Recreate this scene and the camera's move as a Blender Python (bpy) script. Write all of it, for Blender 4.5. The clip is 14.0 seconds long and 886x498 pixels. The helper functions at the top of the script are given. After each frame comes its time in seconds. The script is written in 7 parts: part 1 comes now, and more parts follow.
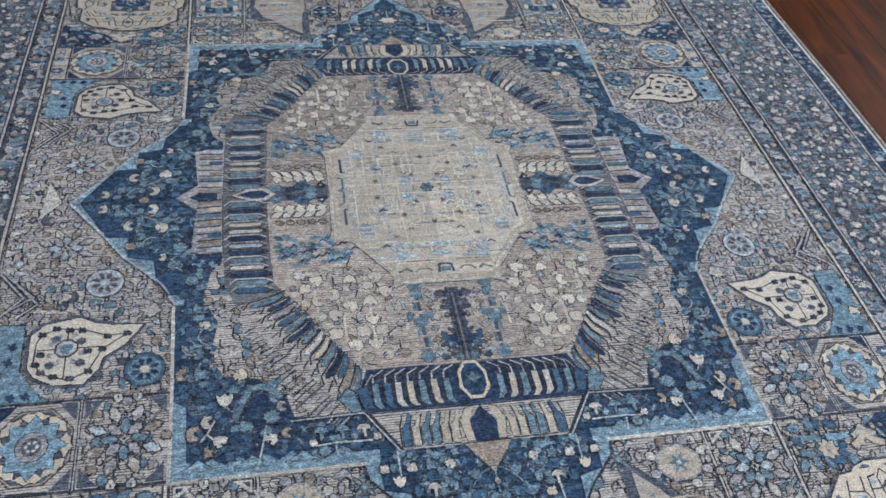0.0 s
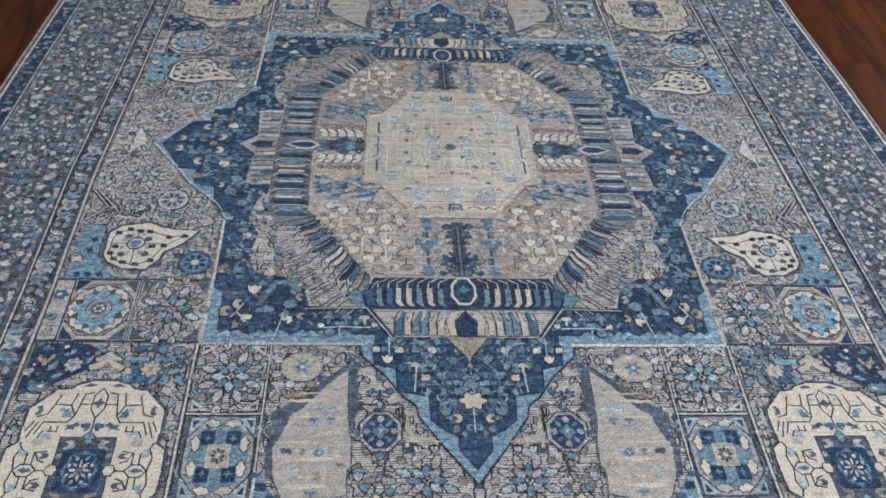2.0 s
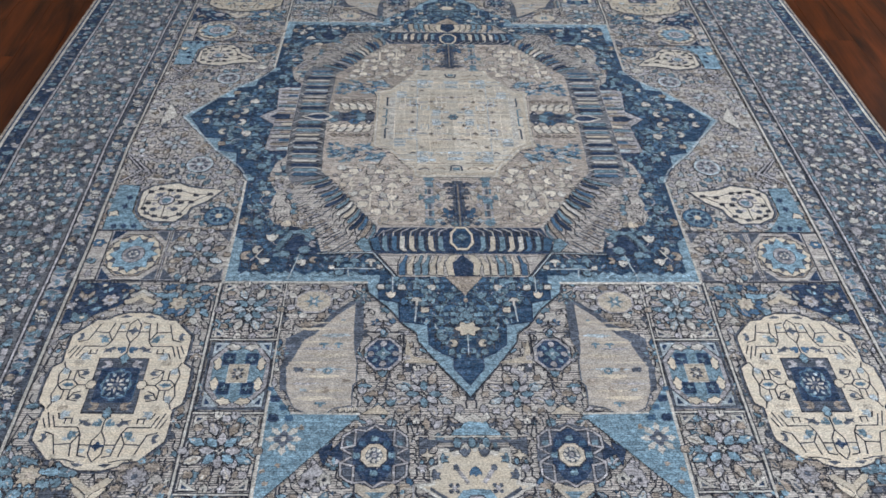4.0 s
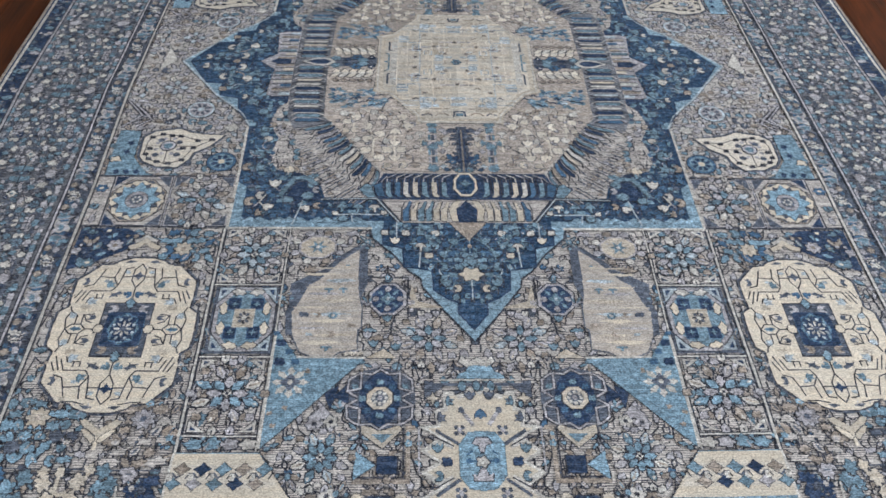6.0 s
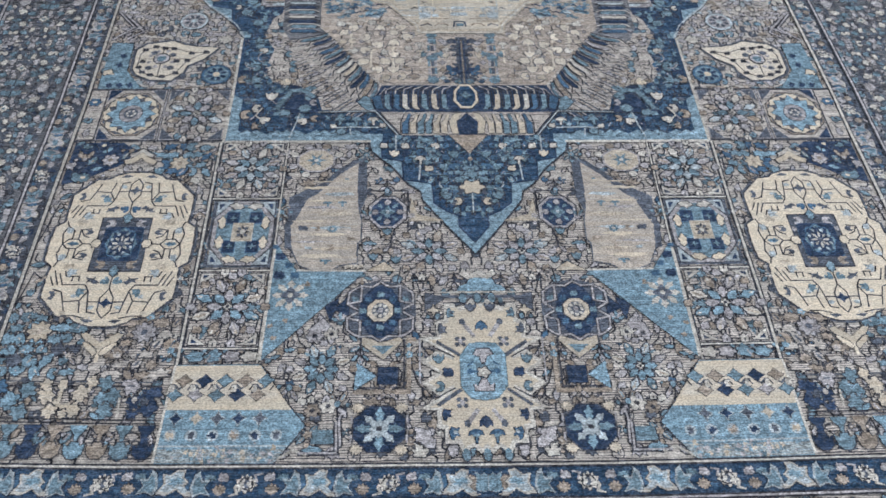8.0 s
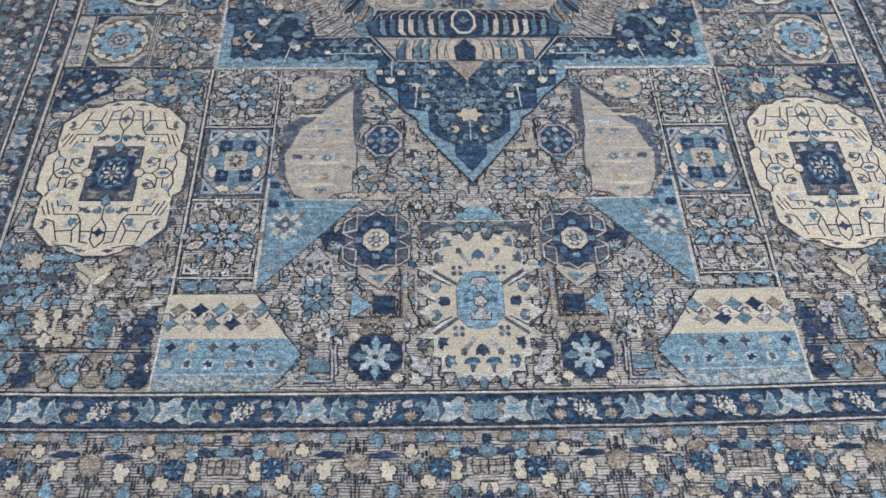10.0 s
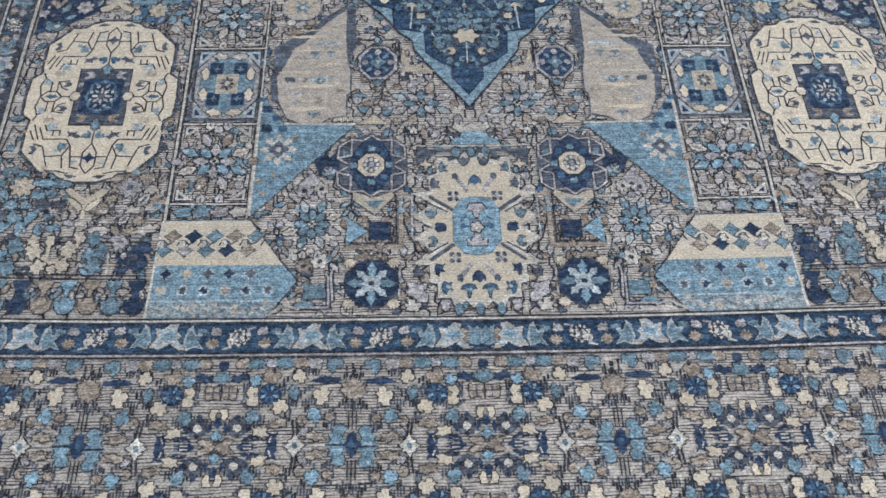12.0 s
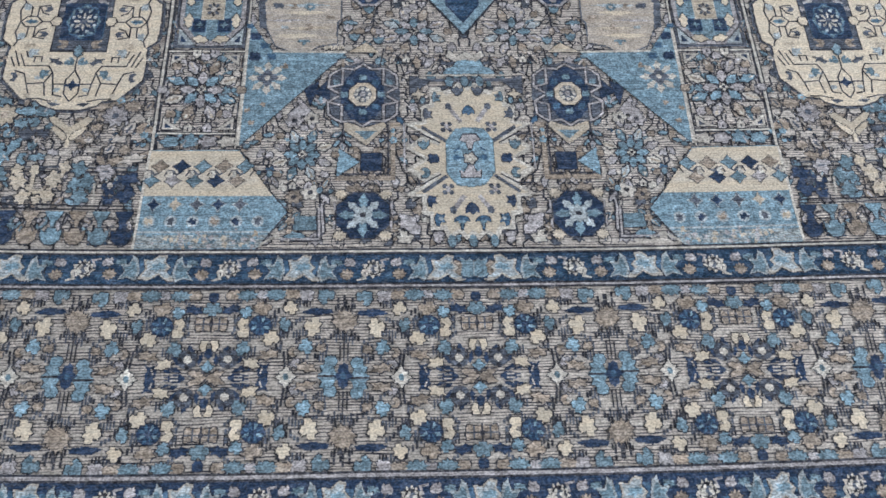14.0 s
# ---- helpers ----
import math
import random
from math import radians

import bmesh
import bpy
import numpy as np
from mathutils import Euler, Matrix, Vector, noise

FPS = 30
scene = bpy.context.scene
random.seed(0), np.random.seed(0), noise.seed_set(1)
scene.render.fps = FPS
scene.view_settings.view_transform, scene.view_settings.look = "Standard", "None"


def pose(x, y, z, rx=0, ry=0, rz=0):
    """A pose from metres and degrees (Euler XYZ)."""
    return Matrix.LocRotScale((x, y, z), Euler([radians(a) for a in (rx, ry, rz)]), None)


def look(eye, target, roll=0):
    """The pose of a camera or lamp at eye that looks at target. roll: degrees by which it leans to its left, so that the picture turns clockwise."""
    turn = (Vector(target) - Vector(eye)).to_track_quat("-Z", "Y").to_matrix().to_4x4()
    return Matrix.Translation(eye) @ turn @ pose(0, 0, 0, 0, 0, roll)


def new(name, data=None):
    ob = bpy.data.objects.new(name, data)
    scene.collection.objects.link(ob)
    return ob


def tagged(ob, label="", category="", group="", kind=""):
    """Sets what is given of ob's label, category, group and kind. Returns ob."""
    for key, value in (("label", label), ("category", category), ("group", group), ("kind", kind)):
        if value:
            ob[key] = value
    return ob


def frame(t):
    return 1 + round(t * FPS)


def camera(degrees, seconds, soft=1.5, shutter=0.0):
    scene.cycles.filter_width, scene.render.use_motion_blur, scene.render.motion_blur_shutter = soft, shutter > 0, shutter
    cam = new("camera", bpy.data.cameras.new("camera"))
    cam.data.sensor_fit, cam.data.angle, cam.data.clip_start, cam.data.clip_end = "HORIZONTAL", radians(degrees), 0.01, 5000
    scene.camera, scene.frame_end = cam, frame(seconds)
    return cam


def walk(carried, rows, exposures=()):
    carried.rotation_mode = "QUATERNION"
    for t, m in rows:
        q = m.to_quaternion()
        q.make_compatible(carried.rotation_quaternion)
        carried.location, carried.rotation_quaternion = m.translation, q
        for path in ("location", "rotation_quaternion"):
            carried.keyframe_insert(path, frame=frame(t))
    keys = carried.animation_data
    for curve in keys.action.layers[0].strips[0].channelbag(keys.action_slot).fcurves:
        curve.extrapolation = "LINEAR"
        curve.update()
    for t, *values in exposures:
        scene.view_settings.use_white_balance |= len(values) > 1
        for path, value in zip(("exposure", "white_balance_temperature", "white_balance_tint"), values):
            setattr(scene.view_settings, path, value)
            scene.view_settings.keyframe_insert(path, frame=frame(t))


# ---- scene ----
cam = camera(53.6, 14.0, soft=1.65)
PATH = [
    (0, (-0.384, -1.55, 1.54), (-0.011, -0.229, 0.085), 8.3),
    (0.5, (-0.246, -1.672, 1.556), (-0.073, -0.294, 0.118), 6.3),
    (1, (-0.214, -1.798, 1.549), (-0.068, -0.399, 0.127), 5.9),
    (1.5, (-0.212, -1.922, 1.557), (-0.071, -0.49, 0.168), 4.6),
    (2, (-0.181, -2.041, 1.567), (-0.054, -0.586, 0.2), 4.1),
    (2.5, (-0.134, -2.171, 1.57), (-0.065, -0.695, 0.222), 2.6),
    (3, (-0.114, -2.277, 1.578), (-0.056, -0.787, 0.246), 2.3),
    (3.2, (-0.103, -2.295, 1.574), (-0.052, -0.8, 0.247), 1.9),
    (5.5, (-0.129, -2.342, 1.57), (-0.067, -0.896, 0.189), 1.7),
    (6, (-0.127, -2.337, 1.565), (-0.063, -0.924, 0.152), 2.0),
    (6.5, (-0.123, -2.34, 1.556), (-0.06, -0.956, 0.113), 1.9),
    (7, (-0.122, -2.343, 1.547), (-0.061, -0.99, 0.076), 1.8),
    (7.5, (-0.122, -2.341, 1.541), (-0.063, -1.024, 0.038), 1.7),
    (8, (-0.12, -2.34, 1.531), (-0.063, -1.055, 0.0), 1.6),
    (10.5, (-0.109, -2.338, 1.498), (-0.056, -1.198, -0.144), 1.6),
    (11, (-0.116, -2.337, 1.495), (-0.056, -1.231, -0.17), 2.2),
    (11.5, (-0.114, -2.333, 1.492), (-0.053, -1.264, -0.198), 2.2),
    (12, (-0.111, -2.325, 1.491), (-0.049, -1.3, -0.225), 2.2),
    (12.5, (-0.112, -2.323, 1.483), (-0.049, -1.331, -0.252), 2.2),
    (13, (-0.115, -2.323, 1.475), (-0.038, -1.366, -0.28), 3.2),
    (13.5, (-0.114, -2.324, 1.468), (-0.035, -1.395, -0.301), 3.6),
    (14, (-0.112, -2.327, 1.463), (-0.033, -1.422, -0.319), 3.8),
]
walk(cam, [(t, look(eye, target, roll)) for t, eye, target, roll in PATH],
     [(0.0, 0.0, 6180, 10), (1.5, 0.04, 6240, 10), (3.0, 0.06, 6330, 10), (6.0, 0.10, 6400, 10), (8.0, 0.09, 6400, 10), (11.0, 0.07, 6430, 10), (14.0, -0.01, 6450, 10)])

# ---- light: area lamps in assumed windows of an unseen plain room ----
world = bpy.data.worlds.new("overcast_sky")
world.use_nodes = True
sky = world.node_tree.nodes.new("ShaderNodeTexSky")
sky.sky_type, sky.sun_disc = "NISHITA", False
sky.sun_elevation, sky.sun_rotation = radians(40), radians(150)
world.node_tree.nodes["Background"].inputs["Strength"].default_value = 0.05
world.node_tree.links.new(sky.outputs["Color"], world.node_tree.nodes["Background"].inputs["Color"])
scene.world = world
scene.view_settings.exposure = 0.0

ROOM = (-3.3, 3.3, -4.2, 4.0, 2.8)  # west, east, south, north, height
# Powers differ by side to grade the rug's brightness; the sources are assumed.
POWERS = {"west": 24.0, "east": 60.0, "south": 31.0, "north": 40.0}
# None of these windows is seen; placed to light the rug from three sides.
ASSUMED_WINDOWS = [("west", -1.6), ("west", 1.6), ("east", -1.6), ("east", 1.6), ("south", -1.4), ("south", 1.4)]
SILL, HEAD, SPAN = 0.85, 2.35, 1.7


# Area lamp in an assumed opening, added to light the rug softly.
def assumed_window_light(side, c):
    lamp = bpy.data.lights.new("assumed_window_lamp", "AREA")
    lamp.shape, lamp.size, lamp.size_y = "RECTANGLE", SPAN, HEAD - SILL
    lamp.energy, lamp.color = POWERS[side], (0.95, 0.975, 1.0)
    z = (SILL + HEAD) / 2
    eye = {"west": (ROOM[0] + 0.02, c, z), "east": (ROOM[1] - 0.02, c, z), "north": (c, ROOM[3] - 0.02, z), "south": (c, ROOM[2] + 0.02, z)}[side]
    into = {"west": (1, 0, 0), "east": (-1, 0, 0), "north": (0, -1, 0), "south": (0, 1, 0)}[side]
    new("assumed_window_lamp", lamp).matrix_world = look(eye, Vector(eye) + Vector(into))


for side, c in ASSUMED_WINDOWS:
    assumed_window_light(side, c)


# ---- materials ----
def lin(r, g, b):
    return tuple(((c / 255 + 0.055) / 1.055) ** 2.4 if c > 10 else c / 255 / 12.92 for c in (r, g, b)) + (1.0,)


def material(name, rough=0.9):
    m = bpy.data.materials.new(name)
    m.use_nodes = True
    b = m.node_tree.nodes["Principled BSDF"]
    b.inputs["Roughness"].default_value = rough
    return m, m.node_tree, b


def node(tree, kind, links=(), **values):
    n = tree.nodes.new(kind)
    for key, value in values.items():
        n.inputs[key].default_value = value
    for key, socket in links:
        tree.links.new(socket, n.inputs[key])
    return n


def math_node(tree, op, a, b=None):
    n = tree.nodes.new("ShaderNodeMath")
    n.operation = op
    for i, v in enumerate((a, b)):
        if v is None:
            continue
        if isinstance(v, (int, float)):
            n.inputs[i].default_value = v
        else:
            tree.links.new(v, n.inputs[i])
    return n.outputs[0]


def mix_node(tree, fac, a, b, blend="MIX"):
    n = tree.nodes.new("ShaderNodeMix")
    n.data_type, n.blend_type = "RGBA", blend
    for i, v in ((0, fac), (6, a), (7, b)):
        if isinstance(v, (int, float, tuple)):
            n.inputs[i].default_value = v
        else:
            tree.links.new(v, n.inputs[i])
    return n.outputs[2]


def wool(name, rgb, stripe=0.25, second=None, abrash=0.25, speck=0.5):
    """Hand-knotted wool: knot grain, broken weft lines along x, dye bands (abrash) along y, and each patch a shade of its own."""
    m, tree, b = material(name, 0.95)
    geo = tree.nodes.new("ShaderNodeNewGeometry")
    pos, island = geo.outputs["Position"], geo.outputs["Random Per Island"]

    def stretched(sx, sy, detail, rough=0.6):
        mp = node(tree, "ShaderNodeMapping", [("Vector", pos)])
        mp.inputs["Scale"].default_value = (sx, sy, 1)
        n = node(tree, "ShaderNodeTexNoise", [("Vector", mp.outputs[0])], Scale=1.0, Detail=detail, Roughness=rough)
        return n.outputs["Fac"]

    def span(value, lo, hi, a, c):
        r = tree.nodes.new("ShaderNodeMapRange")
        r.interpolation_type = "SMOOTHSTEP"
        for key, v in (("From Min", lo), ("From Max", hi), ("To Min", a), ("To Max", c)):
            r.inputs[key].default_value = v
        tree.links.new(value, r.inputs["Value"])
        return r.outputs[0]
    knot = stretched(230, 330, 1.0)
    flecks = stretched(120, 190, 2.0)
    streak = stretched(22, 260, 2.0)
    bands = stretched(1.3, 30, 3.0)
    patch = stretched(24, 45, 2.0)
    sep = node(tree, "ShaderNodeSeparateXYZ", [("Vector", pos)])
    wob = stretched(9, 50, 1.0)
    ph = math_node(tree, "ADD", math_node(tree, "MULTIPLY", sep.outputs["Y"], 2 * math.pi / 0.0057), math_node(tree, "MULTIPLY", wob, 11.0))
    wave = math_node(tree, "ADD", math_node(tree, "MULTIPLY", math_node(tree, "SINE", ph), 0.30), math_node(tree, "MULTIPLY", streak, 0.8))
    lines = span(wave, 0.47, 0.55, 0.0, stripe)
    wash = stretched(38, 80, 3.0)
    cloud = stretched(70, 100, 2.0)
    dark = second or tuple(c * 0.45 for c in rgb[:3]) + (1,)
    col = mix_node(tree, lines, tuple(rgb), dark)
    grit = tuple(0.55 * c + 0.11 for c in rgb[:3]) + (1.0,)
    worn = mix_node(tree, span(flecks, 0.50, 0.62, 0.0, 0.8 * speck), col, grit)
    drift = stretched(7, 60, 3.0)
    warm = rgb[0] > 1.15 * rgb[2]
    faded = (rgb[0] * (1.02 if warm else 0.99) + 0.005, rgb[1] * (0.98 if warm else 1.03) + 0.005, rgb[2] * (0.93 if warm else 1.04) + 0.005, 1.0)
    worn = mix_node(tree, span(drift, 0.44, 0.62, 0.0, 0.7), worn, faded)
    pale = tuple(min(0.7, 1.35 * c + 0.05) for c in rgb[:3]) + (1.0,)
    worn = mix_node(tree, span(wash, 0.49, 0.63, 0.0, speck), worn, pale)
    tone = math_node(tree, "ADD", math_node(tree, "MULTIPLY", bands, 2 * abrash), math_node(tree, "MULTIPLY", patch, 2 * abrash))
    tone = math_node(tree, "ADD", tone, 1 - 2 * abrash)
    tone = math_node(tree, "MULTIPLY", tone, math_node(tree, "ADD", math_node(tree, "MULTIPLY", island, 0.3), 0.85))
    tone = math_node(tree, "MULTIPLY", tone, span(knot, 0.33, 0.67, 0.80 - 0.4 * speck, 1.19 + 0.4 * speck))
    tone = math_node(tree, "MULTIPLY", tone, span(cloud, 0.36, 0.64, 1 - 0.55 * speck, 1 + 0.5 * speck))
    shade = node(tree, "ShaderNodeCombineColor", [("Red", tone), ("Green", tone), ("Blue", tone)])
    col = mix_node(tree, 1.0, worn, shade.outputs[0], "MULTIPLY")
    tree.links.new(col, b.inputs["Base Color"])
    bump = node(tree, "ShaderNodeBump", [("Height", math_node(tree, "ADD", knot, math_node(tree, "MULTIPLY", wave, -0.6)))], Strength=0.35, Distance=0.0015)
    tree.links.new(bump.outputs[0], b.inputs["Normal"])
    b.inputs["Specular IOR Level"].default_value = 0.08
    return m


LINE = wool("charcoal_wool", lin(50, 54, 66), 0.3, lin(84, 84, 90), 0.2, 0.75)
GREY = wool("grey_wool", lin(184, 179, 176), 1.0, lin(52, 56, 70), 0.18, 0.28)
SLATE = wool("slate_wool", lin(118, 121, 129), 0.9, lin(54, 60, 74), 0.3, 0.4)
DUSK = wool("dusk_grey_wool", lin(88, 96, 111), 0.8, lin(44, 51, 66), 0.3, 0.45)
TAUPE = wool("taupe_wool", lin(148, 140, 133), 0.5, lin(86, 84, 87), 0.25, 0.5)
NAVY = wool("navy_wool", lin(45, 63, 91), 0.65, lin(28, 42, 64), 0.35, 0.45)
BLUE = wool("blue_wool", lin(70, 100, 130), 0.45, None, 0.3, 0.4)
STEEL = wool("steel_blue_wool", lin(106, 131, 148), 0.45, None, 0.3, 0.5)
SKY = wool("sky_blue_wool", lin(120, 149, 169), 0.5, None, 0.35, 0.5)
PALE = wool("pale_blue_wool", lin(162, 174, 184), 0.35, None, 0.25, 0.45)
ASH = wool("ash_wool", lin(160, 159, 166), 0.45, None, 0.25, 0.5)
IVORY = wool("ivory_wool", lin(186, 184, 181), 0.35, None, 0.2, 0.35)
CREAM = wool("cream_wool", lin(197, 190, 178), 0.2, None, 0.14, 0.13)
MILK = wool("milk_white_wool", lin(205, 200, 191), 0.2, None, 0.14, 0.15)
INDIGO = wool("indigo_wool", lin(47, 72, 100), 0.6, lin(32, 50, 73), 0.4, 0.5)
BAND = wool("worn_sky_wool", lin(130, 157, 176), 0.5, lin(92, 122, 146), 0.35, 0.55)
FADED = wool("faded_blue_wool", lin(150, 158, 163), 0.8, lin(112, 143, 166), 0.3, 0.6)
BISQUE = wool("bisque_wool", lin(180, 174, 168), 0.55, lin(152, 157, 166), 0.25, 0.22)
HEART = wool("buff_wool", lin(194, 189, 180), 0.45, lin(162, 166, 169), 0.24, 0.14)
SAND = wool("sand_wool", lin(184, 177, 166), 0.4, lin(144, 146, 149), 0.22, 0.28)


def wood_material():
    m, tree, b = material("stained_oak", 0.5)
    pos = tree.nodes.new("ShaderNodeNewGeometry").outputs["Position"]
    rnd = tree.nodes.new("ShaderNodeObjectInfo").outputs["Random"]
    shift = node(tree, "ShaderNodeCombineXYZ", [("X", math_node(tree, "MULTIPLY", rnd, 40.0)), ("Y", math_node(tree, "MULTIPLY", rnd, 17.0))])
    add = tree.nodes.new("ShaderNodeVectorMath")
    tree.links.new(pos, add.inputs[0]), tree.links.new(shift.outputs[0], add.inputs[1])

    def grain(sx, sy, detail, dist):
        mp = node(tree, "ShaderNodeMapping", [("Vector", add.outputs[0])])
        mp.inputs["Scale"].default_value = (sx, sy, 1)
        return node(tree, "ShaderNodeTexNoise", [("Vector", mp.outputs[0])], Scale=1.0, Detail=detail, Distortion=dist).outputs["Fac"]
    broad, fine = grain(9, 1.6, 5.0, 1.6), grain(130, 4, 3.0, 0.2)
    ramp = node(tree, "ShaderNodeValToRGB", [("Fac", math_node(tree, "ADD", math_node(tree, "MULTIPLY", broad, 0.8), math_node(tree, "MULTIPLY", fine, 0.2)))])
    ramp.color_ramp.elements[0].position, ramp.color_ramp.elements[0].color = 0.30, lin(27, 12, 4)
    ramp.color_ramp.elements[1].position, ramp.color_ramp.elements[1].color = 0.74, lin(98, 47, 12)
    tone = math_node(tree, "ADD", math_node(tree, "MULTIPLY", rnd, 0.2), 0.82)
    shade = node(tree, "ShaderNodeCombineColor", [("Red", tone), ("Green", tone), ("Blue", tone)])
    tree.links.new(mix_node(tree, 1.0, ramp.outputs[0], shade.outputs[0], "MULTIPLY"), b.inputs["Base Color"])
    b.inputs["Specular IOR Level"].default_value = 0.05
    bump = node(tree, "ShaderNodeBump", [("Height", fine)], Strength=0.15, Distance=0.001)
    tree.links.new(bump.outputs[0], b.inputs["Normal"])
    return m


def paint_material(name, rgb):
    m, tree, b = material(name, 0.85)
    pos = tree.nodes.new("ShaderNodeNewGeometry").outputs["Position"]
    n = node(tree, "ShaderNodeTexNoise", [("Vector", pos)], Scale=3.0, Detail=6.0)
    tree.links.new(mix_node(tree, n.outputs["Fac"], tuple(c * 0.94 for c in rgb[:3]) + (1,), rgb), b.inputs["Base Color"])
    return m


WOOD = wood_material()
GAP = paint_material("dark_joint", lin(30, 18, 12))
WALL = paint_material("white_wall_paint", lin(228, 226, 222))
FRAME = paint_material("white_frame_paint", lin(236, 236, 234))


# ---- helpers for meshes ----
def mesh_object(name, verts, faces, mats, slots=None, parent=None, label=""):
    me = bpy.data.meshes.new(name)
    me.from_pydata(verts, [], faces)
    for m in mats:
        me.materials.append(m)
    if slots:
        me.polygons.foreach_set("material_index", slots)
    me.update()
    ob = new(name, me)
    if parent:
        ob.parent = parent
    if label:
        ob["label"] = label
    return ob


def box_data(x0, x1, y0, y1, z0, z1):
    v = [(x, y, z) for z in (z0, z1) for x, y in ((x0, y0), (x1, y0), (x1, y1), (x0, y1))]
    return v, [(3, 2, 1, 0), (4, 5, 6, 7), (0, 1, 5, 4), (1, 2, 6, 5), (2, 3, 7, 6), (3, 0, 4, 7)]


def boxes(name, spans, mat, parent=None):
    verts, faces = [], []
    for s in spans:
        v, f = box_data(*s)
        faces += [tuple(i + len(verts) for i in q) for q in f]
        verts += v
    return mesh_object(name, verts, faces, [mat], None, parent)


# ---- the room: the floor, and an unseen shell added around it ----
W0, E0, S0, N0, TALL = ROOM
THICK = 0.15
tagged(boxes("floor", [(W0 - THICK, E0 + THICK, S0 - THICK, N0 + THICK, -0.2, -0.003)], GAP), "red-brown stained wooden plank floor under the rug", "floor", kind="structure")
# Ceiling and walls: out of view, added to close the room and bounce light.
tagged(boxes("ceiling", [(W0 - THICK, E0 + THICK, S0 - THICK, N0 + THICK, TALL, TALL + 0.15)], WALL), "plain white painted ceiling, unseen, added to close the room", "ceiling", kind="structure")


def wall(side):
    lo, hi = (S0 - THICK, N0 + THICK) if side in ("west", "east") else (W0, E0)
    holes = [(c - SPAN / 2, c + SPAN / 2) for s, c in ASSUMED_WINDOWS if s == side]
    at = {"west": (W0 - THICK, W0), "east": (E0, E0 + THICK), "south": (S0 - THICK, S0), "north": (N0, N0 + THICK)}[side]
    spans = [(lo, hi, -0.003, SILL), (lo, hi, HEAD, TALL)]
    cuts = [lo] + [e for h in holes for e in h] + [hi]
    spans += [(cuts[i], cuts[i + 1], SILL, HEAD) for i in range(0, len(cuts), 2)]

    def put(a, b, z0, z1, d0, d1):
        return (d0, d1, a, b, z0, z1) if side in ("west", "east") else (a, b, d0, d1, z0, z1)
    tagged(boxes("wall_" + side, [put(a, b, z0, z1, *at) for a, b, z0, z1 in spans], WALL), "plain white painted wall, unseen, added to close the room", "wall", kind="structure")
    for h0, h1 in holes:
        d0, d1 = at[0] + 0.02, at[0] + 0.07
        # Frame of an unseen window, added around the lamp's opening.
        win = tagged(new("assumed_window_1"), "white framed window, unseen, added as a source of soft light", "window", kind="structure")
        w = 0.05
        mid = (h0 + h1) / 2
        bars = [(h0, h1, SILL, SILL + w), (h0, h1, HEAD - w, HEAD), (h0, h0 + w, SILL + w, HEAD - w), (h1 - w, h1, SILL + w, HEAD - w), (mid - w / 2, mid + w / 2, SILL + w, HEAD - w)]
        boxes("assumed_window_frame", [put(a, b, z0, z1, d0, d1) for a, b, z0, z1 in bars], FRAME, win)


for side in ("west", "east", "south", "north"):
    wall(side)

# ---- the rug: one thing, woven parts ----
# Design plane: x across, y along; the near half is drawn, the far half mirrors it about MID and is woven a little tighter.
MID, PILE, STEP = 0.05, 0.009, 0.00022
EDGE_X, END_Y = 1.39, -2.085


def far_y(d):
    return MID + (d * (0.965 - 0.15 * d) if d < 1 else 0.815 + (d - 1) * 0.8)


def slow_shift(x, y):
    """The hand's unevenness: rows and edges that wander by some millimetres."""
    slow = noise.noise_vector(Vector((x * 2.2, y * 2.2, 9.0))) + 0.5 * noise.noise_vector(Vector((x * 5.0, y * 5.0, 4.0)))
    return 0.0035 * slow.x, 0.0015 * slow.y


def weave_point(x, y, far):
    d, drift = MID - y, 0.0
    if far:
        y = far_y(d)
    else:
        y += (0.012 * x * x - 0.006) * min(1.0, max(0.0, (d - 0.75) / 0.7))
        drift = 0.009 * min(1.0, max(0.0, (d - 0.1) / 0.5))  # the axis leans a little to one side
    x *= 1 - 0.028 * max(0.0, y + 0.1)
    x += drift
    sx, sy = slow_shift(x, y)
    n = noise.noise_vector(Vector((x * 70, y * 70, 3.0))) + 1.1 * noise.noise_vector(Vector((x * 190, y * 190, 5.0)))
    return x + 0.0006 * n.x + sx, y + 0.0006 * n.y + sy


KNOT_X, KNOT_Y = 0.0018, 0.0020


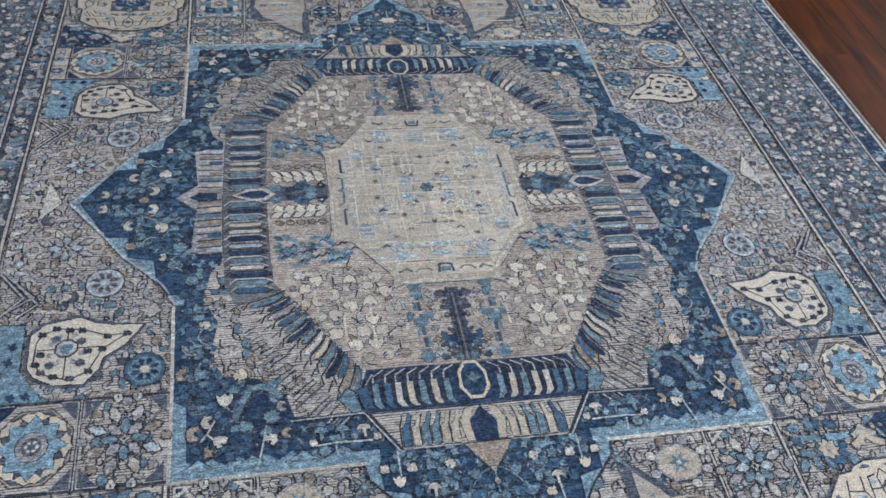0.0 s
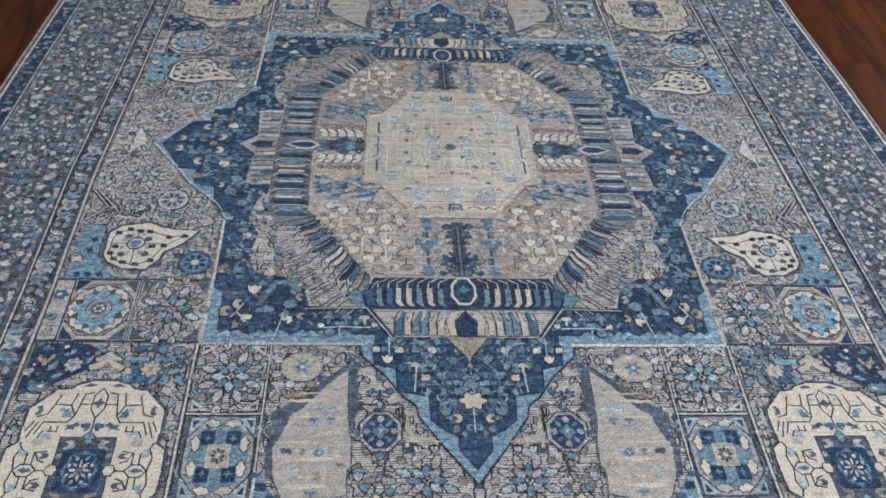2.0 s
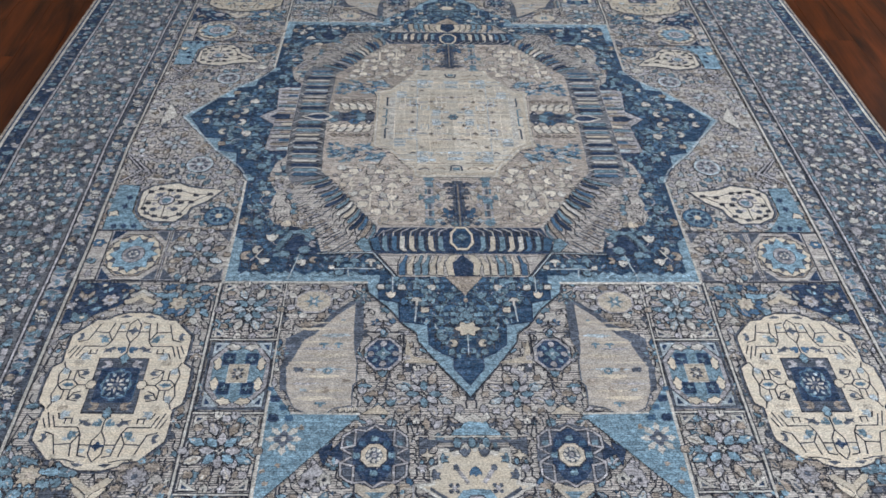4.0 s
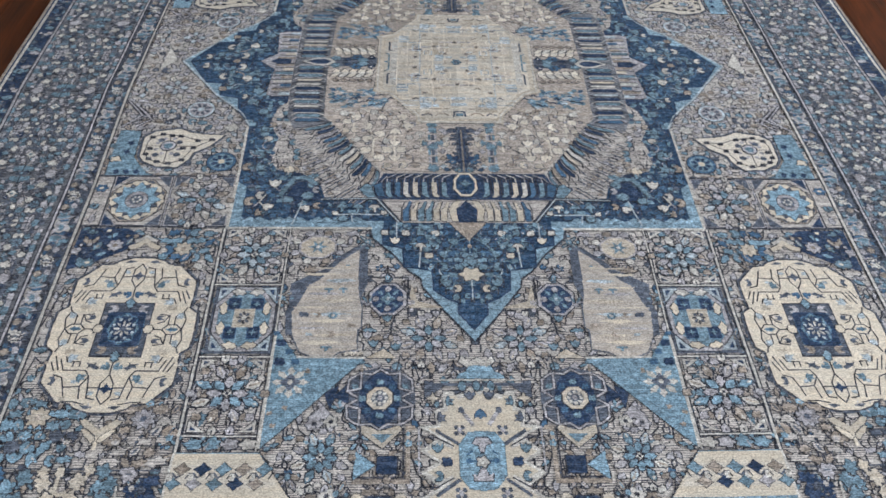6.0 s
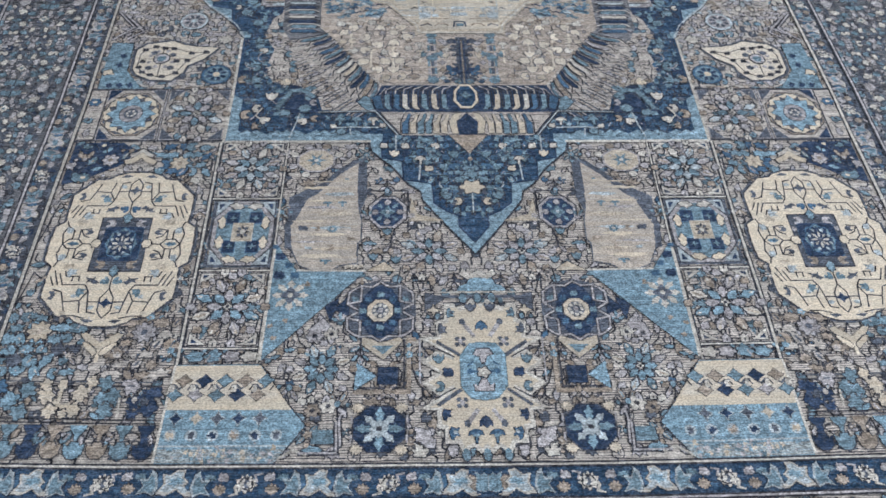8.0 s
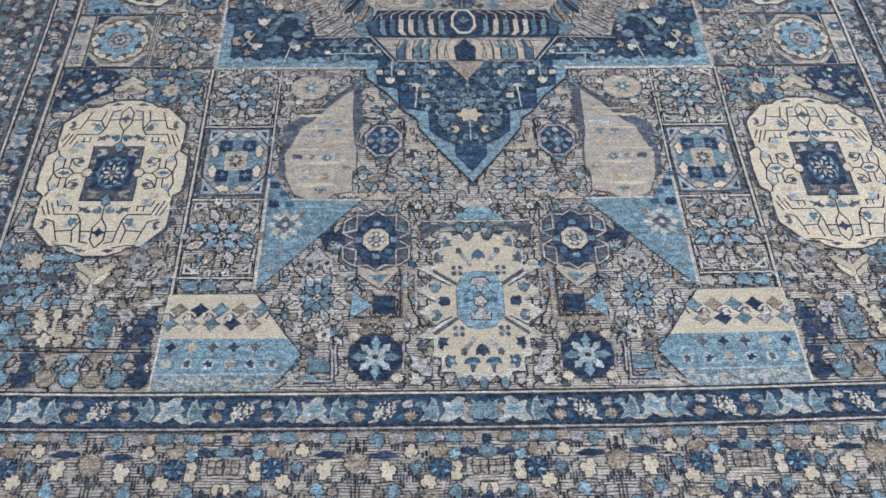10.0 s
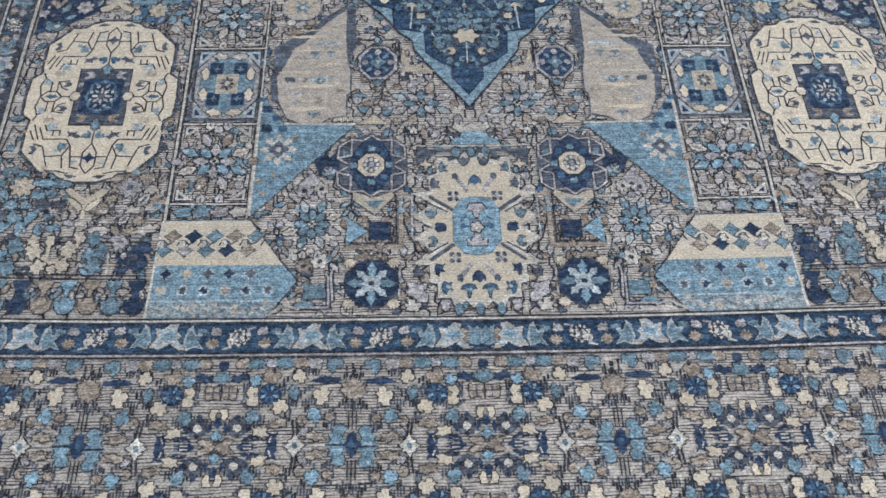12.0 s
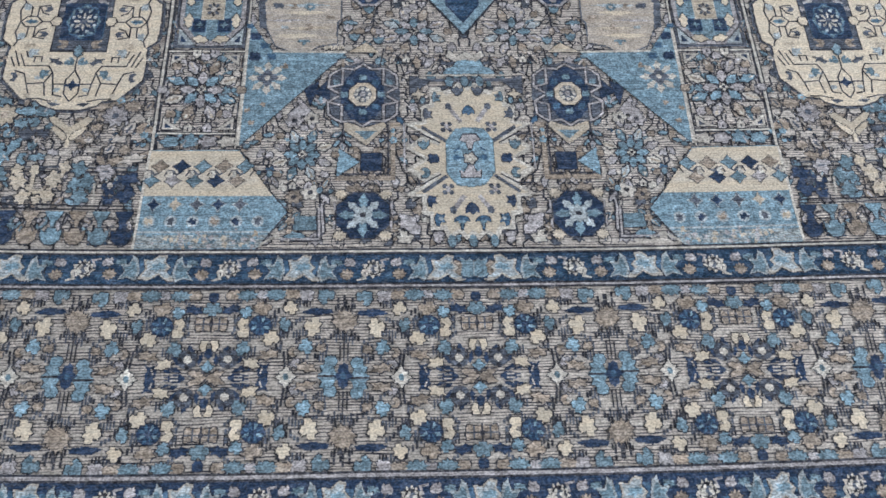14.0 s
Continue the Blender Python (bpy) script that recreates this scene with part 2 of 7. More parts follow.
def knotted(poly):
    """The outline in whole knots: a stair that follows it. Narrow lines stay as drawn."""
    if len(poly) == 4 and min(math.hypot(poly[i][0] - poly[i - 1][0], poly[i][1] - poly[i - 1][1]) for i in range(4)) < 0.0055:
        return None
    cells = []
    for i, p in enumerate(poly):
        q = poly[(i + 1) % len(poly)]
        cut = max(1, int(math.hypot(q[0] - p[0], q[1] - p[1]) / 0.0016))
        for j in range(cut):
            c = (round((p[0] + (q[0] - p[0]) * j / cut) / KNOT_X), round((p[1] + (q[1] - p[1]) * j / cut) / KNOT_Y))
            if cells and c == cells[-1]:
                continue
            if cells and c[0] != cells[-1][0] and c[1] != cells[-1][1]:
                cells.append((c[0], cells[-1][1]))
            cells.append(c)
    tidy = []
    for c in cells:
        if c in tidy:
            k = tidy.index(c)
            tidy = tidy[:k + 1] if len(tidy) - k < k + 3 else tidy[k:]
        else:
            tidy.append(c)
    cells = tidy
    out, run = [], 0
    n = len(cells)
    for i, c in enumerate(cells):
        a, b = cells[i - 1], cells[(i + 1) % n]
        straight = (a[0] == c[0] == b[0]) or (a[1] == c[1] == b[1])
        run = run + 1 if straight else 0
        if not straight or run % 10 == 0:
            out.append((c[0] * KNOT_X, c[1] * KNOT_Y))
    area = sum(out[i - 1][0] * out[i][1] - out[i][0] * out[i - 1][1] for i in range(len(out)))
    return out if len(out) > 3 and abs(area) > 2e-5 else None


rug = tagged(new("rug"), "blue, grey and cream hand-knotted wool rug lying on wooden floor", "rug")


def ngon(cx, cy, rx, ry=None, n=12, rot=0.0):
    ry = rx if ry is None else ry
    return [(cx + rx * math.cos(rot + 2 * math.pi * i / n), cy + ry * math.sin(rot + 2 * math.pi * i / n)) for i in range(n)]


def octagon(cx, cy, rx, ry=None):
    return ngon(cx, cy, rx / math.cos(math.pi / 8), (rx if ry is None else ry) / math.cos(math.pi / 8), 8, math.pi / 8)


def lobed(cx, cy, rx, ry, lobes, depth, rot=0.0):
    n = lobes * 4
    return [(cx + rx * (1 + depth * math.cos(lobes * a)) * math.cos(a + rot), cy + ry * (1 + depth * math.cos(lobes * a)) * math.sin(a + rot))
            for a in (2 * math.pi * i / n for i in range(n))]


def star(cx, cy, r1, r2, points, rot=0.0, sy=1.0):
    return [(cx + (r1, r2)[i % 2] * math.cos(rot + math.pi * i / points), cy + sy * (r1, r2)[i % 2] * math.sin(rot + math.pi * i / points)) for i in range(2 * points)]


def leaf(cx, cy, length, width, angle):
    a, c, s = radians(angle), math.cos(radians(angle)), math.sin(radians(angle))
    pts = [(-0.5, 0), (-0.28, 0.36), (-0.1, 0.3), (0.08, 0.5), (0.22, 0.28), (0.5, 0), (0.22, -0.28), (0.08, -0.5), (-0.1, -0.3), (-0.28, -0.36)]
    return [(cx + c * length * u - s * width * v, cy + s * length * u + c * width * v) for u, v in pts]


def rect(x0, y0, x1, y1):
    return [(x0, y0), (x1, y0), (x1, y1), (x0, y1)]


def ragged(cx, cy, r, rng, n=9, sy=1.0):
    """An uneven, notched blossom: small teeth all round, two of them drawn out, one bay cut in."""
    n, rot, horn = 16, rng.random() * 6.28, rng.randrange(16)
    out = []
    for i in range(n):
        q = (1.02 if i % 2 else 0.74) * (0.85 + 0.3 * rng.random())
        q += 0.34 if i in (horn, (horn + 5) % n) else -0.34 if i in ((horn + 10) % n, (horn + 3) % n) else 0.0
        out.append((cx + r * q * math.cos(rot + 6.2832 * i / n), cy + sy * r * q * math.sin(rot + 6.2832 * i / n)))
    return out


def grown(poly, by):
    cx, cy = sum(p[0] for p in poly) / len(poly), sum(p[1] for p in poly) / len(poly)
    out = []
    for x, y in poly:
        d = math.hypot(x - cx, y - cy) or 1e-6
        out.append((cx + (x - cx) * (1 + by / d), cy + (y - cy) * (1 + by / d)))
    return out


def inside(x, y, poly):
    hit = False
    for i in range(len(poly)):
        (x1, y1), (x2, y2) = poly[i - 1], poly[i]
        if (y1 > y) != (y2 > y) and x < x1 + (y - y1) * (x2 - x1) / (y2 - y1):
            hit = not hit
    return hit


def mirrored(half):
    """A closed outline from its half with x >= 0, which runs from the axis to the axis."""
    return half + [(-x, y) for x, y in reversed(half) if abs(x) > 1e-6]


MITTEN = [(-0.8, 0.7), (0.2, 0.9), (0.35, 0.55), (0.7, 0.75), (1.0, 0.3), (0.85, -0.35), (0.45, -0.45), (0.35, -0.1), (0.05, -0.45), (0.25, -0.85), (-0.2, -1.05), (-0.6, -0.6), (-0.9, -0.2)]
CRESCENT = [(-0.3, 1.0), (0.5, 0.9), (0.75, 0.55), (0.3, 0.4), (0.1, 0.0), (0.35, -0.4), (0.8, -0.55), (0.6, -0.95), (-0.1, -0.95), (-0.6, -0.5), (-0.75, 0.1), (-0.6, 0.6)]
PALMETTE = [(0.0, 1.05), (0.2, 0.7), (0.45, 0.95), (0.55, 0.5), (0.95, 0.55), (0.8, 0.1), (1.1, -0.15), (0.7, -0.35), (0.6, -0.8), (0.3, -0.6), (0.0, -1.0), (-0.3, -0.6), (-0.6, -0.8), (-0.7, -0.35), (-1.1, -0.15), (-0.8, 0.1), (-0.95, 0.55), (-0.55, 0.5), (-0.45, 0.95), (-0.2, 0.7)]
BUD = [(-0.9, 0.3), (-0.5, 0.85), (0.1, 0.7), (0.5, 1.0), (0.95, 0.5), (0.75, 0.0), (1.0, -0.45), (0.45, -0.9), (-0.1, -0.7), (-0.6, -0.9), (-0.95, -0.35)]
TULIP = [(-1.0, 0.9), (-0.45, 0.45), (0.0, 1.0), (0.45, 0.45), (1.0, 0.9), (0.9, 0.0), (0.45, -0.7), (0.0, -1.0), (-0.45, -0.7), (-0.9, 0.0)]
MUSHROOM = [(-1.0, -0.1), (-0.75, 0.5), (-0.3, 0.75), (0.3, 0.75), (0.75, 0.5), (1.0, -0.1), (0.5, 0.0), (0.22, -0.15), (0.18, -1.2), (-0.18, -1.2), (-0.22, -0.15), (-0.5, 0.0)]
BIRD = [(-0.75, -0.9), (-0.25, -0.1), (-0.65, 0.5), (0.0, 0.4), (0.25, 1.2), (0.65, 0.85), (0.9, -0.25), (0.65, -1.0), (0.0, -0.7)]
LEAFLET = [(-1.3, -0.6), (-0.7, 0.1), (-0.9, 0.5), (-0.2, 0.45), (0.2, 0.85), (0.6, 0.5), (1.3, 0.7), (0.9, 0.1), (1.0, -0.4), (0.3, -0.35), (-0.1, -0.75), (-0.5, -0.45)]
CHUNK = [(-0.95, 0.4), (-0.55, 0.5), (-0.55, 0.95), (0.1, 0.95), (0.15, 0.5), (0.6, 0.65), (0.95, 0.2), (0.8, -0.3), (0.5, -0.35), (0.55, -0.9), (-0.1, -1.0), (-0.25, -0.6), (-0.75, -0.55), (-0.6, 0.0)]
HOOK = [(-0.4, 1.0), (0.5, 0.9), (0.6, 0.45), (0.1, 0.35), (0.15, -0.05), (0.65, -0.2), (0.6, -0.95), (-0.3, -1.0), (-0.75, -0.5), (-0.35, -0.1), (-0.75, 0.4)]
LOZENGE = [(0.0, 1.15), (0.3, 0.6), (0.6, 0.55), (0.55, 0.3), (1.05, 0.0), (0.55, -0.3), (0.6, -0.55), (0.3, -0.6), (0.0, -1.15), (-0.3, -0.6), (-0.6, -0.55), (-0.55, -0.3), (-1.05, 0.0), (-0.55, 0.3), (-0.6, 0.55), (-0.3, 0.6)]
FEATHER = [(-1.5, -0.95), (-0.9, -0.1), (-1.1, 0.7), (-0.5, 0.6), (0.1, 1.1), (0.7, 1.0), (0.6, 0.4), (1.0, 0.0), (0.7, -0.4), (1.3, -0.9), (1.7, -1.0), (0.9, -1.15), (0.2, -0.6), (-0.5, -1.0)]


class Weave:
    """Coloured patches of pile in the design plane, each on its level; made into meshes by part()."""

    def __init__(self, base=0):
        self.patches, self.base = [], base

    def fill(self, poly, mat, z=0):
        self.patches.append((poly, mat, z + self.base))
        return self

    def line(self, pts, width, mat=None, z=0, closed=False):
        n, h = len(pts), width / 2
        rails = []
        for i, (x, y) in enumerate(pts):
            a = pts[i - 1] if (i or closed) else pts[i]
            b = pts[(i + 1) % n] if (i < n - 1 or closed) else pts[i]
            d1, d2 = (x - a[0], y - a[1]), (b[0] - x, b[1] - y)
            l1, l2 = math.hypot(*d1), math.hypot(*d2)
            u1 = (d1[0] / l1, d1[1] / l1) if l1 > 1e-9 else None
            u2 = (d2[0] / l2, d2[1] / l2) if l2 > 1e-9 else None
            u1, u2 = u1 or u2, u2 or u1
            nx, ny = -(u1[1] + u2[1]), u1[0] + u2[0]
            k = math.hypot(nx, ny) or 1e-6
            nx, ny = nx / k, ny / k
            cosine = max(0.45, nx * -u1[1] + ny * u1[0])
            rails.append(((x + nx * h / cosine, y + ny * h / cosine), (x - nx * h / cosine, y - ny * h / cosine)))
        for i in range(n if closed else n - 1):
            (a, b), (c, d) = rails[i], rails[(i + 1) % n]
            self.fill([b, d, c, a], mat or LINE, z)
        return self

    def shape(self, poly, mat, z=0, by=0.0028, edge=None):
        self.fill(grown(poly, by), edge or LINE, z)
        return self.fill(poly, mat, z + 1)

    def dashes(self, pts, width, mat, z=0):
        """A stem knotted in short upright strokes."""
        step = 0
        for (x0, y0), (x1, y1) in zip(pts, pts[1:]):
            dx, dy = abs(x1 - x0), abs(y1 - y0)
            n = max(1, round(max(dx / 0.0062, dy / 0.012)))
            for j in range(n):
                t, step = (j + 0.5) / n, step + 1
                x, y = x0 + (x1 - x0) * t, y0 + (y1 - y0) * t
                h = width * (0.38, 0.44, 0.41, 0.36)[step % 4]
                if dy > dx:
                    for s in (1, -1):
                        self.fill(rect(x + 0.27 * width * s - 0.0021, y - 0.0055 + 0.002 * s, x + 0.27 * width * s + 0.0021, y + 0.0055 + 0.002 * s), mat, z)
                else:
                    self.fill(rect(x - 0.0022, y - h, x + 0.0022, y + h), mat, z)
        return self

    def maple(self, cx, cy, r, mat, flip=1, up=1, z=0, by=0.003):
        """A ragged hooked blossom, as the knotters draw them."""
        half = ((-0.35, 1.05), (0.1, 0.95), (0.3, 0.6), (0.75, 0.75), (1.0, 0.3), (0.6, 0.0), (0.85, -0.35), (0.4, -0.5), (0.35, -1.0), (-0.1, -1.1), (-0.3, -0.7), (-0.8, -0.75), (-0.7, -0.2), (-1.0, 0.1), (-0.55, 0.4))
        return self.shape([(cx + r * u * flip, cy + r * v * up) for u, v in half], mat, z, by)

    def drawn(self, half, cx, cy, r, mat, flip=1, up=1, z=0, by=0.0026, wide=1.0, edge=None):
        """A small figure from its outline in units of r, turned over by flip and up."""
        poly = [(cx + r * wide * u * flip, cy + r * v * up) for u, v in half]
        return self.shape(poly, mat, z, by, edge) if by else self.fill(poly, mat, z + 1)

    def bloom(self, cx, cy, r, ground, petal, heart, petals=8, z=0, rim=None):
        self.shape(ngon(cx, cy, r, r, 16), rim or ground, z)
        if rim:
            self.fill(ngon(cx, cy, r * 0.82, r * 0.82, 16), ground, z + 2)
        for i in range(petals):
            a = 360 / petals * i + 180 / petals
            self.fill(leaf(cx + 0.52 * r * math.cos(radians(a)), cy + 0.52 * r * math.sin(radians(a)), r * 0.52, r * 0.34, a), petal, z + 3)
        self.fill(ngon(cx, cy, r * 0.24, r * 0.24, 8), heart, z + 4)
        return self

    def flower(self, cx, cy, r, petal, heart, petals=6, z=0, sy=1.0):
        self.shape(lobed(cx, cy, r, r * sy, petals, 0.2), petal, z, r * 0.14)
        return self.fill(ngon(cx, cy, r * 0.36, r * 0.36 * sy, 8), heart, z + 2)

    def sprinkle(self, poly, gap, seed, palette, size, z=0, stems=0.5, sy=0.85):
        rng = random.Random(seed)
        xs, ys = [p[0] for p in poly], [p[1] for p in poly]
        x0, x1, y0, y1 = min(xs), max(xs), min(ys), max(ys)
        rows = max(1, round((y1 - y0) / gap))
        cols = max(1, round((x1 - x0) / gap))
        for r in range(rows):
            for c in range(cols):
                x = x0 + (c + 0.5 + 0.5 * (r % 2) + rng.uniform(-0.33, 0.33)) * (x1 - x0) / cols
                y = y0 + (r + 0.5 + rng.uniform(-0.33, 0.33)) * (y1 - y0) / rows
                mat, s, kind = rng.choice(palette), size * rng.uniform(0.7, 1.25), rng.random()
                if not inside(x, y, poly):
                    continue
                if rng.random() < stems:
                    a, l = rng.uniform(0, 6.28), gap * rng.uniform(0.5, 0.9)
                    bend = rng.uniform(-0.5, 0.5)
                    self.line([(x, y), (x + 0.5 * l * math.cos(a), y + 0.5 * l * math.sin(a)), (x + l * math.cos(a + bend), y + l * math.sin(a + bend))], 0.0035, LINE, z)
                if kind < 0.5:
                    p = ragged(x, y, s, rng, rng.choice((7, 9, 10)), sy)
                elif kind < 0.85:
                    p = leaf(x, y, s * 2.6, s * 1.5, rng.uniform(0, 360))
                else:
                    self.flower(x, y, s * 1.1, mat, rng.choice((LINE, TAUPE, SKY, CREAM)), rng.choice((5, 6, 8)), z + 1, sy)
                    continue
                self.shape(p, mat, z + 1, 0.0022)
                if rng.random() < 0.45:
                    self.fill(ngon(x, y, s * 0.36, s * 0.3, 6, rng.random()), rng.choice((LINE, DUSK, IVORY, TAUPE, STEEL)), z + 3)
        return self

    def petal(self, cx, cy, length, width, angle, mat, z=0, vein=None):
        c, s = math.cos(radians(angle)), math.sin(radians(angle))

        def at(u, v):
            return cx + c * length * u - s * width * v, cy + s * length * u + c * width * v
        body = [at(u, v) for u, v in ((-0.52, 0.08), (-0.28, 0.30), (-0.08, 0.50), (0.06, 0.34), (0.26, 0.36), (0.54, 0.0), (0.26, -0.36), (0.06, -0.34), (-0.08, -0.50), (-0.28, -0.30), (-0.52, -0.08))]
        self.shape(body, mat, z, 0.0032)
        if vein:
            self.fill([at(u, v) for u, v in ((-0.3, 0.1), (0.2, 0.12), (0.3, 0.0), (0.2, -0.12), (-0.3, -0.1))], vein, z + 2)
        return self

    def sprig(self, cx, cy, r, kind, mats, flip, z=0):
        """A small figure of the ground, alike on both sides of its own axis."""
        a, b, c = mats
        f = 90 * flip
        if kind == 0:
            for i in range(4):
                g = radians(45 + 90 * i)
                self.petal(cx + 0.62 * r * math.cos(g), cy + 0.62 * r * math.sin(g), 0.80 * r, 0.36 * r, 45 + 90 * i, a, z, c)
                g = radians(90 * i)
                self.shape(ngon(cx + 0.88 * r * math.cos(g), cy + 0.88 * r * math.sin(g), 0.2 * r, 0.2 * r, 6), b, z, 0.002)
            self.flower(cx, cy, 0.3 * r, b, c, 5, z + 2)
        elif kind == 1:
            self.line([(cx, cy - r * flip), (cx, cy + 0.4 * r * flip)], 0.004, LINE, z)
            self.petal(cx, cy + 0.6 * r * flip, 0.75 * r, 0.5 * r, f, a, z + 1, b)
            for s in (1, -1):
                self.petal(cx + 0.42 * r * s, cy + 0.35 * r * flip, 0.7 * r, 0.3 * r, 90 - s * 40 if flip > 0 else -90 + s * 40, c, z)
                self.petal(cx + 0.45 * r * s, cy - 0.45 * r * flip, 0.75 * r, 0.4 * r, 90 - s * 60 if flip > 0 else -90 + s * 60, b, z, a)
        elif kind == 2:
            for i, g in enumerate((-70, -35, 0, 35, 70)):
                q = radians(f + g)
                self.petal(cx + 0.5 * r * math.cos(q), cy - 0.3 * r * flip + 0.55 * r * math.sin(q), 0.8 * r, 0.34 * r, f + g, (b, a, c, a, b)[i], z)
            self.shape(ngon(cx, cy - 0.45 * r * flip, 0.24 * r, 0.2 * r, 7), b, z + 2, 0.0026)
        elif kind == 3:
            self.flower(cx, cy, 0.62 * r, a, b, 8, z)
            for i in range(8):
                self.fill(ngon(cx + 0.42 * r * math.cos(0.785 * i), cy + 0.42 * r * math.sin(0.785 * i), 0.09 * r, 0.09 * r, 5), LINE, z + 3)
        else:
            for s in (1, -1):
                self.petal(cx + 0.42 * r * s, cy + 0.1 * r * flip, 1.1 * r, 0.42 * r, 90 - s * 25 * flip, a, z, c)
                self.line([(cx + 0.12 * r * s, cy - 0.8 * r * flip), (cx + 0.7 * r * s, cy - 0.7 * r * flip), (cx + 0.85 * r * s, cy - 0.2 * r * flip)], 0.004, LINE, z)
                self.shape(ngon(cx + 0.8 * r * s, cy - 0.62 * r * flip, 0.18 * r, 0.18 * r, 6), b, z + 1, 0.0026)
            self.shape(ngon(cx, cy - 0.55 * r * flip, 0.22 * r, 0.28 * r, 7), b, z + 2, 0.0026)
        return self

    def wheel(self, cx, cy, r, z=0, sy=1.0, inner=None, outer=None, tulips=True):
        """The rug's wheel flower: a lozenge heart, eight petals, eight long outer leaves, tulip pairs above and below."""
        inner, outer = inner or (ASH, STEEL), outer or (PALE, IVORY, ASH, TAUPE)
        for i in range(8):
            a = 45 * i + 22.5
            c, s = math.cos(radians(a)), math.sin(radians(a)) * sy
            self.line([(cx + 0.3 * r * c, cy + 0.3 * r * s), (cx + 0.9 * r * c, cy + 0.9 * r * s)], 0.003, LINE, z)
            self.petal(cx + 0.74 * r * c, cy + 0.74 * r * s, 0.46 * r, 0.29 * r, a, outer[i % len(outer)], z, (None, GREY, None, TAUPE)[i % 4])
            self.drawn(BUD, cx + 1.02 * r * math.cos(radians(a + 22.5)), cy + 1.02 * r * sy * math.sin(radians(a + 22.5)), 0.13 * r, (TAUPE, ASH, GREY)[i % 3], 1, 1, z, 0.0022)
            self.fill(leaf(cx + 0.86 * r * c, cy + 0.86 * r * s, 0.16 * r, 0.10 * r, a), (IVORY, SAND)[i % 2], z + 3)
        for i in range(8):
            a = 45 * i
            c, s = math.cos(radians(a)), math.sin(radians(a)) * sy
            self.petal(cx + 0.36 * r * c, cy + 0.36 * r * s, 0.38 * r, 0.28 * r, a, inner[i % len(inner)], z + 3)
        self.shape(star(cx, cy, 0.15 * r, 0.07 * r, 4, 0, sy), IVORY, z + 6, 0.002).fill(ngon(cx, cy, 0.06 * r, 0.06 * r, 6), LINE, z + 8)
        if tulips:
            for t in (1, -1):
                for s in (1, -1):
                    x, y = cx + 0.24 * r * s, cy + 1.12 * r * t * sy
                    self.shape([(x - 0.10 * r, y + 0.12 * r * t), (x + 0.10 * r, y + 0.12 * r * t), (x + 0.11 * r, y - 0.02 * r * t), (x, y - 0.15 * r * t), (x - 0.11 * r, y - 0.02 * r * t)], (ASH, IVORY)[s > 0], z, 0.003)
                    self.fill(rect(x - 0.02 * r, y, x + 0.02 * r, y + 0.10 * r * t), LINE, z + 2)
        return self

    def arabesque(self, poly, gap, seed, palette, z=0, kinds=(0, 0, 1, 1, 2, 2, 3, 4), fat=0.5):
        """Fills an outline with sprigs in rows, buds and stems between them."""
        rng = random.Random(seed)
        xs, ys = [p[0] for p in poly], [p[1] for p in poly]
        x0, x1, y0, y1 = min(xs), max(xs), min(ys), max(ys)
        rows, cols = max(1, round((y1 - y0) / gap)), max(1, round((x1 - x0) / gap))
        dx, dy = (x1 - x0) / cols, (y1 - y0) / rows
        for r in range(rows):
            for c in range(cols + r % 2):
                x = x0 + (c + (0.0 if r % 2 else 0.5)) * dx + rng.uniform(-0.1, 0.1) * gap
                y = y0 + (r + 0.5) * dy + rng.uniform(-0.1, 0.1) * gap
                kind, mats, flip = rng.choice(kinds), [rng.choice(palette) for _ in range(3)], rng.choice((1, -1))
                buds = [(rng.choice(palette), rng.uniform(-0.12, 0.12), rng.uniform(0.7, 1.2)) for _ in range(2)]
                if not inside(x, y, poly):
                    continue
                if c % 2:
                    self.line([(x, y), (x + 0.3 * dx, y + 0.28 * dy), (x + 0.5 * dx, y + dy * flip)], 0.003, LINE, z)
                for (mat, o, k), (u, v) in zip(buds, ((0.5, 0.08), (0.25, 0.5))):
                    bx, by = x + (u + o) * dx, y + (v + o) * dy
                    if inside(bx, by, poly):
                        self.petal(bx, by, 0.28 * gap * k, 0.14 * gap * k, 360 * o * 4, mat, z + 1)
                self.sprig(x, y, fat * gap, kind, mats, flip, z + 2)
        return self

    def blossoms(self, poly, gap, seed, palette, size, z=0, tall=1.0):
        """Outlined ragged leaves in staggered rows on short stems."""
        rng = random.Random(seed)
        xs, ys = [p[0] for p in poly], [p[1] for p in poly]
        x0, x1, y0, y1 = min(xs), max(xs), min(ys), max(ys)
        rows, cols = max(1, round((y1 - y0) / (gap * tall))), max(1, round((x1 - x0) / gap))
        for r in range(rows):
            run = rng.choice(palette)
            for c in range(cols + r % 2):
                x = x0 + (c + (0.0 if r % 2 else 0.5)) * (x1 - x0) / cols + rng.uniform(-0.12, 0.12) * gap
                y = y0 + (r + 0.5) * (y1 - y0) / rows + rng.uniform(-0.12, 0.12) * gap
                run = rng.choice(palette) if rng.random() < 0.6 else run
                kind, flip, up, s = rng.random(), rng.choice((1, -1)), rng.choice((1, -1)), size * rng.uniform(0.8, 1.2)
                if not inside(x, y, poly):
                    continue
                self.line([(x, y), (x + 0.35 * gap * flip, y - 0.3 * gap * up), (x + 0.3 * gap * flip, y - 0.75 * gap * up)], 0.004, LINE, z)
                if kind < 0.85:
                    form = (MITTEN, BIRD, TULIP, CRESCENT, PALMETTE, LEAFLET, LEAFLET)[int(kind / 0.85 * 7)]
                    self.drawn(form, x, y, s * 1.12, run, flip, up, z + 1, 0.0024, rng.choice((0.85, 1.0, 1.3)))
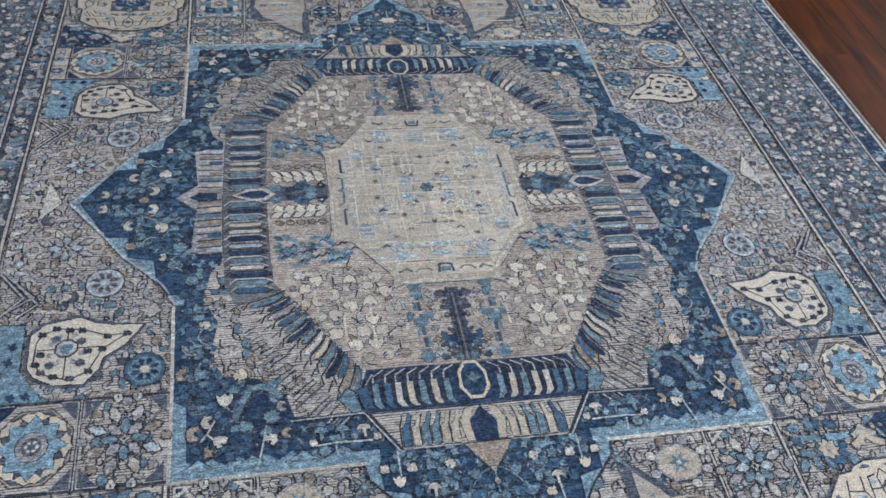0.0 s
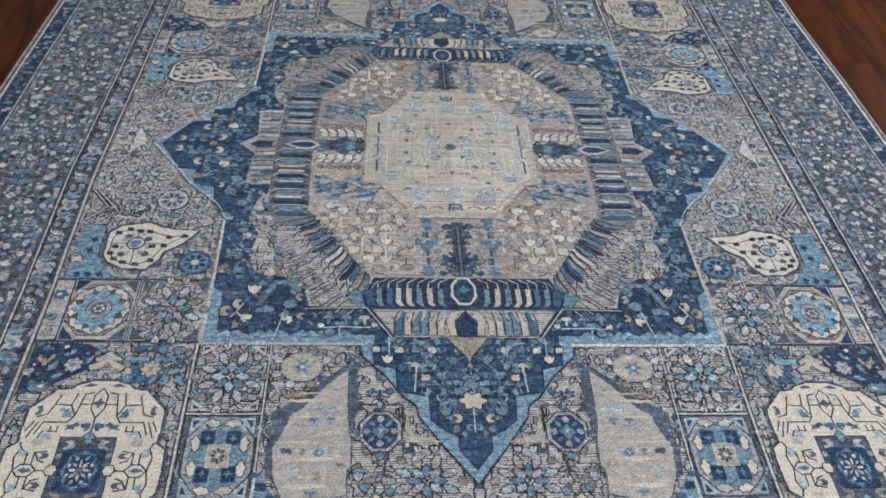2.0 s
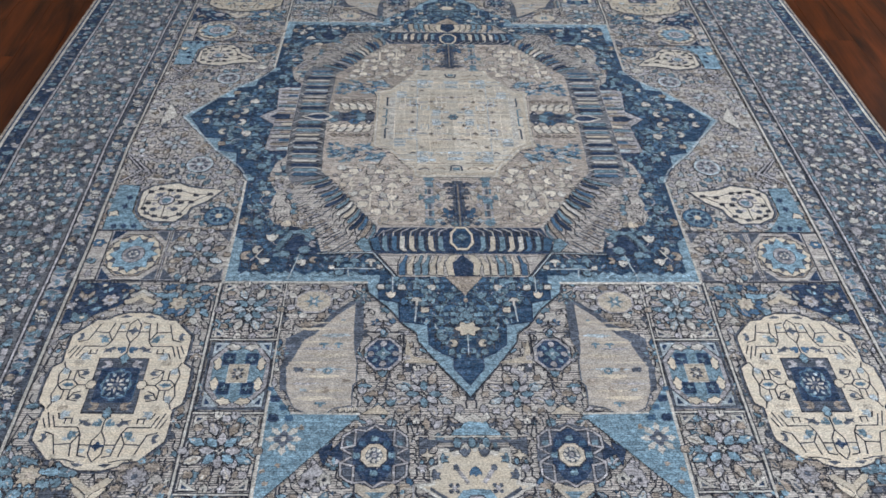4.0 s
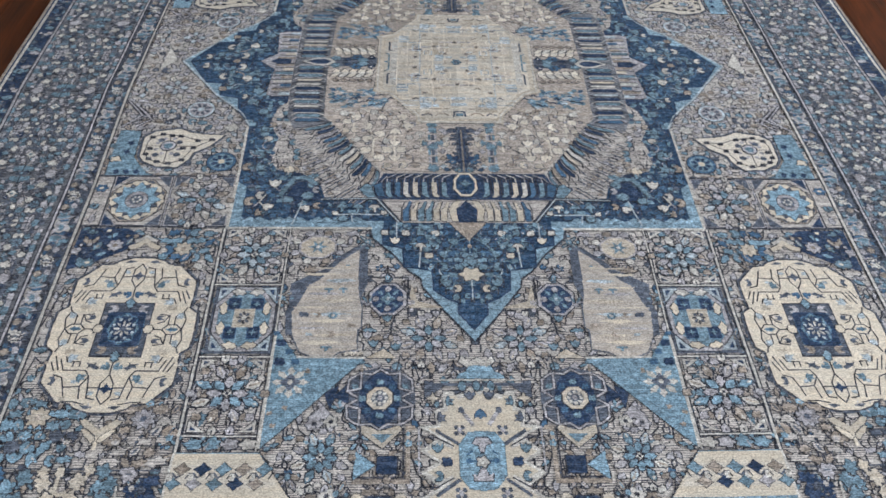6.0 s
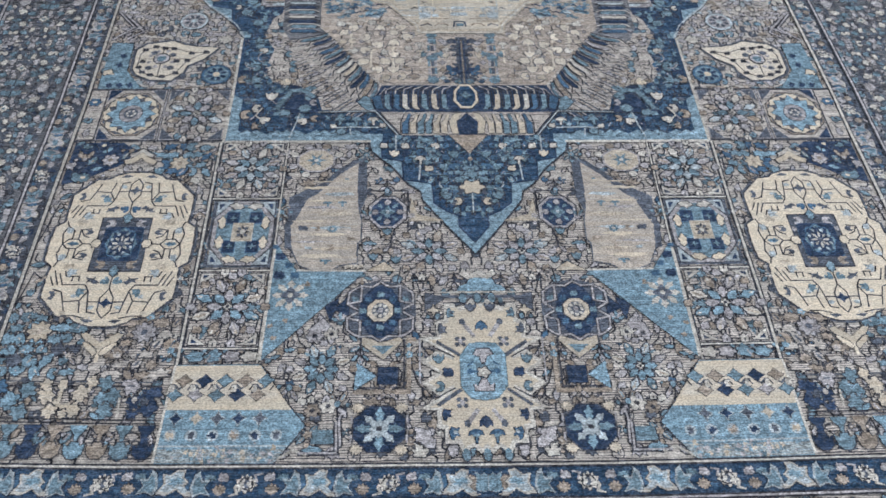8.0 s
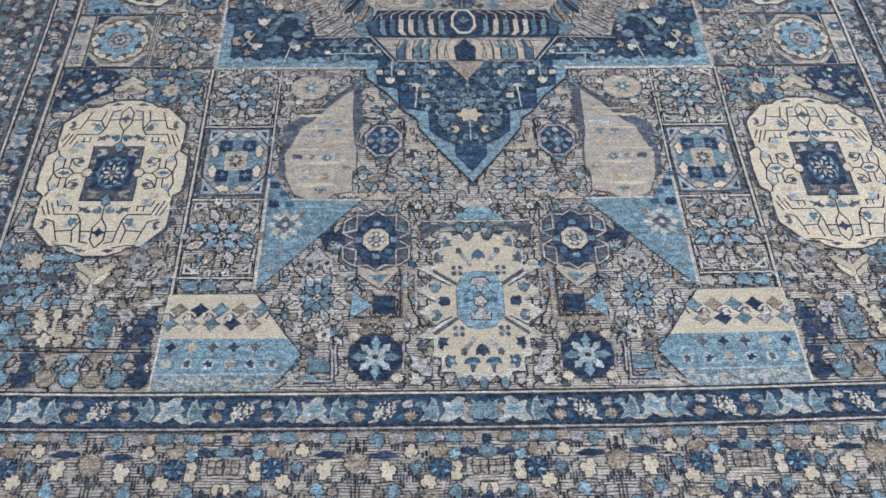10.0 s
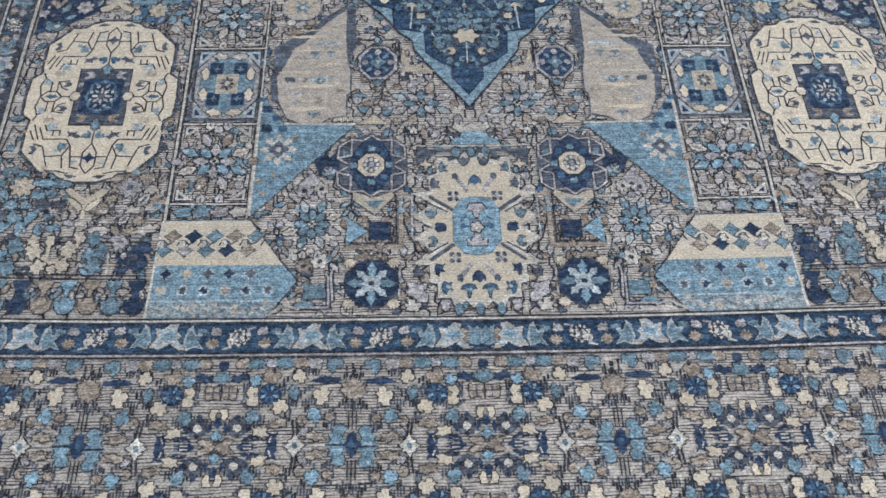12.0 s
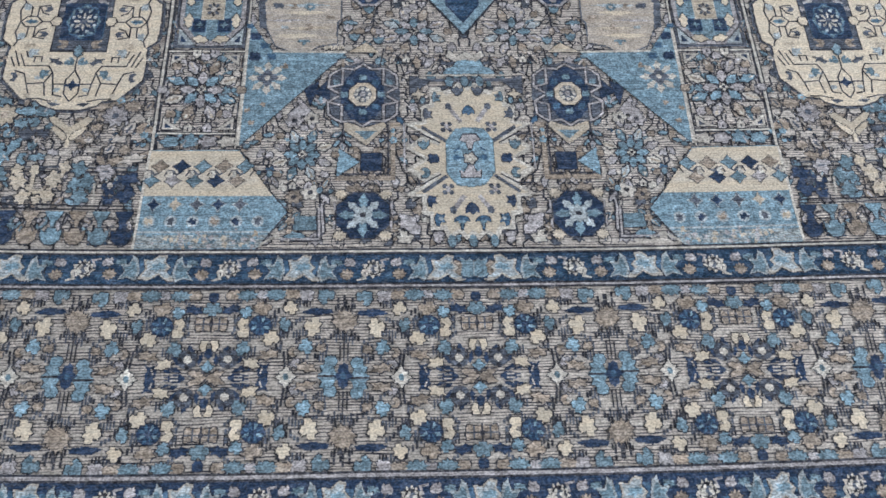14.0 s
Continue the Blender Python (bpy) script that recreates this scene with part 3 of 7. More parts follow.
                    if kind < 0.3:
                        self.fill(leaf(x, y, s, 0.35 * s, 60 * flip), rng.choice((DUSK, GREY, ASH)), z + 3)
                else:
                    self.petal(x, y, 2.5 * s, 1.5 * s, 90 * up + 35 * flip, run, z + 1, rng.choice((None, DUSK, ASH)))
        return self

    def build(self, name, parent, label, far, signs, warp=True):
        verts, faces, slots, mats = [], [], [], []
        for order, (poly, mat, z) in enumerate(self.patches):
            z += (order * 0.618034) % 1.0 * 0.9
            if mat not in mats:
                mats.append(mat)
            k = mats.index(mat)
            drawn = []
            for i, p in enumerate(poly):
                q = poly[(i + 1) % len(poly)]
                cut = max(1, min(240, int(math.hypot(q[0] - p[0], q[1] - p[1]) / 0.0085))) if warp else 1
                drawn += [(p[0] + (q[0] - p[0]) * j / cut, p[1] + (q[1] - p[1]) * j / cut) for j in range(cut)]
            stair = knotted(poly)
            for f in far:
                pts = drawn if f or not stair else stair
                for s in signs:
                    ring = [weave_point(x * s, y, f) for x, y in pts] if warp else [(x * s, y) for x, y in pts]
                    area = sum(ring[i - 1][0] * ring[i][1] - ring[i][0] * ring[i - 1][1] for i in range(len(ring)))
                    if area < 0:
                        ring.reverse()
                    o = len(verts)
                    lift = PILE + (z + 0.06 * (s < 0) + 0.03 * f) * STEP
                    verts += [(x, y, lift) for x, y in ring]
                    faces.append(tuple(range(o, o + len(ring))))
                    slots.append(k)
        return mesh_object(name, verts, faces, mats, slots, parent, label)

    def part(self, name, label="", parent=None, sides="quad"):
        """quad: four parts, one a quarter; ends: one at each end, mirrored across; axis: one at each end, drawn whole; sides: one at each side; whole: a single part.
        A list of four parents takes one copy each, quarter by quarter."""
        parent = parent or rug
        if isinstance(parent, list):
            return [self.build(name, p, label, (f,), (s,)) for p, (f, s) in zip(parent, ((0, 1), (0, -1), (1, 1), (1, -1)))]
        if sides == "whole":
            return [self.build(name, parent, label, (0, 1), (1, -1))]
        if sides == "axis":
            return [self.build(name, parent, label, (f,), (1,)) for f in (0, 1)]
        if sides == "ends":
            return [self.build(name, parent, label, (f,), (1, -1)) for f in (0, 1)]
        if sides == "sides":
            return [self.build(name, parent, label, (0, 1), (s,)) for s in (1, -1)]
        return [self.build(name, parent, label, (f,), (s,)) for f in (0, 1) for s in (1, -1)]


COOL = [STEEL] * 4 + [SKY] * 3 + [BLUE] * 3 + [ASH] * 3 + [NAVY] * 2 + [IVORY]
MUTED = [TAUPE] * 5 + [ASH] * 5 + [PALE] * 2 + [STEEL] * 2

# backing with its rounded selvedge
far_end = far_y(MID - END_Y)


def backing():
    n = 60
    verts, faces = [], []
    rows = [END_Y + (far_end - END_Y) * i / n for i in range(n + 1)]
    for y in rows:
        k = 1 - 0.028 * max(0.0, y + 0.1)
        ex = (EDGE_X) * k
        profile = [(-ex - 0.004, 0.0005), (-ex - 0.009, 0.005), (-ex - 0.004, PILE + 0.001), (-ex + 0.012, PILE - 0.001), (ex - 0.012, PILE - 0.001), (ex + 0.004, PILE + 0.001), (ex + 0.009, 0.005), (ex + 0.004, 0.0005)]
        verts += [(x + slow_shift(x, y)[0], y, z) for x, z in profile]
    for r in range(n):
        faces += [(8 * r + i, 8 * r + (i + 1) % 8, 8 * r + 8 + (i + 1) % 8, 8 * r + 8 + i) for i in range(8)]
    faces += [tuple(range(8)), tuple(reversed(range(8 * n, 8 * n + 8)))]
    return mesh_object("backing", verts, faces, [TAUPE], None, rug, "grey overcast wool selvedge and backing")


backing()

# --- grounds ---
w = Weave(0)
w.fill([(0, MID), (0.985, MID), (0.985, -1.585), (0, -1.585)], GREY)
w.blossoms(rect(0.0, -1.58, 0.985, -0.71), 0.045, 15, [GREY] * 5 + [TAUPE] * 4 + [ASH] * 3 + [STEEL] * 2 + [DUSK] * 2 + [IVORY, BLUE], 0.0105, 1, 0.85).arabesque(rect(0.0, -1.58, 0.985, -0.71), 0.095, 11, [ASH] * 3 + [TAUPE] * 4 + [GREY] * 3 + [STEEL] * 3 + [SKY], 6, (0, 1, 2, 4), 0.27)
w.blossoms(rect(0.60, -0.70, 0.985, MID - 0.01), 0.031, 12, MUTED + [STEEL, ASH, IVORY, DUSK], 0.0105, 1, 0.85)
w.part("field", "grey striped field strewn with small floral motifs")

# --- guard stripes, borders ---
GUARD_Y, GUARD_X = (-1.588, -1.658), (0.99, 1.058)
w = Weave(2)
w.fill(rect(0, -1.662, 1.062, -1.584), INDIGO).fill([(0.985, MID), (1.062, MID), (1.062, -1.584), (0.985, -1.584)], DUSK)
for off in (0.0, 1.0):
    gx, gy = GUARD_X[int(off)], GUARD_Y[int(off)]
    w.line([(gx, MID), (gx, gy), (0, gy)], 0.012, LINE, 12).line([(gx, MID), (gx, gy), (0, gy)], 0.0056, (IVORY, ASH)[int(off)], 13)
w.blossoms([(1.0, MID - 0.02), (1.048, MID - 0.02), (1.048, -1.57), (1.0, -1.57)], 0.025, 19, [DUSK] * 3 + [STEEL] * 3 + [LINE] * 2 + [ASH, BLUE, NAVY], 0.0095, 0)
guard = w.part("inner_guard_stripe", "narrow navy guard stripe between two white lines", sides="whole")[0]

w = Weave(0)
w.fill(rect(0, -1.998, 1.312, -1.662), GREY).fill([(1.062, MID), (1.312, MID), (1.312, -1.662), (1.062, -1.662)], SLATE)
w.blossoms(rect(1.075, -1.99, 1.305, -1.67), 0.032, 18, [DUSK, ASH, STEEL, TAUPE, IVORY, BLUE], 0.011, 1)
border = w.part("main_border", "wide grey border of repeating flowers and leaves", sides="whole")[0]

w = Weave(2)
w.fill(rect(0, END_Y + 0.006, 1.386, -1.996), NAVY).fill([(1.31, MID), (1.386, MID), (1.386, -1.996), (1.31, -1.996)], NAVY)
w.line([(1.314, MID), (1.314, -1.999), (0, -1.999)], 0.014, LINE, 10).line([(1.314, MID), (1.314, -1.999), (0, -1.999)], 0.007, ASH, 11)
w.line([(1.374, MID), (1.374, END_Y + 0.012), (0, END_Y + 0.012)], 0.009, IVORY, 8)
w.sprinkle([(1.322, MID), (1.366, MID), (1.366, -2.0), (1.322, -2.0)], 0.026, 22, [BLUE] * 2 + [STEEL] * 3 + [DUSK] * 3 + [NAVY] * 2 + [ASH], 0.013, 3, 0.3)
outer_guard = w.part("outer_guard_stripe", "dark blue outer guard stripe with leaf motifs", sides="whole")[0]


DYES = ((SKY, STEEL, PALE), (STEEL, STEEL, ASH))


def guard_unit(side=False):
    """One repeat of a guard stripe, 0.247 long: a rosette, and leaves that mirror each other about a feathered leaf."""
    w = Weave(7)
    SKY, STEEL, PALE = DYES[side]
    w.drawn(PALMETTE, 0, 0, 0.0185, IVORY, 1, 1, 0, 0.0012).fill(ngon(0.001, 0.001, 0.0135, 0.0145, 8), LINE, 3).drawn(BUD, 0, 0, 0.0112, IVORY, 1, 1, 3, 0).drawn(CRESCENT, 0.001, 0, 0.0075, DUSK, 1, 1, 4, 0)
    w.line([(-0.028, -0.021), (-0.014, -0.018), (-0.019, -0.004)], 0.005, IVORY, 0).line([(0.028, 0.021), (0.014, 0.018), (0.019, 0.004)], 0.004, ASH, 0)
    for s in (1, -1):
        w.drawn(BUD, 0.040 * s, 0.014, 0.0095, ASH, s, 1, 1, 0.0012).drawn(PALMETTE, 0.045 * s, -0.010, 0.0115, WARM, s, -1, 1, 0.0012)
        w.drawn(BIRD, 0.076 * s, -0.001, 0.0235, PALE, s, 1, 1, 0.0012, 0.95).drawn(BIRD, 0.077 * s, -0.003, 0.0165, STEEL, s, 1, 3, 0)
        w.drawn(LEAFLET, 0.062 * s, 0.014, 0.0095, STEEL, s, 1, 0, 0).drawn(CRESCENT, 0.100 * s, 0.004, 0.013, BLUE, s, 1, 0, 0.0).drawn(LEAFLET, 0.028 * s, -0.014, 0.0085, BLUE, s, 1, 0, 0)
        w.fill(rect(0.098 * s - 0.004, -0.024, 0.098 * s + 0.004, -0.016), ASH, 1)
    w.drawn(FEATHER, 0.125, 0.001, 0.0245, IVORY, 1, 1, 2, 0.0012, 0.9).drawn(FEATHER, 0.125, 0.002, 0.0195, PALE, 1, 1, 4, 0, 0.9).drawn(LEAFLET, 0.126, 0.002, 0.0120, SKY, 1, 1, 5, 0)
    return w


WARM, BONE = TAUPE, CREAM


def border_unit(side=False):
    """One repeat of the border, 0.47 by 0.33: a flower cluster with half a quatrefoil at either end."""
    w = Weave(5)
    CREAM, TAUPE = (IVORY, ASH) if side else (BONE, WARM)
    LIGHT, DEEP_BLUE, NIGHT_BLUE = (STEEL, STEEL, DUSK) if side else (SKY, BLUE, NAVY)
    k, v = 0.00099, 0.00113
    if side:
        w.blossoms(rect(-0.225, -0.155, 0.225, 0.155), 0.030, 14, [DUSK] * 3 + [ASH] * 4 + [GREY] * 4 + [STEEL] * 3 + [TAUPE] * 2 + [NAVY], 0.0105, -4)
    for sx in (1, -1):
        w.drawn(LOZENGE, 137 * k * sx, 0, 0.0185, IVORY, sx, 1, 3, 0.0026).fill(ngon(137 * k * sx, 0, 0.0055, 0.0060, 6), STEEL, 5)
        if sx > 0:
            w.fill([(237 * k + 0.017 * a, 0.024 * b) for a, b in ((0, 1), (0.5, 0.75), (0.55, 0.3), (1, 0), (0.55, -0.3), (0.5, -0.75), (0, -1), (-0.5, -0.75), (-0.55, -0.3), (-1, 0), (-0.55, 0.3), (-0.5, 0.75))], NIGHT_BLUE, 5.5)
            w.fill(ngon(237 * k, 0, 0.0055, 0.006, 6), DEEP_BLUE, 7)
        for sy in (1, -1):
            def at(x, y):
                return k * x * sx, v * y * sy

            def put(form, x, y, r, mat, flip=1, up=1, z=3, by=0.0024, wide=1.0):
                w.drawn(form, *at(x, y), r, mat, flip * sx, up * sy, z, by, wide)
            # stems in short upright strokes
            for path, width in (([(228, 76), (210, 62)], 0.016), ([(206, 60), (186, 50)], 0.010), ([(160, 64), (150, 56)], 0.014), ([(150, 92), (136, 74)], 0.013), ([(138, 16), (134, 44)], 0.013), ([(122, 58), (120, 36)], 0.016), ([(128, 50), (110, 40)], 0.011),
                                ([(118, 112), (104, 96)], 0.013), ([(52, 62), (36, 74)], 0.010), ([(230, 134), (230, 112)], 0.020), ([(166, 98), (148, 90)], 0.010), ([(150, 120), (126, 122)], 0.012), ([(112, 100), (110, 80)], 0.011),
                                ([(46, 100), (44, 76)], 0.011), ([(66, 36), (54, 30)], 0.014), ([(176, 34), (150, 14)], 0.010), ([(96, 126), (74, 118)], 0.013), ([(52, 128), (40, 120)], 0.010), ([(194, 30), (184, 34)], 0.012), ([(166, 70), (196, 62)], 0.008)):
                w.dashes([at(*p) for p in path], width, LINE if width > 0.011 else DUSK, 0)
            rng = random.Random(21)
            for i in range(20):
                x, y, wide = rng.uniform(14, 232), rng.uniform(20, 134), rng.randint(2, 5)
                for j in range(wide):
                    h = rng.uniform(4, 9)
                    w.fill([at(x + 5.5 * j, y - h + 2 * j), at(x + 5.5 * j + 3.2, y - h + 2 * j), at(x + 5.5 * j + 3.2, y + h + 2 * j), at(x + 5.5 * j, y + h + 2 * j)], (DUSK, LINE)[i % 2], -1)
            # the striped stalk of the cross
            if sx > 0:
                for j in (-1, 0, 1):
                    w.fill([at(235.6 + 7 * j, 24), at(238.4 + 7 * j, 24), at(238.4 + 7 * j, 72 - 16 * abs(j)), at(235.6 + 7 * j, 68 - 16 * abs(j))], LINE, 2)
            # navy: the long bar over the palmette, the bow and the leaves round the cluster
            w.fill([at(158, 106), at(176, 113), at(212, 112), at(216, 104), at(190, 101), at(170, 103)], NIGHT_BLUE, 1)
            w.fill([at(88, 3), at(86, 12), at(90, 22), at(98, 19), at(108, 23), at(103, 12), at(107, 5), at(105, 0), at(94, 0)], NIGHT_BLUE, 1).fill([at(36, 1), at(44, 7), at(60, 6), at(74, 2), at(60, 0), at(36, 0)], NIGHT_BLUE, 1)
            for a, b in (((92, 6), (96, 16)), ((48, 3), (62, 3))):
                w.line([at(*a), at(*b)], 0.0030, GREY, 2)
            for x, y, long, wide, turn in ((58, 15, 0.032, 0.010, 24), (52, 27, 0.030, 0.011, 48), (30, 44, 0.026, 0.010, 66), (14, 30, 0.024, 0.010, 100), (70, 12, 0.026, 0.006, 18)):
                w.fill(leaf(*at(x, y), long, wide, turn * sx * sy), NIGHT_BLUE, 1.5)
            # angular petals of the cross and the palmette over them
            w.shape([at(192, 2), at(200, 9), at(196, 17), at(204, 19), at(204, 30), at(212, 33), at(222, 32), at(226, 22), at(219, 14), at(222, 7), at(228, 2)], LIGHT, 3, 0.0022)
            w.line([at(196, 1), at(226, 1)], 0.002, LINE, 5).line([at(214, 30), at(210, 6)], 0.0022, STEEL, 5)
            put(PALMETTE, 235, 92, 0.0205, TAUPE, 1, 1, 3)
            put(CHUNK, 181, 81, 0.0185, CREAM, -1, 1, 4, 0.0026, 0.9)
            # the dark flower with eight petals, its leaf, and the hooks beside it
            w.shape(ngon(*at(87, 85), 0.0200, 0.0190, 10), NIGHT_BLUE, 2, 0.0014)
            for i in range(8):
                a = 45 * i + 22
                w.fill(leaf(87 * k * sx + 0.0125 * math.cos(radians(a)), 85 * v * sy + 0.0118 * math.sin(radians(a)), 0.0135, 0.0062, a), (DEEP_BLUE, LIGHT, DEEP_BLUE)[i % 3], 5)
            put(CHUNK, 130, 86, 0.0140, STEEL, 1, 1, 3, 0.0022, 0.8)
            put(HOOK, 57, 81, 0.0180, CREAM, 1, 1, 4, 0.0026, 0.85)
            put(CHUNK, 107, 63, 0.0140, CREAM, 1, -1, 4, 0.0026, 1.2)
            put(LEAFLET, 76, 22, 0.0135, CREAM, -1, 1, 4, 0.0024, 0.95)
            put(CHUNK, 59, 47, 0.0140, STEEL, 1, -1, 3, 0.0022), put(CHUNK, 170, 49, 0.0140, LIGHT, -1, -1, 3, 0.0022)
            put(LEAFLET, 104, 36, 0.0135, TAUPE, 1, 1, 2, 0.0024, 1.2)
            put(LEAFLET, 172, 14, 0.0125, TAUPE, -1, 1, 2, 0.0024, 1.3)
            # cluster: pale tulip halves, rosettes, crossed leaves
            w.shape([at(2, 60), at(15, 60), at(16, 48), at(11, 42), at(5, 45), at(5, 53)], CREAM, 4, 0.0024).fill([at(0, 48), at(6, 44), at(7, 34), at(0, 30)], NIGHT_BLUE, 4)
            w.fill(ngon(*at(35, 30), 0.0175, 0.0180, 9), DUSK, 2)
            for i in range(8):
                a = radians(45 * i)
                w.fill(ngon(35 * k * sx + 0.0135 * math.cos(a), 30 * v * sy + 0.0135 * math.sin(a), 0.0046, 0.0050, 6), (LINE, DUSK)[i % 2], 3)
            w.shape(ngon(*at(35, 30), 0.0075, 0.0075, 7), IVORY, 4, 0.0016)
            w.shape(leaf(*at(16, 5), 0.034, 0.016, 20 * sx * sy), TAUPE, 3, 0.0026)
            w.shape([at(0, 28), at(7, 20), at(12, 18), at(6, 12), at(0, 8)], LIGHT, 4, 0.0020)
            w.shape([at(1, 99), at(12, 96), at(26, 100), at(28, 90), at(26, 76), at(10, 78), at(1, 76)], TAUPE, 2, 0.0024).line([at(2, 88), at(27, 88)], 0.0025, DUSK, 4).line([at(14, 78), at(14, 97)], 0.003, DUSK, 4).fill([at(0, 94), at(5, 88), at(0, 82)], LINE, 5)
            # the row along the guard
            put(MITTEN, 202, 133, 0.0155, STEEL, 1, 1, 3, 0.0022), put(BUD, 166, 136, 0.0120, ASH, 1, -1, 2, 0.0020, 1.2), put(CHUNK, 140, 114, 0.0135, CREAM, -1, -1, 4, 0.0026, 1.05)
            put(PALMETTE, 112, 137, 0.0125, STEEL, -1, 1, 3, 0.0020, 1.5), put(CHUNK, 88, 114, 0.0135, TAUPE, 1, 1, 2, 0.0022, 1.4), put(PALMETTE, 60, 137, 0.0115, STEEL, 1, -1, 3, 0.0020, 1.5), put(BUD, 140, 138, 0.0110, TAUPE, -1, 1, 2, 0.0020, 1.5)
            put(CHUNK, 60, 107, 0.0120, LIGHT, -1, 1, 2), put(BUD, 34, 137, 0.0115, TAUPE, 1, 1, 2, 0.0022, 1.1), put(LEAFLET, 32, 112, 0.0125, NIGHT_BLUE, 1, 1, 1, 0.0008, 1.2), put(CHUNK, 5, 113, 0.0125, STEEL, 1, -1, 3, 0.0022), put(BUD, 88, 138, 0.0095, ASH, 1, 1, 2, 0.002, 1.1)
            w.fill([at(0, 142), at(10, 140), at(8, 128), at(0, 124)], NIGHT_BLUE, 1)
            put(CRESCENT, 146, 40, 0.0095, TAUPE, 1, 1, 2), put(BUD, 196, 46, 0.0085, TAUPE, 1, 1, 1, 0.002), put(BUD, 152, 22, 0.0080, ASH, 1, 1, 1, 0.002)
    return w


def place(weave, name, parent, spots):
    first = weave.build(name, parent, "", (0,), (1,), False)
    first.matrix_basis = spots[0]
    for m in spots[1:]:
        ob = new(name, first.data)
        ob.parent, ob.matrix_basis = parent, m


def flat(x, y, turn=0.0, sx=1.0, sy=1.0):
    return Matrix.Translation((x, y, 0)) @ Matrix.Rotation(radians(turn), 4, "Z") @ Matrix.Diagonal((sx, sy, 1, 1))


def near_bow(x, y):
    return weave_point(x, y, 0)[1]


END_UNITS = [0.0, 0.47, -0.47, 0.94, -0.94]
far_mid, far_guard = far_y(MID + 1.83), far_y(MID + 1.624)
spots = [flat(x + 0.009, near_bow(x, -1.83)) for x in END_UNITS] + [flat(x * 0.95, far_mid, 180, 0.95, 0.8) for x in END_UNITS]
place(border_unit(), "border_motif", border, spots)
spots = []
side_span = (-1.66, far_y(MID + 1.66))
count = 8
pitch = (side_span[1] - side_span[0]) / count
for i in range(count):
    y = side_span[0] + (i + 0.5) * pitch
    k = 1 - 0.028 * max(0.0, y + 0.1)
    spots += [flat(1.187 * k, y, 90, pitch / 0.47, 0.245 / 0.33), flat(-1.187 * k, y, -90, pitch / 0.47, 0.245 / 0.33)]
place(border_unit(True), "border_motif", border, spots)
spots = [flat(0.009 + 0.186 * t + 0.262 * t * i, near_bow(0.186 + 0.262 * i, -1.623), 0, -t * 1.06) for i in range(4) for t in (1, -1)] + [flat(0.186 * t + 0.255 * t * i, far_guard, 180, t, 0.8) for i in range(4) for t in (1, -1)]
place(guard_unit(), "guard_leaf", guard, spots)
w = Weave(7)
for s in (1, -1):
    w.shape([(0.001 * s, 0.013), (0.008 * s, 0.018), (0.014 * s, 0.013), (0.024 * s, 0.021), (0.022 * s, 0.004), (0.025 * s, -0.014), (0.012 * s, -0.018), (0.001 * s, -0.014)], STEEL, 1, 0.0012, PALE).drawn(LEAFLET, 0.013 * s, -0.002, 0.008, SKY, s, 1, 3, 0)
place(w, "guard_leaf", guard, [flat(0.009, near_bow(0.0, -1.623))])
spots = []
count = 13
pitch = (side_span[1] - side_span[0]) / count
for i in range(count):
    y = side_span[0] + (i + 0.5) * pitch
    k = 1 - 0.028 * max(0.0, y + 0.1)
    spots += [flat(1.024 * k, y, 90, pitch / 0.247, 0.92), flat(-1.024 * k, y, -90, pitch / 0.247, 0.92)]
place(guard_unit(True), "guard_leaf", guard, spots)
near_outer, far_outer = [0.12 * s + 0.247 * s * i for i in range(6) for s in (1, -1)], far_y(MID + 2.036)
place(guard_unit(), "guard_leaf", outer_guard, [flat(x + 0.009, near_bow(x, -2.036)) for x in near_outer] + [flat(x * 0.95, far_outer, 180, 0.95, 0.8) for x in near_outer])
w = Weave(7)
w.shape(leaf(0.0, 0.0, 0.05, 0.036, 0), STEEL, 0, 0.002).shape(ngon(0.032, 0.0, 0.011, 0.016, 7), TAUPE, 0, 0.002).shape(ngon(-0.032, 0.0, 0.011, 0.016, 7), TAUPE, 0, 0.002)
place(w, "guard_leaf", guard, [flat(0.009, near_bow(0, -1.623)), flat(0.0, far_guard, 180, 1, 0.8)])

# --- medallion ---
LOBE = [(0.862, MID), (0.775, -0.060), (0.724, -0.133), (0.705, -0.153), (0.673, -0.183), (0.636, -0.228), (0.610, -0.282)]
LOBE_IN = [(0.838, MID), (0.768, -0.066), (0.717, -0.070), (0.715, -0.133), (0.658, -0.147), (0.651, -0.211), (0.627, -0.250), (0.590, -0.254), (0.590, -0.285)]
POINT = [(0.248, -0.71), (0.240, -0.746), (0.186, -0.803), (0.151, -0.856), (0.121, -0.882), (0.116, -0.911), (0.065, -0.986), (0.0, -1.075)]
POINT_IN = [(0.217, -0.71), (0.216, -0.769), (0.166, -0.781), (0.163, -0.845), (0.095, -0.856), (0.092, -0.920), (0.063, -0.946), (0.034, -0.962), (0.034, -0.995), (0.0, -1.042)]
w = Weave(10)
w.line(LOBE + [(0.613, -0.71), (0.25, -0.71)] + POINT[1:], 0.009, LINE, 0)
w.fill([(0, MID)] + LOBE + [(0.613, -0.71), (0, -0.71)], BAND, 1)
w.fill([(0, -0.709)] + POINT, BAND, 1)
w.fill([(0, MID)] + LOBE_IN + [(0.612, -0.285), (0.612, -0.53), (0.585, -0.55), (0.583, -0.682), (0.205, -0.682), (0, -0.682)], INDIGO, 2)
w.fill([(0, -0.681), (0.215, -0.681)] + POINT_IN, INDIGO, 2)
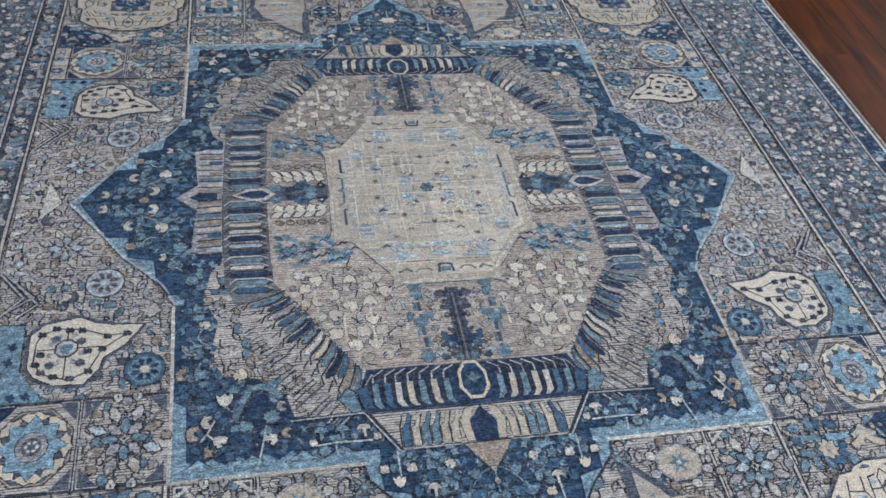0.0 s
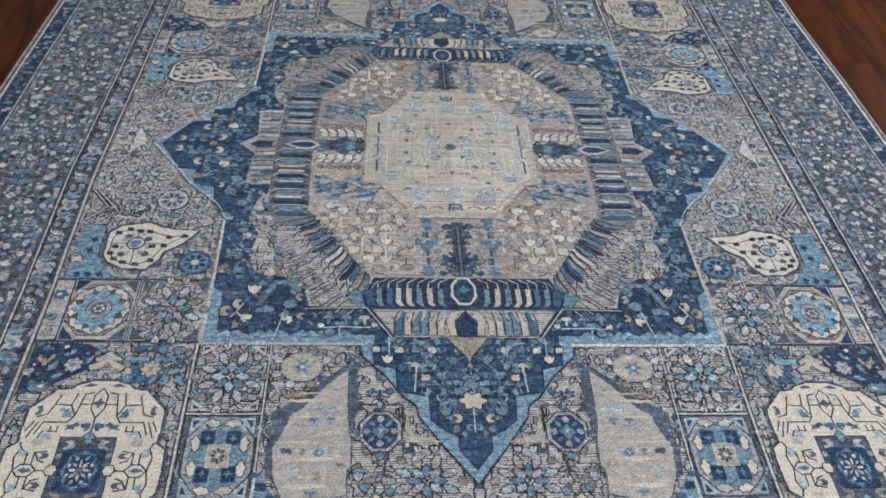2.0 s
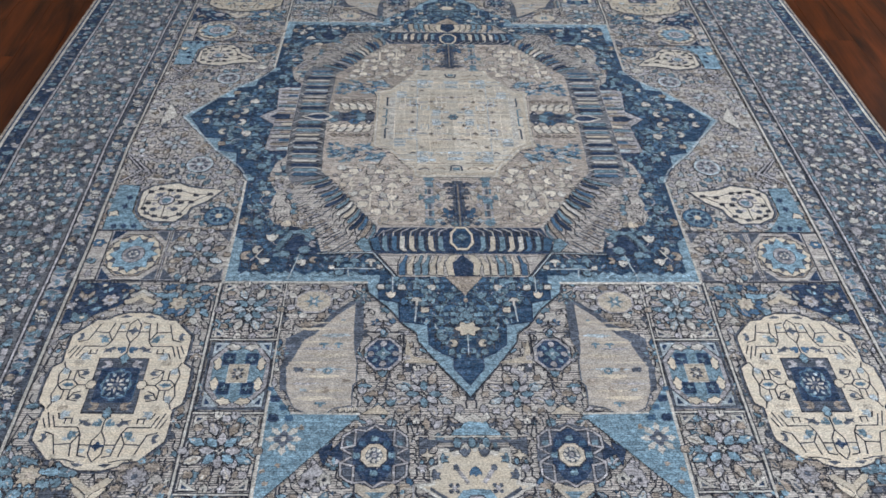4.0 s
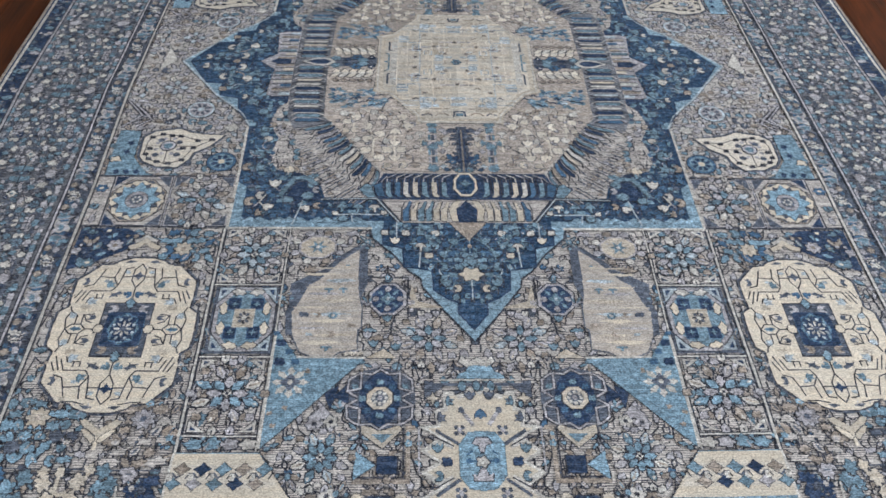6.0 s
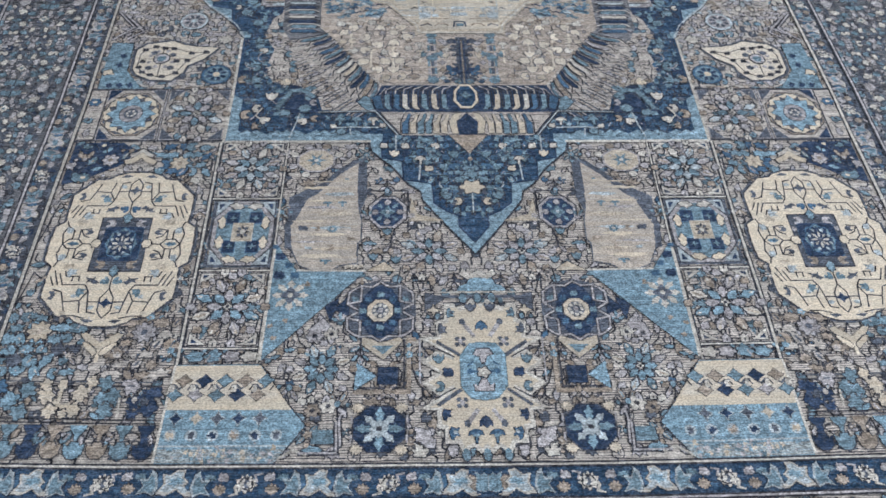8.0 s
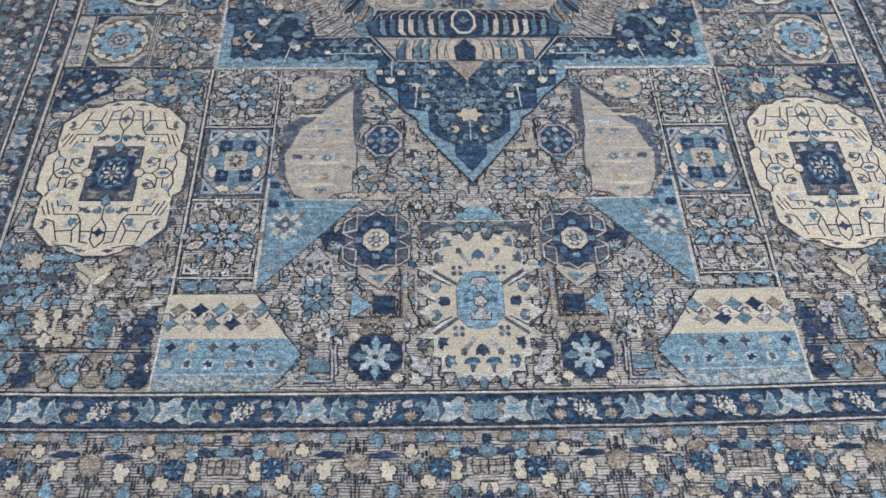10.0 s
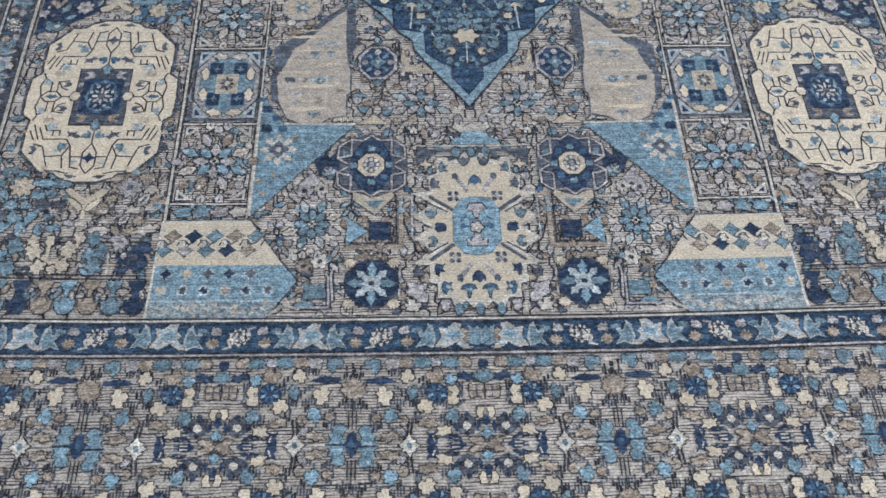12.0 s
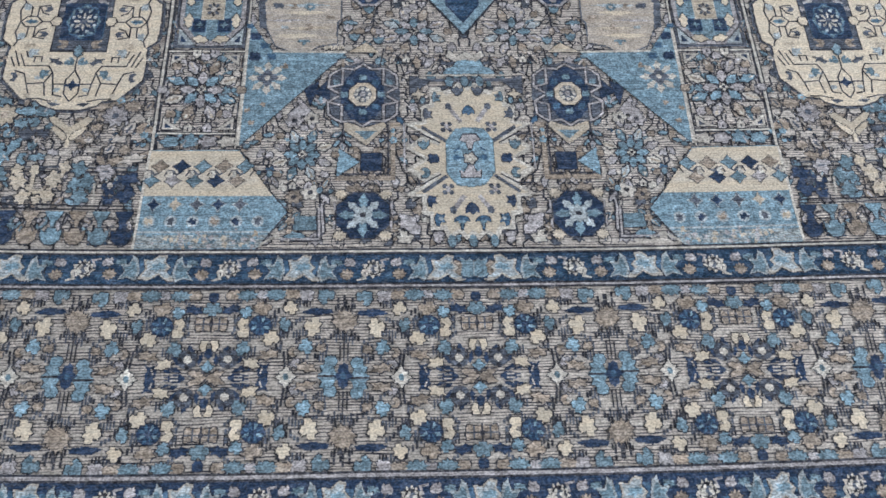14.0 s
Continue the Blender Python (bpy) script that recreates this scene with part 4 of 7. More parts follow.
w.line([(0.614, -0.285), (0.614, -0.71), (0.245, -0.71)], 0.007, IVORY, 4).line(LOBE, 0.006, PALE, 4).line(LOBE_IN, 0.004, NAVY, 4).line(POINT_IN, 0.004, NAVY, 4)
for i in range(7):
    w.fill([(0.26 + 0.05 * i, -0.683), (0.285 + 0.05 * i, -0.668), (0.31 + 0.05 * i, -0.683)], BAND, 3)
CORNER_ZONE = [(0.0, -0.602), (0.40, -0.602), (0.45, -0.49), (0.53, -0.45), (0.53, -0.29), (0.60, -0.29), (0.605, -0.53), (0.575, -0.56), (0.575, -0.660), (0.0, -0.660)]
POINT_ZONE = [(0, -0.69), (0.195, -0.69), (0.195, -0.74), (0.15, -0.77), (0.13, -0.83), (0.07, -0.91), (0, -1.0)]
LOBE_ZONE = [(0.50, MID - 0.01), (0.80, MID - 0.01), (0.735, -0.045), (0.705, -0.06), (0.70, -0.105), (0.65, -0.12), (0.63, -0.19), (0.59, -0.24), (0.575, -0.29), (0.50, -0.29)]
DEEP = [STEEL] * 4 + [BLUE] * 7 + [NAVY] * 4 + [INDIGO] * 4 + [SKY]
w.blossoms(CORNER_ZONE, 0.027, 31, DEEP, 0.0100, 3, 0.9).blossoms(POINT_ZONE, 0.027, 32, DEEP, 0.0100, 3, 0.9).blossoms(LOBE_ZONE, 0.029, 33, DEEP + [STEEL], 0.0108, 3, 0.9)
rng = random.Random(34)
for zone, n in ((CORNER_ZONE, 420), (POINT_ZONE, 130), (LOBE_ZONE, 170)):
    xs, ys = [p[0] for p in zone], [p[1] for p in zone]
    for i in range(n):
        x, y = rng.uniform(min(xs), max(xs)), rng.uniform(min(ys), max(ys))
        form, mat, r = rng.choice((BUD, BIRD, CRESCENT, PALMETTE)), rng.choice((STEEL, BLUE, STEEL, NAVY, DUSK, SKY)), rng.uniform(0.005, 0.010)
        if inside(x, y, zone):
            w.drawn(form, x, y, r, mat, rng.choice((1, -1)), rng.choice((1, -1)), 6, 0, rng.uniform(0.9, 1.5))
for zone, n in ((CORNER_ZONE, 60), (POINT_ZONE, 22), (LOBE_ZONE, 34)):
    xs, ys = [p[0] for p in zone], [p[1] for p in zone]
    for i in range(n):
        x, y, a, l = rng.uniform(min(xs), max(xs)), rng.uniform(min(ys), max(ys)), rng.uniform(0, 6.28), rng.uniform(0.010, 0.016)
        turn, dye = rng.choice((0.6, -0.6)), rng.choice((ASH, STEEL, PALE, STEEL, LINE))
        pts = [(x, y)]
        for j in range(4):
            pts.append((pts[-1][0] + l * math.cos(a), pts[-1][1] + l * math.sin(a)))
            a += turn
        if all(inside(px, py, zone) for px, py in pts):
            w.line(pts, 0.0032, dye, 7)
for form, x, y, r, mat, flip, up in ((CRESCENT, 0.783, 0.024, 0.0135, IVORY, 1, 1), (CRESCENT, 0.722, -0.035, 0.0150, IVORY, -1, 1), (CRESCENT, 0.668, 0.018, 0.0160, IVORY, 1, -1), (MITTEN, 0.645, -0.045, 0.0160, IVORY, 1, 1), (BUD, 0.712, -0.100, 0.0120, TAUPE, 1, 1),
                                     (MITTEN, 0.602, -0.112, 0.0170, STEEL, 1, 1), (TULIP, 0.818, 0.034, 0.0120, BLUE, 1, 1), (BIRD, 0.745, 0.012, 0.0140, STEEL, 1, 1), (BIRD, 0.700, -0.012, 0.0135, STEEL, -1, 1), (CRESCENT, 0.690, -0.070, 0.0130, STEEL, 1, 1),
                                     (BIRD, 0.650, -0.095, 0.0145, BLUE, 1, -1), (MITTEN, 0.615, -0.165, 0.0150, STEEL, -1, 1), (BUD, 0.575, -0.215, 0.0150, STEEL, 1, 1), (CRESCENT, 0.640, -0.140, 0.0110, IVORY, 1, 1), (BIRD, 0.590, -0.255, 0.0120, BLUE, 1, 1)):
    w.drawn(form, x, y, r, mat, flip, up, 8, 0.0026)
w.fill(ngon(0.692, MID, 0.012, 0.010, 8), TAUPE, 9).line([(0.735, 0.030), (0.715, 0.004), (0.690, 0.010)], 0.004, STEEL, 7).line([(0.765, 0.0), (0.74, -0.02), (0.70, -0.03)], 0.004, BLUE, 7)
w.line([(0.70, 0.0), (0.66, -0.02), (0.65, -0.06)], 0.004, TAUPE, 7).line([(0.64, MID), (0.74, MID)], 0.006, NAVY, 7)
for x in (0.461, 0.364, 0.56):
    w.shape([(x - 0.034, -0.690), (x - 0.014, -0.680), (x, -0.668), (x + 0.014, -0.680), (x + 0.034, -0.690)], BAND, 8, 0.003)
medallion = w.part("medallion", "navy star-shaped medallion with light blue stepped outline", sides="whole")[0]

w = Weave(24)
w.shape(lobed(0, -0.871, 0.026, 0.020, 6, 0.24), CREAM, 0).fill(ngon(0, -0.871, 0.006, 0.006, 8), SAND, 2).line([(0, -0.89), (0, -0.953)], 0.0035, PALE, 0)
w.shape(ragged(0, -0.826, 0.017, random.Random(3)), STEEL, 0, 0.003).line([(0, -0.741), (0, -0.80)], 0.0035, STEEL, 0).fill(ngon(0, -0.775, 0.006, 0.008, 6), TAUPE, 2)
for s in (1, -1):
    w.line([(0, -0.741), (0.029 * s, -0.756), (0.064 * s, -0.796), (0.064 * s, -0.822)], 0.0035, STEEL, 0)
    for form, x, y, r, mat, up in ((BUD, 0.212, -0.728, 0.0100, IVORY, 1), (BUD, 0.159, -0.729, 0.0105, IVORY, 1), (TULIP, 0.186, -0.756, 0.0120, MILK, 1), (BIRD, 0.120, -0.726, 0.0125, STEEL, 1), (MITTEN, 0.084, -0.729, 0.0110, IVORY, 1), (MUSHROOM, 0.122, -0.777, 0.0140, IVORY, 1),
                                   (BUD, 0.102, -0.808, 0.0105, SAND, 1), (CRESCENT, 0.066, -0.845, 0.0130, STEEL, 1), (BUD, 0.030, -0.846, 0.0110, STEEL, 1), (TULIP, 0.062, -0.898, 0.0140, STEEL, 1), (CRESCENT, 0.034, -0.917, 0.0115, SAND, -1), (BIRD, 0.150, -0.780, 0.0125, BLUE, 1), (BUD, 0.060, -0.770, 0.0110, BLUE, 1), (CRESCENT, 0.030, -0.885, 0.0090, DUSK, 1)):
        w.drawn(form, x * s, y, r, mat, s, up, 1, 0.0022)
    w.line([(0.182 * s, -0.690), (0.182 * s, -0.750)], 0.0035, PALE, 0).line([(0.122 * s, -0.78), (0.126 * s, -0.848)], 0.0035, PALE, 0)
w.part("pendant_flower", "small cream flower tree on navy", medallion, "axis")

# corner arches
Weave(22).line([(0.494, -0.590), (0.476, -0.545), (0.460, -0.516), (0.430, -0.514), (0.398, -0.542)], 0.016, DUSK, 0).line([(0.494, -0.590), (0.476, -0.545), (0.460, -0.516), (0.430, -0.514), (0.398, -0.542)], 0.0125, STEEL, 1).part("corner_band", "steel blue arch band", medallion)
w = Weave(20)
w.shape([(0.480, -0.604), (0.466, -0.556), (0.450, -0.530), (0.425, -0.529), (0.400, -0.552), (0.380, -0.604)], NAVY, 0, 0.003)
w.drawn(PALMETTE, 0.421, -0.588, 0.017, STEEL, 1, 1, 3, 0.0015)
w.part("corner_arch", "navy arch in the indigo corner", medallion)
for form, x, y, r, mat, flip, up in ((TULIP, 0.511, -0.539, 0.0165, IVORY, 1, 1), (CRESCENT, 0.545, -0.588, 0.0150, IVORY, -1, 1), (MITTEN, 0.520, -0.632, 0.0140, IVORY, -1, 1), (CRESCENT, 0.572, -0.610, 0.0165, TAUPE, -1, -1), (CRESCENT, 0.596, -0.470, 0.0150, TAUPE, -1, -1),
                                     (MITTEN, 0.478, -0.480, 0.0150, SAND, 1, -1), (BIRD, 0.555, -0.470, 0.0170, STEEL, 1, 1), (BUD, 0.470, -0.604, 0.0130, STEEL, 1, 1), (MITTEN, 0.423, -0.638, 0.0130, IVORY, 1, 1), (CRESCENT, 0.394, -0.627, 0.0120, TAUPE, -1, -1), (BIRD, 0.540, -0.655, 0.0120, TAUPE, 1, 1),
                                     (BIRD, 0.500, -0.664, 0.0130, BLUE, 1, 1), (MUSHROOM, 0.326, -0.634, 0.0150, STEEL, 1, 1), (MUSHROOM, 0.284, -0.634, 0.0150, STEEL, 1, 1), (MUSHROOM, 0.241, -0.634, 0.0145, IVORY, 1, 1), (BUD, 0.343, -0.656, 0.0085, IVORY, 1, 1), (BUD, 0.216, -0.654, 0.0085, IVORY, 1, 1),
                                     (PALMETTE, 0.322, -0.676, 0.0130, STEEL, 1, 1), (BUD, 0.262, -0.670, 0.0110, BLUE, 1, 1), (CRESCENT, 0.560, -0.420, 0.0140, STEEL, 1, 1), (BIRD, 0.585, -0.520, 0.0140, BLUE, 1, 1), (BUD, 0.575, -0.360, 0.0140, BLUE, 1, 1), (MITTEN, 0.548, -0.345, 0.0125, IVORY, 1, 1), (BIRD, 0.560, -0.300, 0.0140, STEEL, 1, 1)):
    Weave(24).drawn(form, x, y, r, mat, flip, up, 0, 0.0026).part("corner_blossom", {IVORY: "ivory", TAUPE: "taupe", SAND: "sand"}.get(mat, "blue") + " blossom on indigo", medallion)
for path, width, mat in (([(0.335, -0.663), (0.300, -0.660), (0.226, -0.662)], 0.0040, PALE), ([(0.432, -0.605), (0.440, -0.650), (0.452, -0.700)], 0.0036, PALE), ([(0.300, -0.665), (0.296, -0.690)], 0.0034, PALE), ([(0.530, -0.585), (0.545, -0.615), (0.520, -0.640)], 0.0040, IVORY)):
    Weave(23).line(path, width, mat, 4).part("corner_stem", "thin pale stem between blossoms", medallion)
Weave(23).line([(0.385, -0.602), (0.237, -0.598), (0.176, -0.690)], 0.010, LINE, 0).line([(0.385, -0.602), (0.237, -0.598), (0.176, -0.690)], 0.0035, PALE, 2).part("corner_line", "pale line between dark lines", medallion)

# grey zone and radiating ring
w = Weave(16)
w.fill([(0, MID), (0.508, MID), (0.508, -0.16), (0.535, -0.20), (0.552, -0.272), (0.520, -0.340), (0.540, -0.428), (0.512, -0.480), (0.444, -0.492), (0.390, -0.540), (0.376, -0.592), (0.24, -0.60), (0, -0.60)], GREY, 0)
w.blossoms([(0.50, -0.17), (0.545, -0.275), (0.515, -0.34), (0.535, -0.425), (0.505, -0.475), (0.44, -0.485), (0.385, -0.535), (0.37, -0.585), (0.30, -0.56), (0.47, -0.34)], 0.040, 36, [GREY, TAUPE, TAUPE, ASH, STEEL], 0.0095, 1, 0.8)
rng = random.Random(35)
for i in range(54):
    t = (i + rng.random()) / 54
    px, py = (0.245 + 0.23 * t, -0.594 + 0.274 * t) if t < 0.86 else (0.46 + 0.03 * (t - 0.86) / 0.14, -0.34 + 0.2 * (t - 0.86) / 0.14)
    l = (0.035 + 0.065 * math.sin(math.pi * min(1.0, 0.12 + t))) * rng.uniform(0.5, 1.0)
    o = rng.uniform(0.0, 0.02)
    nx, ny = 0.80 + 0.2 * (t - 0.5), -0.60 + 0.3 * (t - 0.5)
    w.line([(px + o * nx, py + o * ny), (px + 0.6 * l * nx, py + 0.6 * l * ny + 0.002), (px + l * nx, py + l * ny)], rng.uniform(0.003, 0.0045), (LINE, ASH, DUSK, TAUPE, DUSK, GREY)[i % 6], 2 + i % 3)
for i in range(12):
    t = i / 11
    x, y = 0.40 + 0.11 * t + rng.uniform(-0.01, 0.01), -0.565 + 0.27 * t + rng.uniform(-0.012, 0.012)
    w.drawn(CRESCENT, x, y, 0.012, rng.choice((DUSK, TAUPE, STEEL, ASH)), -1, 1, 5, 0.0024)
w.part("medallion_ground", "grey hatched ground inside the medallion", medallion, "whole")

RING_IN = [(0.0, -0.496), (0.220, -0.493), (0.372, -0.270), (0.396, -0.24), (0.400, MID)]
RING_OUT = [(0.0, -0.600), (0.262, -0.600), (0.480, -0.300), (0.504, -0.24), (0.504, MID)]


def along(path, s):
    for a, b in zip(path, path[1:]):
        l = math.hypot(b[0] - a[0], b[1] - a[1])
        if s <= l:
            return a[0] + (b[0] - a[0]) * s / l, a[1] + (b[1] - a[1]) * s / l
        s -= l
    return path[-1]


w = Weave(20)
for i in range(4):
    w.fill([RING_IN[i], RING_IN[i + 1], RING_OUT[i + 1], RING_OUT[i]], (NAVY, GREY, SLATE, SLATE)[i], 0)
ring = w.part("radiating_ring", "ring of radiating blue and cream bars", sides="whole")[0]


def ring_bar(points, mat, teeth=(), level=22.0):
    w = Weave(level).shape(points, mat, 0, 0.0030)
    for pts, dye in teeth:
        w.line(pts, 0.0034, dye, 3)
    w.part("bar", parent=ring)


# upright sides: long blocks with slanting ends, a pale thread above each
for i, mat in enumerate((STEEL, NAVY, STEEL, SAND, IVORY, NAVY, PALE, NAVY, STEEL, IVORY, NAVY, STEEL, BLUE)):
    y = 0.018 - 0.0228 * i
    a, b = 0.412 - 0.006 * (i > 9), 0.492 - 0.010 * (i > 10)
    h = 0.0072 if mat in (NAVY, STEEL, BLUE) else 0.0052
    ring_bar([(a + 0.006, y - h), (b - 0.008, y - h), (b, y), (b - 0.006, y + h), (a + 0.010, y + h), (a, y)], mat,
             [([(b + 0.010, y - 0.002), (b - 0.004, y + 0.0114), (a + 0.010, y + 0.0114), (a - 0.010, y + 0.001)], (ASH, LINE, IVORY)[i % 3]), ([(a + 0.012, y - 0.0114), (a - 0.008, y - 0.001)], LINE)])
for pts, mat in (([(0.224, -0.535), (0.216, -0.590), (0.234, -0.590), (0.246, -0.545)], BLUE), ([(0.252, -0.545), (0.240, -0.592), (0.258, -0.596), (0.284, -0.562), (0.268, -0.540)], STEEL)):
    ring_bar(pts, mat, [([(pts[0][0] + 0.002, pts[0][1] + 0.002), (pts[0][0] - 0.014, -0.508)], ASH)], 26.2)
# slanting sides: bars that stand across the ring
for i, mat in enumerate((STEEL, TAUPE, BLUE, NAVY, STEEL, SAND, IVORY, STEEL, NAVY, STEEL, BLUE, ASH, NAVY, STEEL)):
    t = (i + 0.5) / 14
    p = (RING_IN[1][0] + (RING_IN[2][0] - RING_IN[1][0]) * t, RING_IN[1][1] + (RING_IN[2][1] - RING_IN[1][1]) * t)
    q = (RING_OUT[1][0] + (RING_OUT[2][0] - RING_OUT[1][0]) * t, RING_OUT[1][1] + (RING_OUT[2][1] - RING_OUT[1][1]) * t)
    dx, dy = q[0] - p[0], q[1] - p[1]
    l = math.hypot(dx, dy)
    nx, ny = -dy / l * 0.0066, dx / l * 0.0066
    out = (0.66, 0.74, 0.60, 0.80, 0.68)[i % 5]

    def across(u, side):
        return p[0] + dx * u + nx * side, p[1] + dy * u + ny * side
    ring_bar([across(0.30, -0.9), across(out - 0.08, -1.0), across(out, 0.1), across(out - 0.12, 1.0), across(0.26, 1.0), across(0.04, 2.2), across(0.02, 1.2)], mat,
             [([across(0.0, 2.6), across(0.30, 1.7), across(out, 1.7), across(out + 0.16, -0.6)], LINE), ([across(0.06, 0.2), across(0.30, -1.0), across(out - 0.1, -1.2)], (DUSK, LINE)[i % 2]), ([across(out + 0.10, 1.2), across(0.98, 0.6)], (DUSK, NAVY, LINE)[i % 3])], 22.0 + 1.33 * (i % 3))
# the comb at either end: blocks on a dark ground, each with teeth that lean to the axis
for i, mat in enumerate((STEEL, SAND, STEEL, SAND, IVORY, BLUE, STEEL)):
    x = 0.057 + 0.0255 * i - 0.004 * (i > 4)
    ring_bar([(x - 0.0055, -0.533), (x - 0.0065, -0.578), (x - 0.013, -0.592), (x - 0.004, -0.592), (x + 0.0065, -0.580), (x + 0.0068, -0.533)], mat,
             [([(x + 0.004, -0.531), (x + 0.003, -0.513), (x - 0.020, -0.499)], (ASH, IVORY)[i % 2]), ([(x - 0.004, -0.531), (x - 0.005, -0.517), (x - 0.026, -0.503)], LINE), ([(x + 0.0125, -0.585), (x + 0.0125, -0.520), (x - 0.008, -0.504)], LINE)])


w = Weave(25)
for s, o in ((1, (0, -0.537)),):
    hexa = [(0.032, -0.560), (0.030, -0.520), (0.014, -0.493), (-0.014, -0.493), (-0.030, -0.520), (-0.032, -0.560), (-0.014, -0.588), (0.014, -0.588)]
    w.shape(hexa, CREAM, 0).fill([(x * 0.80, -0.540 + (y + 0.540) * 0.85) for x, y in hexa], INDIGO, 2)
    w.shape(star(0, -0.537, 0.016, 0.008, 4), STEEL, 3, 0.002)
w.part("ring_hexagon", "navy hexagon with cream outline in the ring", medallion, "axis")
w = Weave(25)
hexa = [(0.485, 0.0), (0.440, -0.022), (0.400, -0.022), (0.378, 0.0), (0.400, 0.022), (0.440, 0.022)]
w.shape([(x, MID + y) for x, y in hexa], IVORY, 0).fill([(0.435 + (x - 0.435) * 0.75, MID + y * 0.6) for x, y in hexa], NAVY, 2)
for s in (1, -1):
    w.build("ring_hexagon", medallion, "", (0,), (s,))

# second comb row with its pendant, at either end
w = Weave(22)
w.shape([(-0.222, -0.603), (0.222, -0.603), (0.166, -0.690), (-0.166, -0.690)], GREY, 0)
for s in (1, -1):
    for i in range(6):
        x = 0.052 + 0.020 * i
        w.shape([((x + 0.014) * s, -0.684), ((x + 0.014) * s, -0.642), ((x + 0.006) * s, -0.636), ((x - 0.001) * s, -0.610), ((x - 0.008) * s, -0.610), (x * s, -0.650), (x * s, -0.684)], (SAND, SAND, STEEL, STEEL, SAND, BLUE)[i], 2, 0.0025)
        w.line([((x + 0.018) * s, -0.684), ((x + 0.018) * s, -0.640), ((x + 0.010) * s, -0.612)], 0.003, LINE, 3)
    w.shape([(0.024 * s, -0.684), (0.028 * s, -0.640), (0.014 * s, -0.606), (0.034 * s, -0.612), (0.046 * s, -0.640), (0.040 * s, -0.684)], CREAM, 3)
w.fill([(-0.024, -0.690), (0.024, -0.690), (0.027, -0.640), (0.0, -0.605), (-0.027, -0.640)], NAVY, 2)
w.shape([(-0.048, -0.690), (0.048, -0.690), (0.0, -0.755)], TAUPE, 3)
w.part("comb_pendant", "comb of cream and blue bars with pointed pendant", medallion, "axis")

# side panels with stripes
w = Weave(20)
w.shape([(0.505, MID), (0.618, MID), (0.566, MID - 0.045), (0.578, -0.13), (0.505, -0.15)], ASH, 0)
for i in range(9):
    y = MID - 0.012 - 0.022 * i
    w.fill(rect(0.508, y - 0.016, 0.54 if i % 2 else 0.564, y), (TAUPE, SAND, STEEL, TAUPE, IVORY, BLUE, TAUPE, PALE, NAVY)[i], 2)
    w.line([(0.508, y), (0.566, y - 0.003)], 0.004, LINE, 3)
w.shape([(0.52, MID), (0.585, MID), (0.56, MID - 0.014), (0.52, MID - 0.014)], NAVY, 4, 0.002)
w.part("side_panel", "striped beige and blue side panel", medallion)

# disc with trees and white blossoms
w = Weave(24)
w.fill([(0, MID), (0.399, MID), (0.396, -0.235), (0.370, -0.272), (0.219, -0.492), (0, -0.494)], wool("brown_grey_wool", lin(176, 169, 164), 0.8, lin(88, 86, 92), 0.2, 0.35), 0)
rng = random.Random(41)
for i in range(70):
    x, y = 0.185 + 0.195 * rng.random(), -0.192 + 0.095 * rng.random()
    if x - 0.185 > (y + 0.192) * 0.75:
        w.drawn(rng.choice((BIRD, MITTEN, LEAFLET, CRESCENT)), x, y, rng.uniform(0.007, 0.010), rng.choice((STEEL, STEEL, PALE, SKY, BLUE)), rng.choice((1, -1)), rng.choice((1, -1)), 2, 0, 1.2)
w.fill(rect(0.25, MID - 0.026, 0.398, MID), DUSK, 1)
w.sprinkle(rect(0.25, MID - 0.033, 0.385, MID), 0.03, 42, [BLUE, BLUE, NAVY, STEEL, NAVY], 0.014, 2, 0.4)
w.sprinkle([(0.11, -0.28), (0.17, -0.20), (0.37, -0.20), (0.36, -0.30), (0.22, -0.48), (0.11, -0.48)], 0.046, 45, [TAUPE, TAUPE, ASH, GREY], 0.009, 1, 0.8)
w.fill(rect(0.0, -0.490, 0.017, -0.285), DUSK, 1).line([(0.0065, -0.30), (0.0065, -0.490)], 0.0032, NAVY, 5).line([(0.0, -0.30), (0.0, -0.490)], 0.003, TAUPE, 5)
w.sprinkle(rect(0.0, -0.37, 0.034, -0.285), 0.017, 43, [DUSK, DUSK, NAVY, BLUE, STEEL], 0.0095, 2, 0.1).sprinkle(rect(0.0, -0.488, 0.054, -0.415), 0.018, 46, [DUSK, DUSK, NAVY, BLUE, STEEL], 0.0100, 2, 0.1).sprinkle(rect(0.0, -0.42, 0.03, -0.37), 0.02, 49, [DUSK, TAUPE, STEEL], 0.007, 1, 0.2)
for i in range(6):
    y = -0.29 - 0.033 * i
    w.line([(0.082, y), (0.082, y - 0.026)], 0.008, DUSK, 2).line([(0.074, y), (0.074, y - 0.026)], 0.006, (STEEL, ASH)[i % 2], 3).line([(0.092, y), (0.092, y - 0.026)], 0.006, (ASH, STEEL)[i % 2], 3)
    w.shape(star(0.056, y - 0.010, 0.012, 0.006, 4), (ASH, TAUPE, PALE)[i % 3], 3, 0.002)
for y in (-0.275, -0.475, -0.38):
    w.drawn(PALMETTE, 0.083, y, 0.016, STEEL, 1, 1, 4, 0.0014, 1.0, DUSK)
rng = random.Random(44)
for i in range(5):
    w.maple(0.268 + 0.026 * i, MID - 0.055, 0.0135, MILK, -1, 1, 2).petal(0.272 + 0.026 * i, MID - 0.074, 0.032, 0.018, 145, (MILK, IVORY)[i % 2], 2)
w.line([(0.255, MID - 0.062), (0.385, MID - 0.062)], 0.004, IVORY, 4)
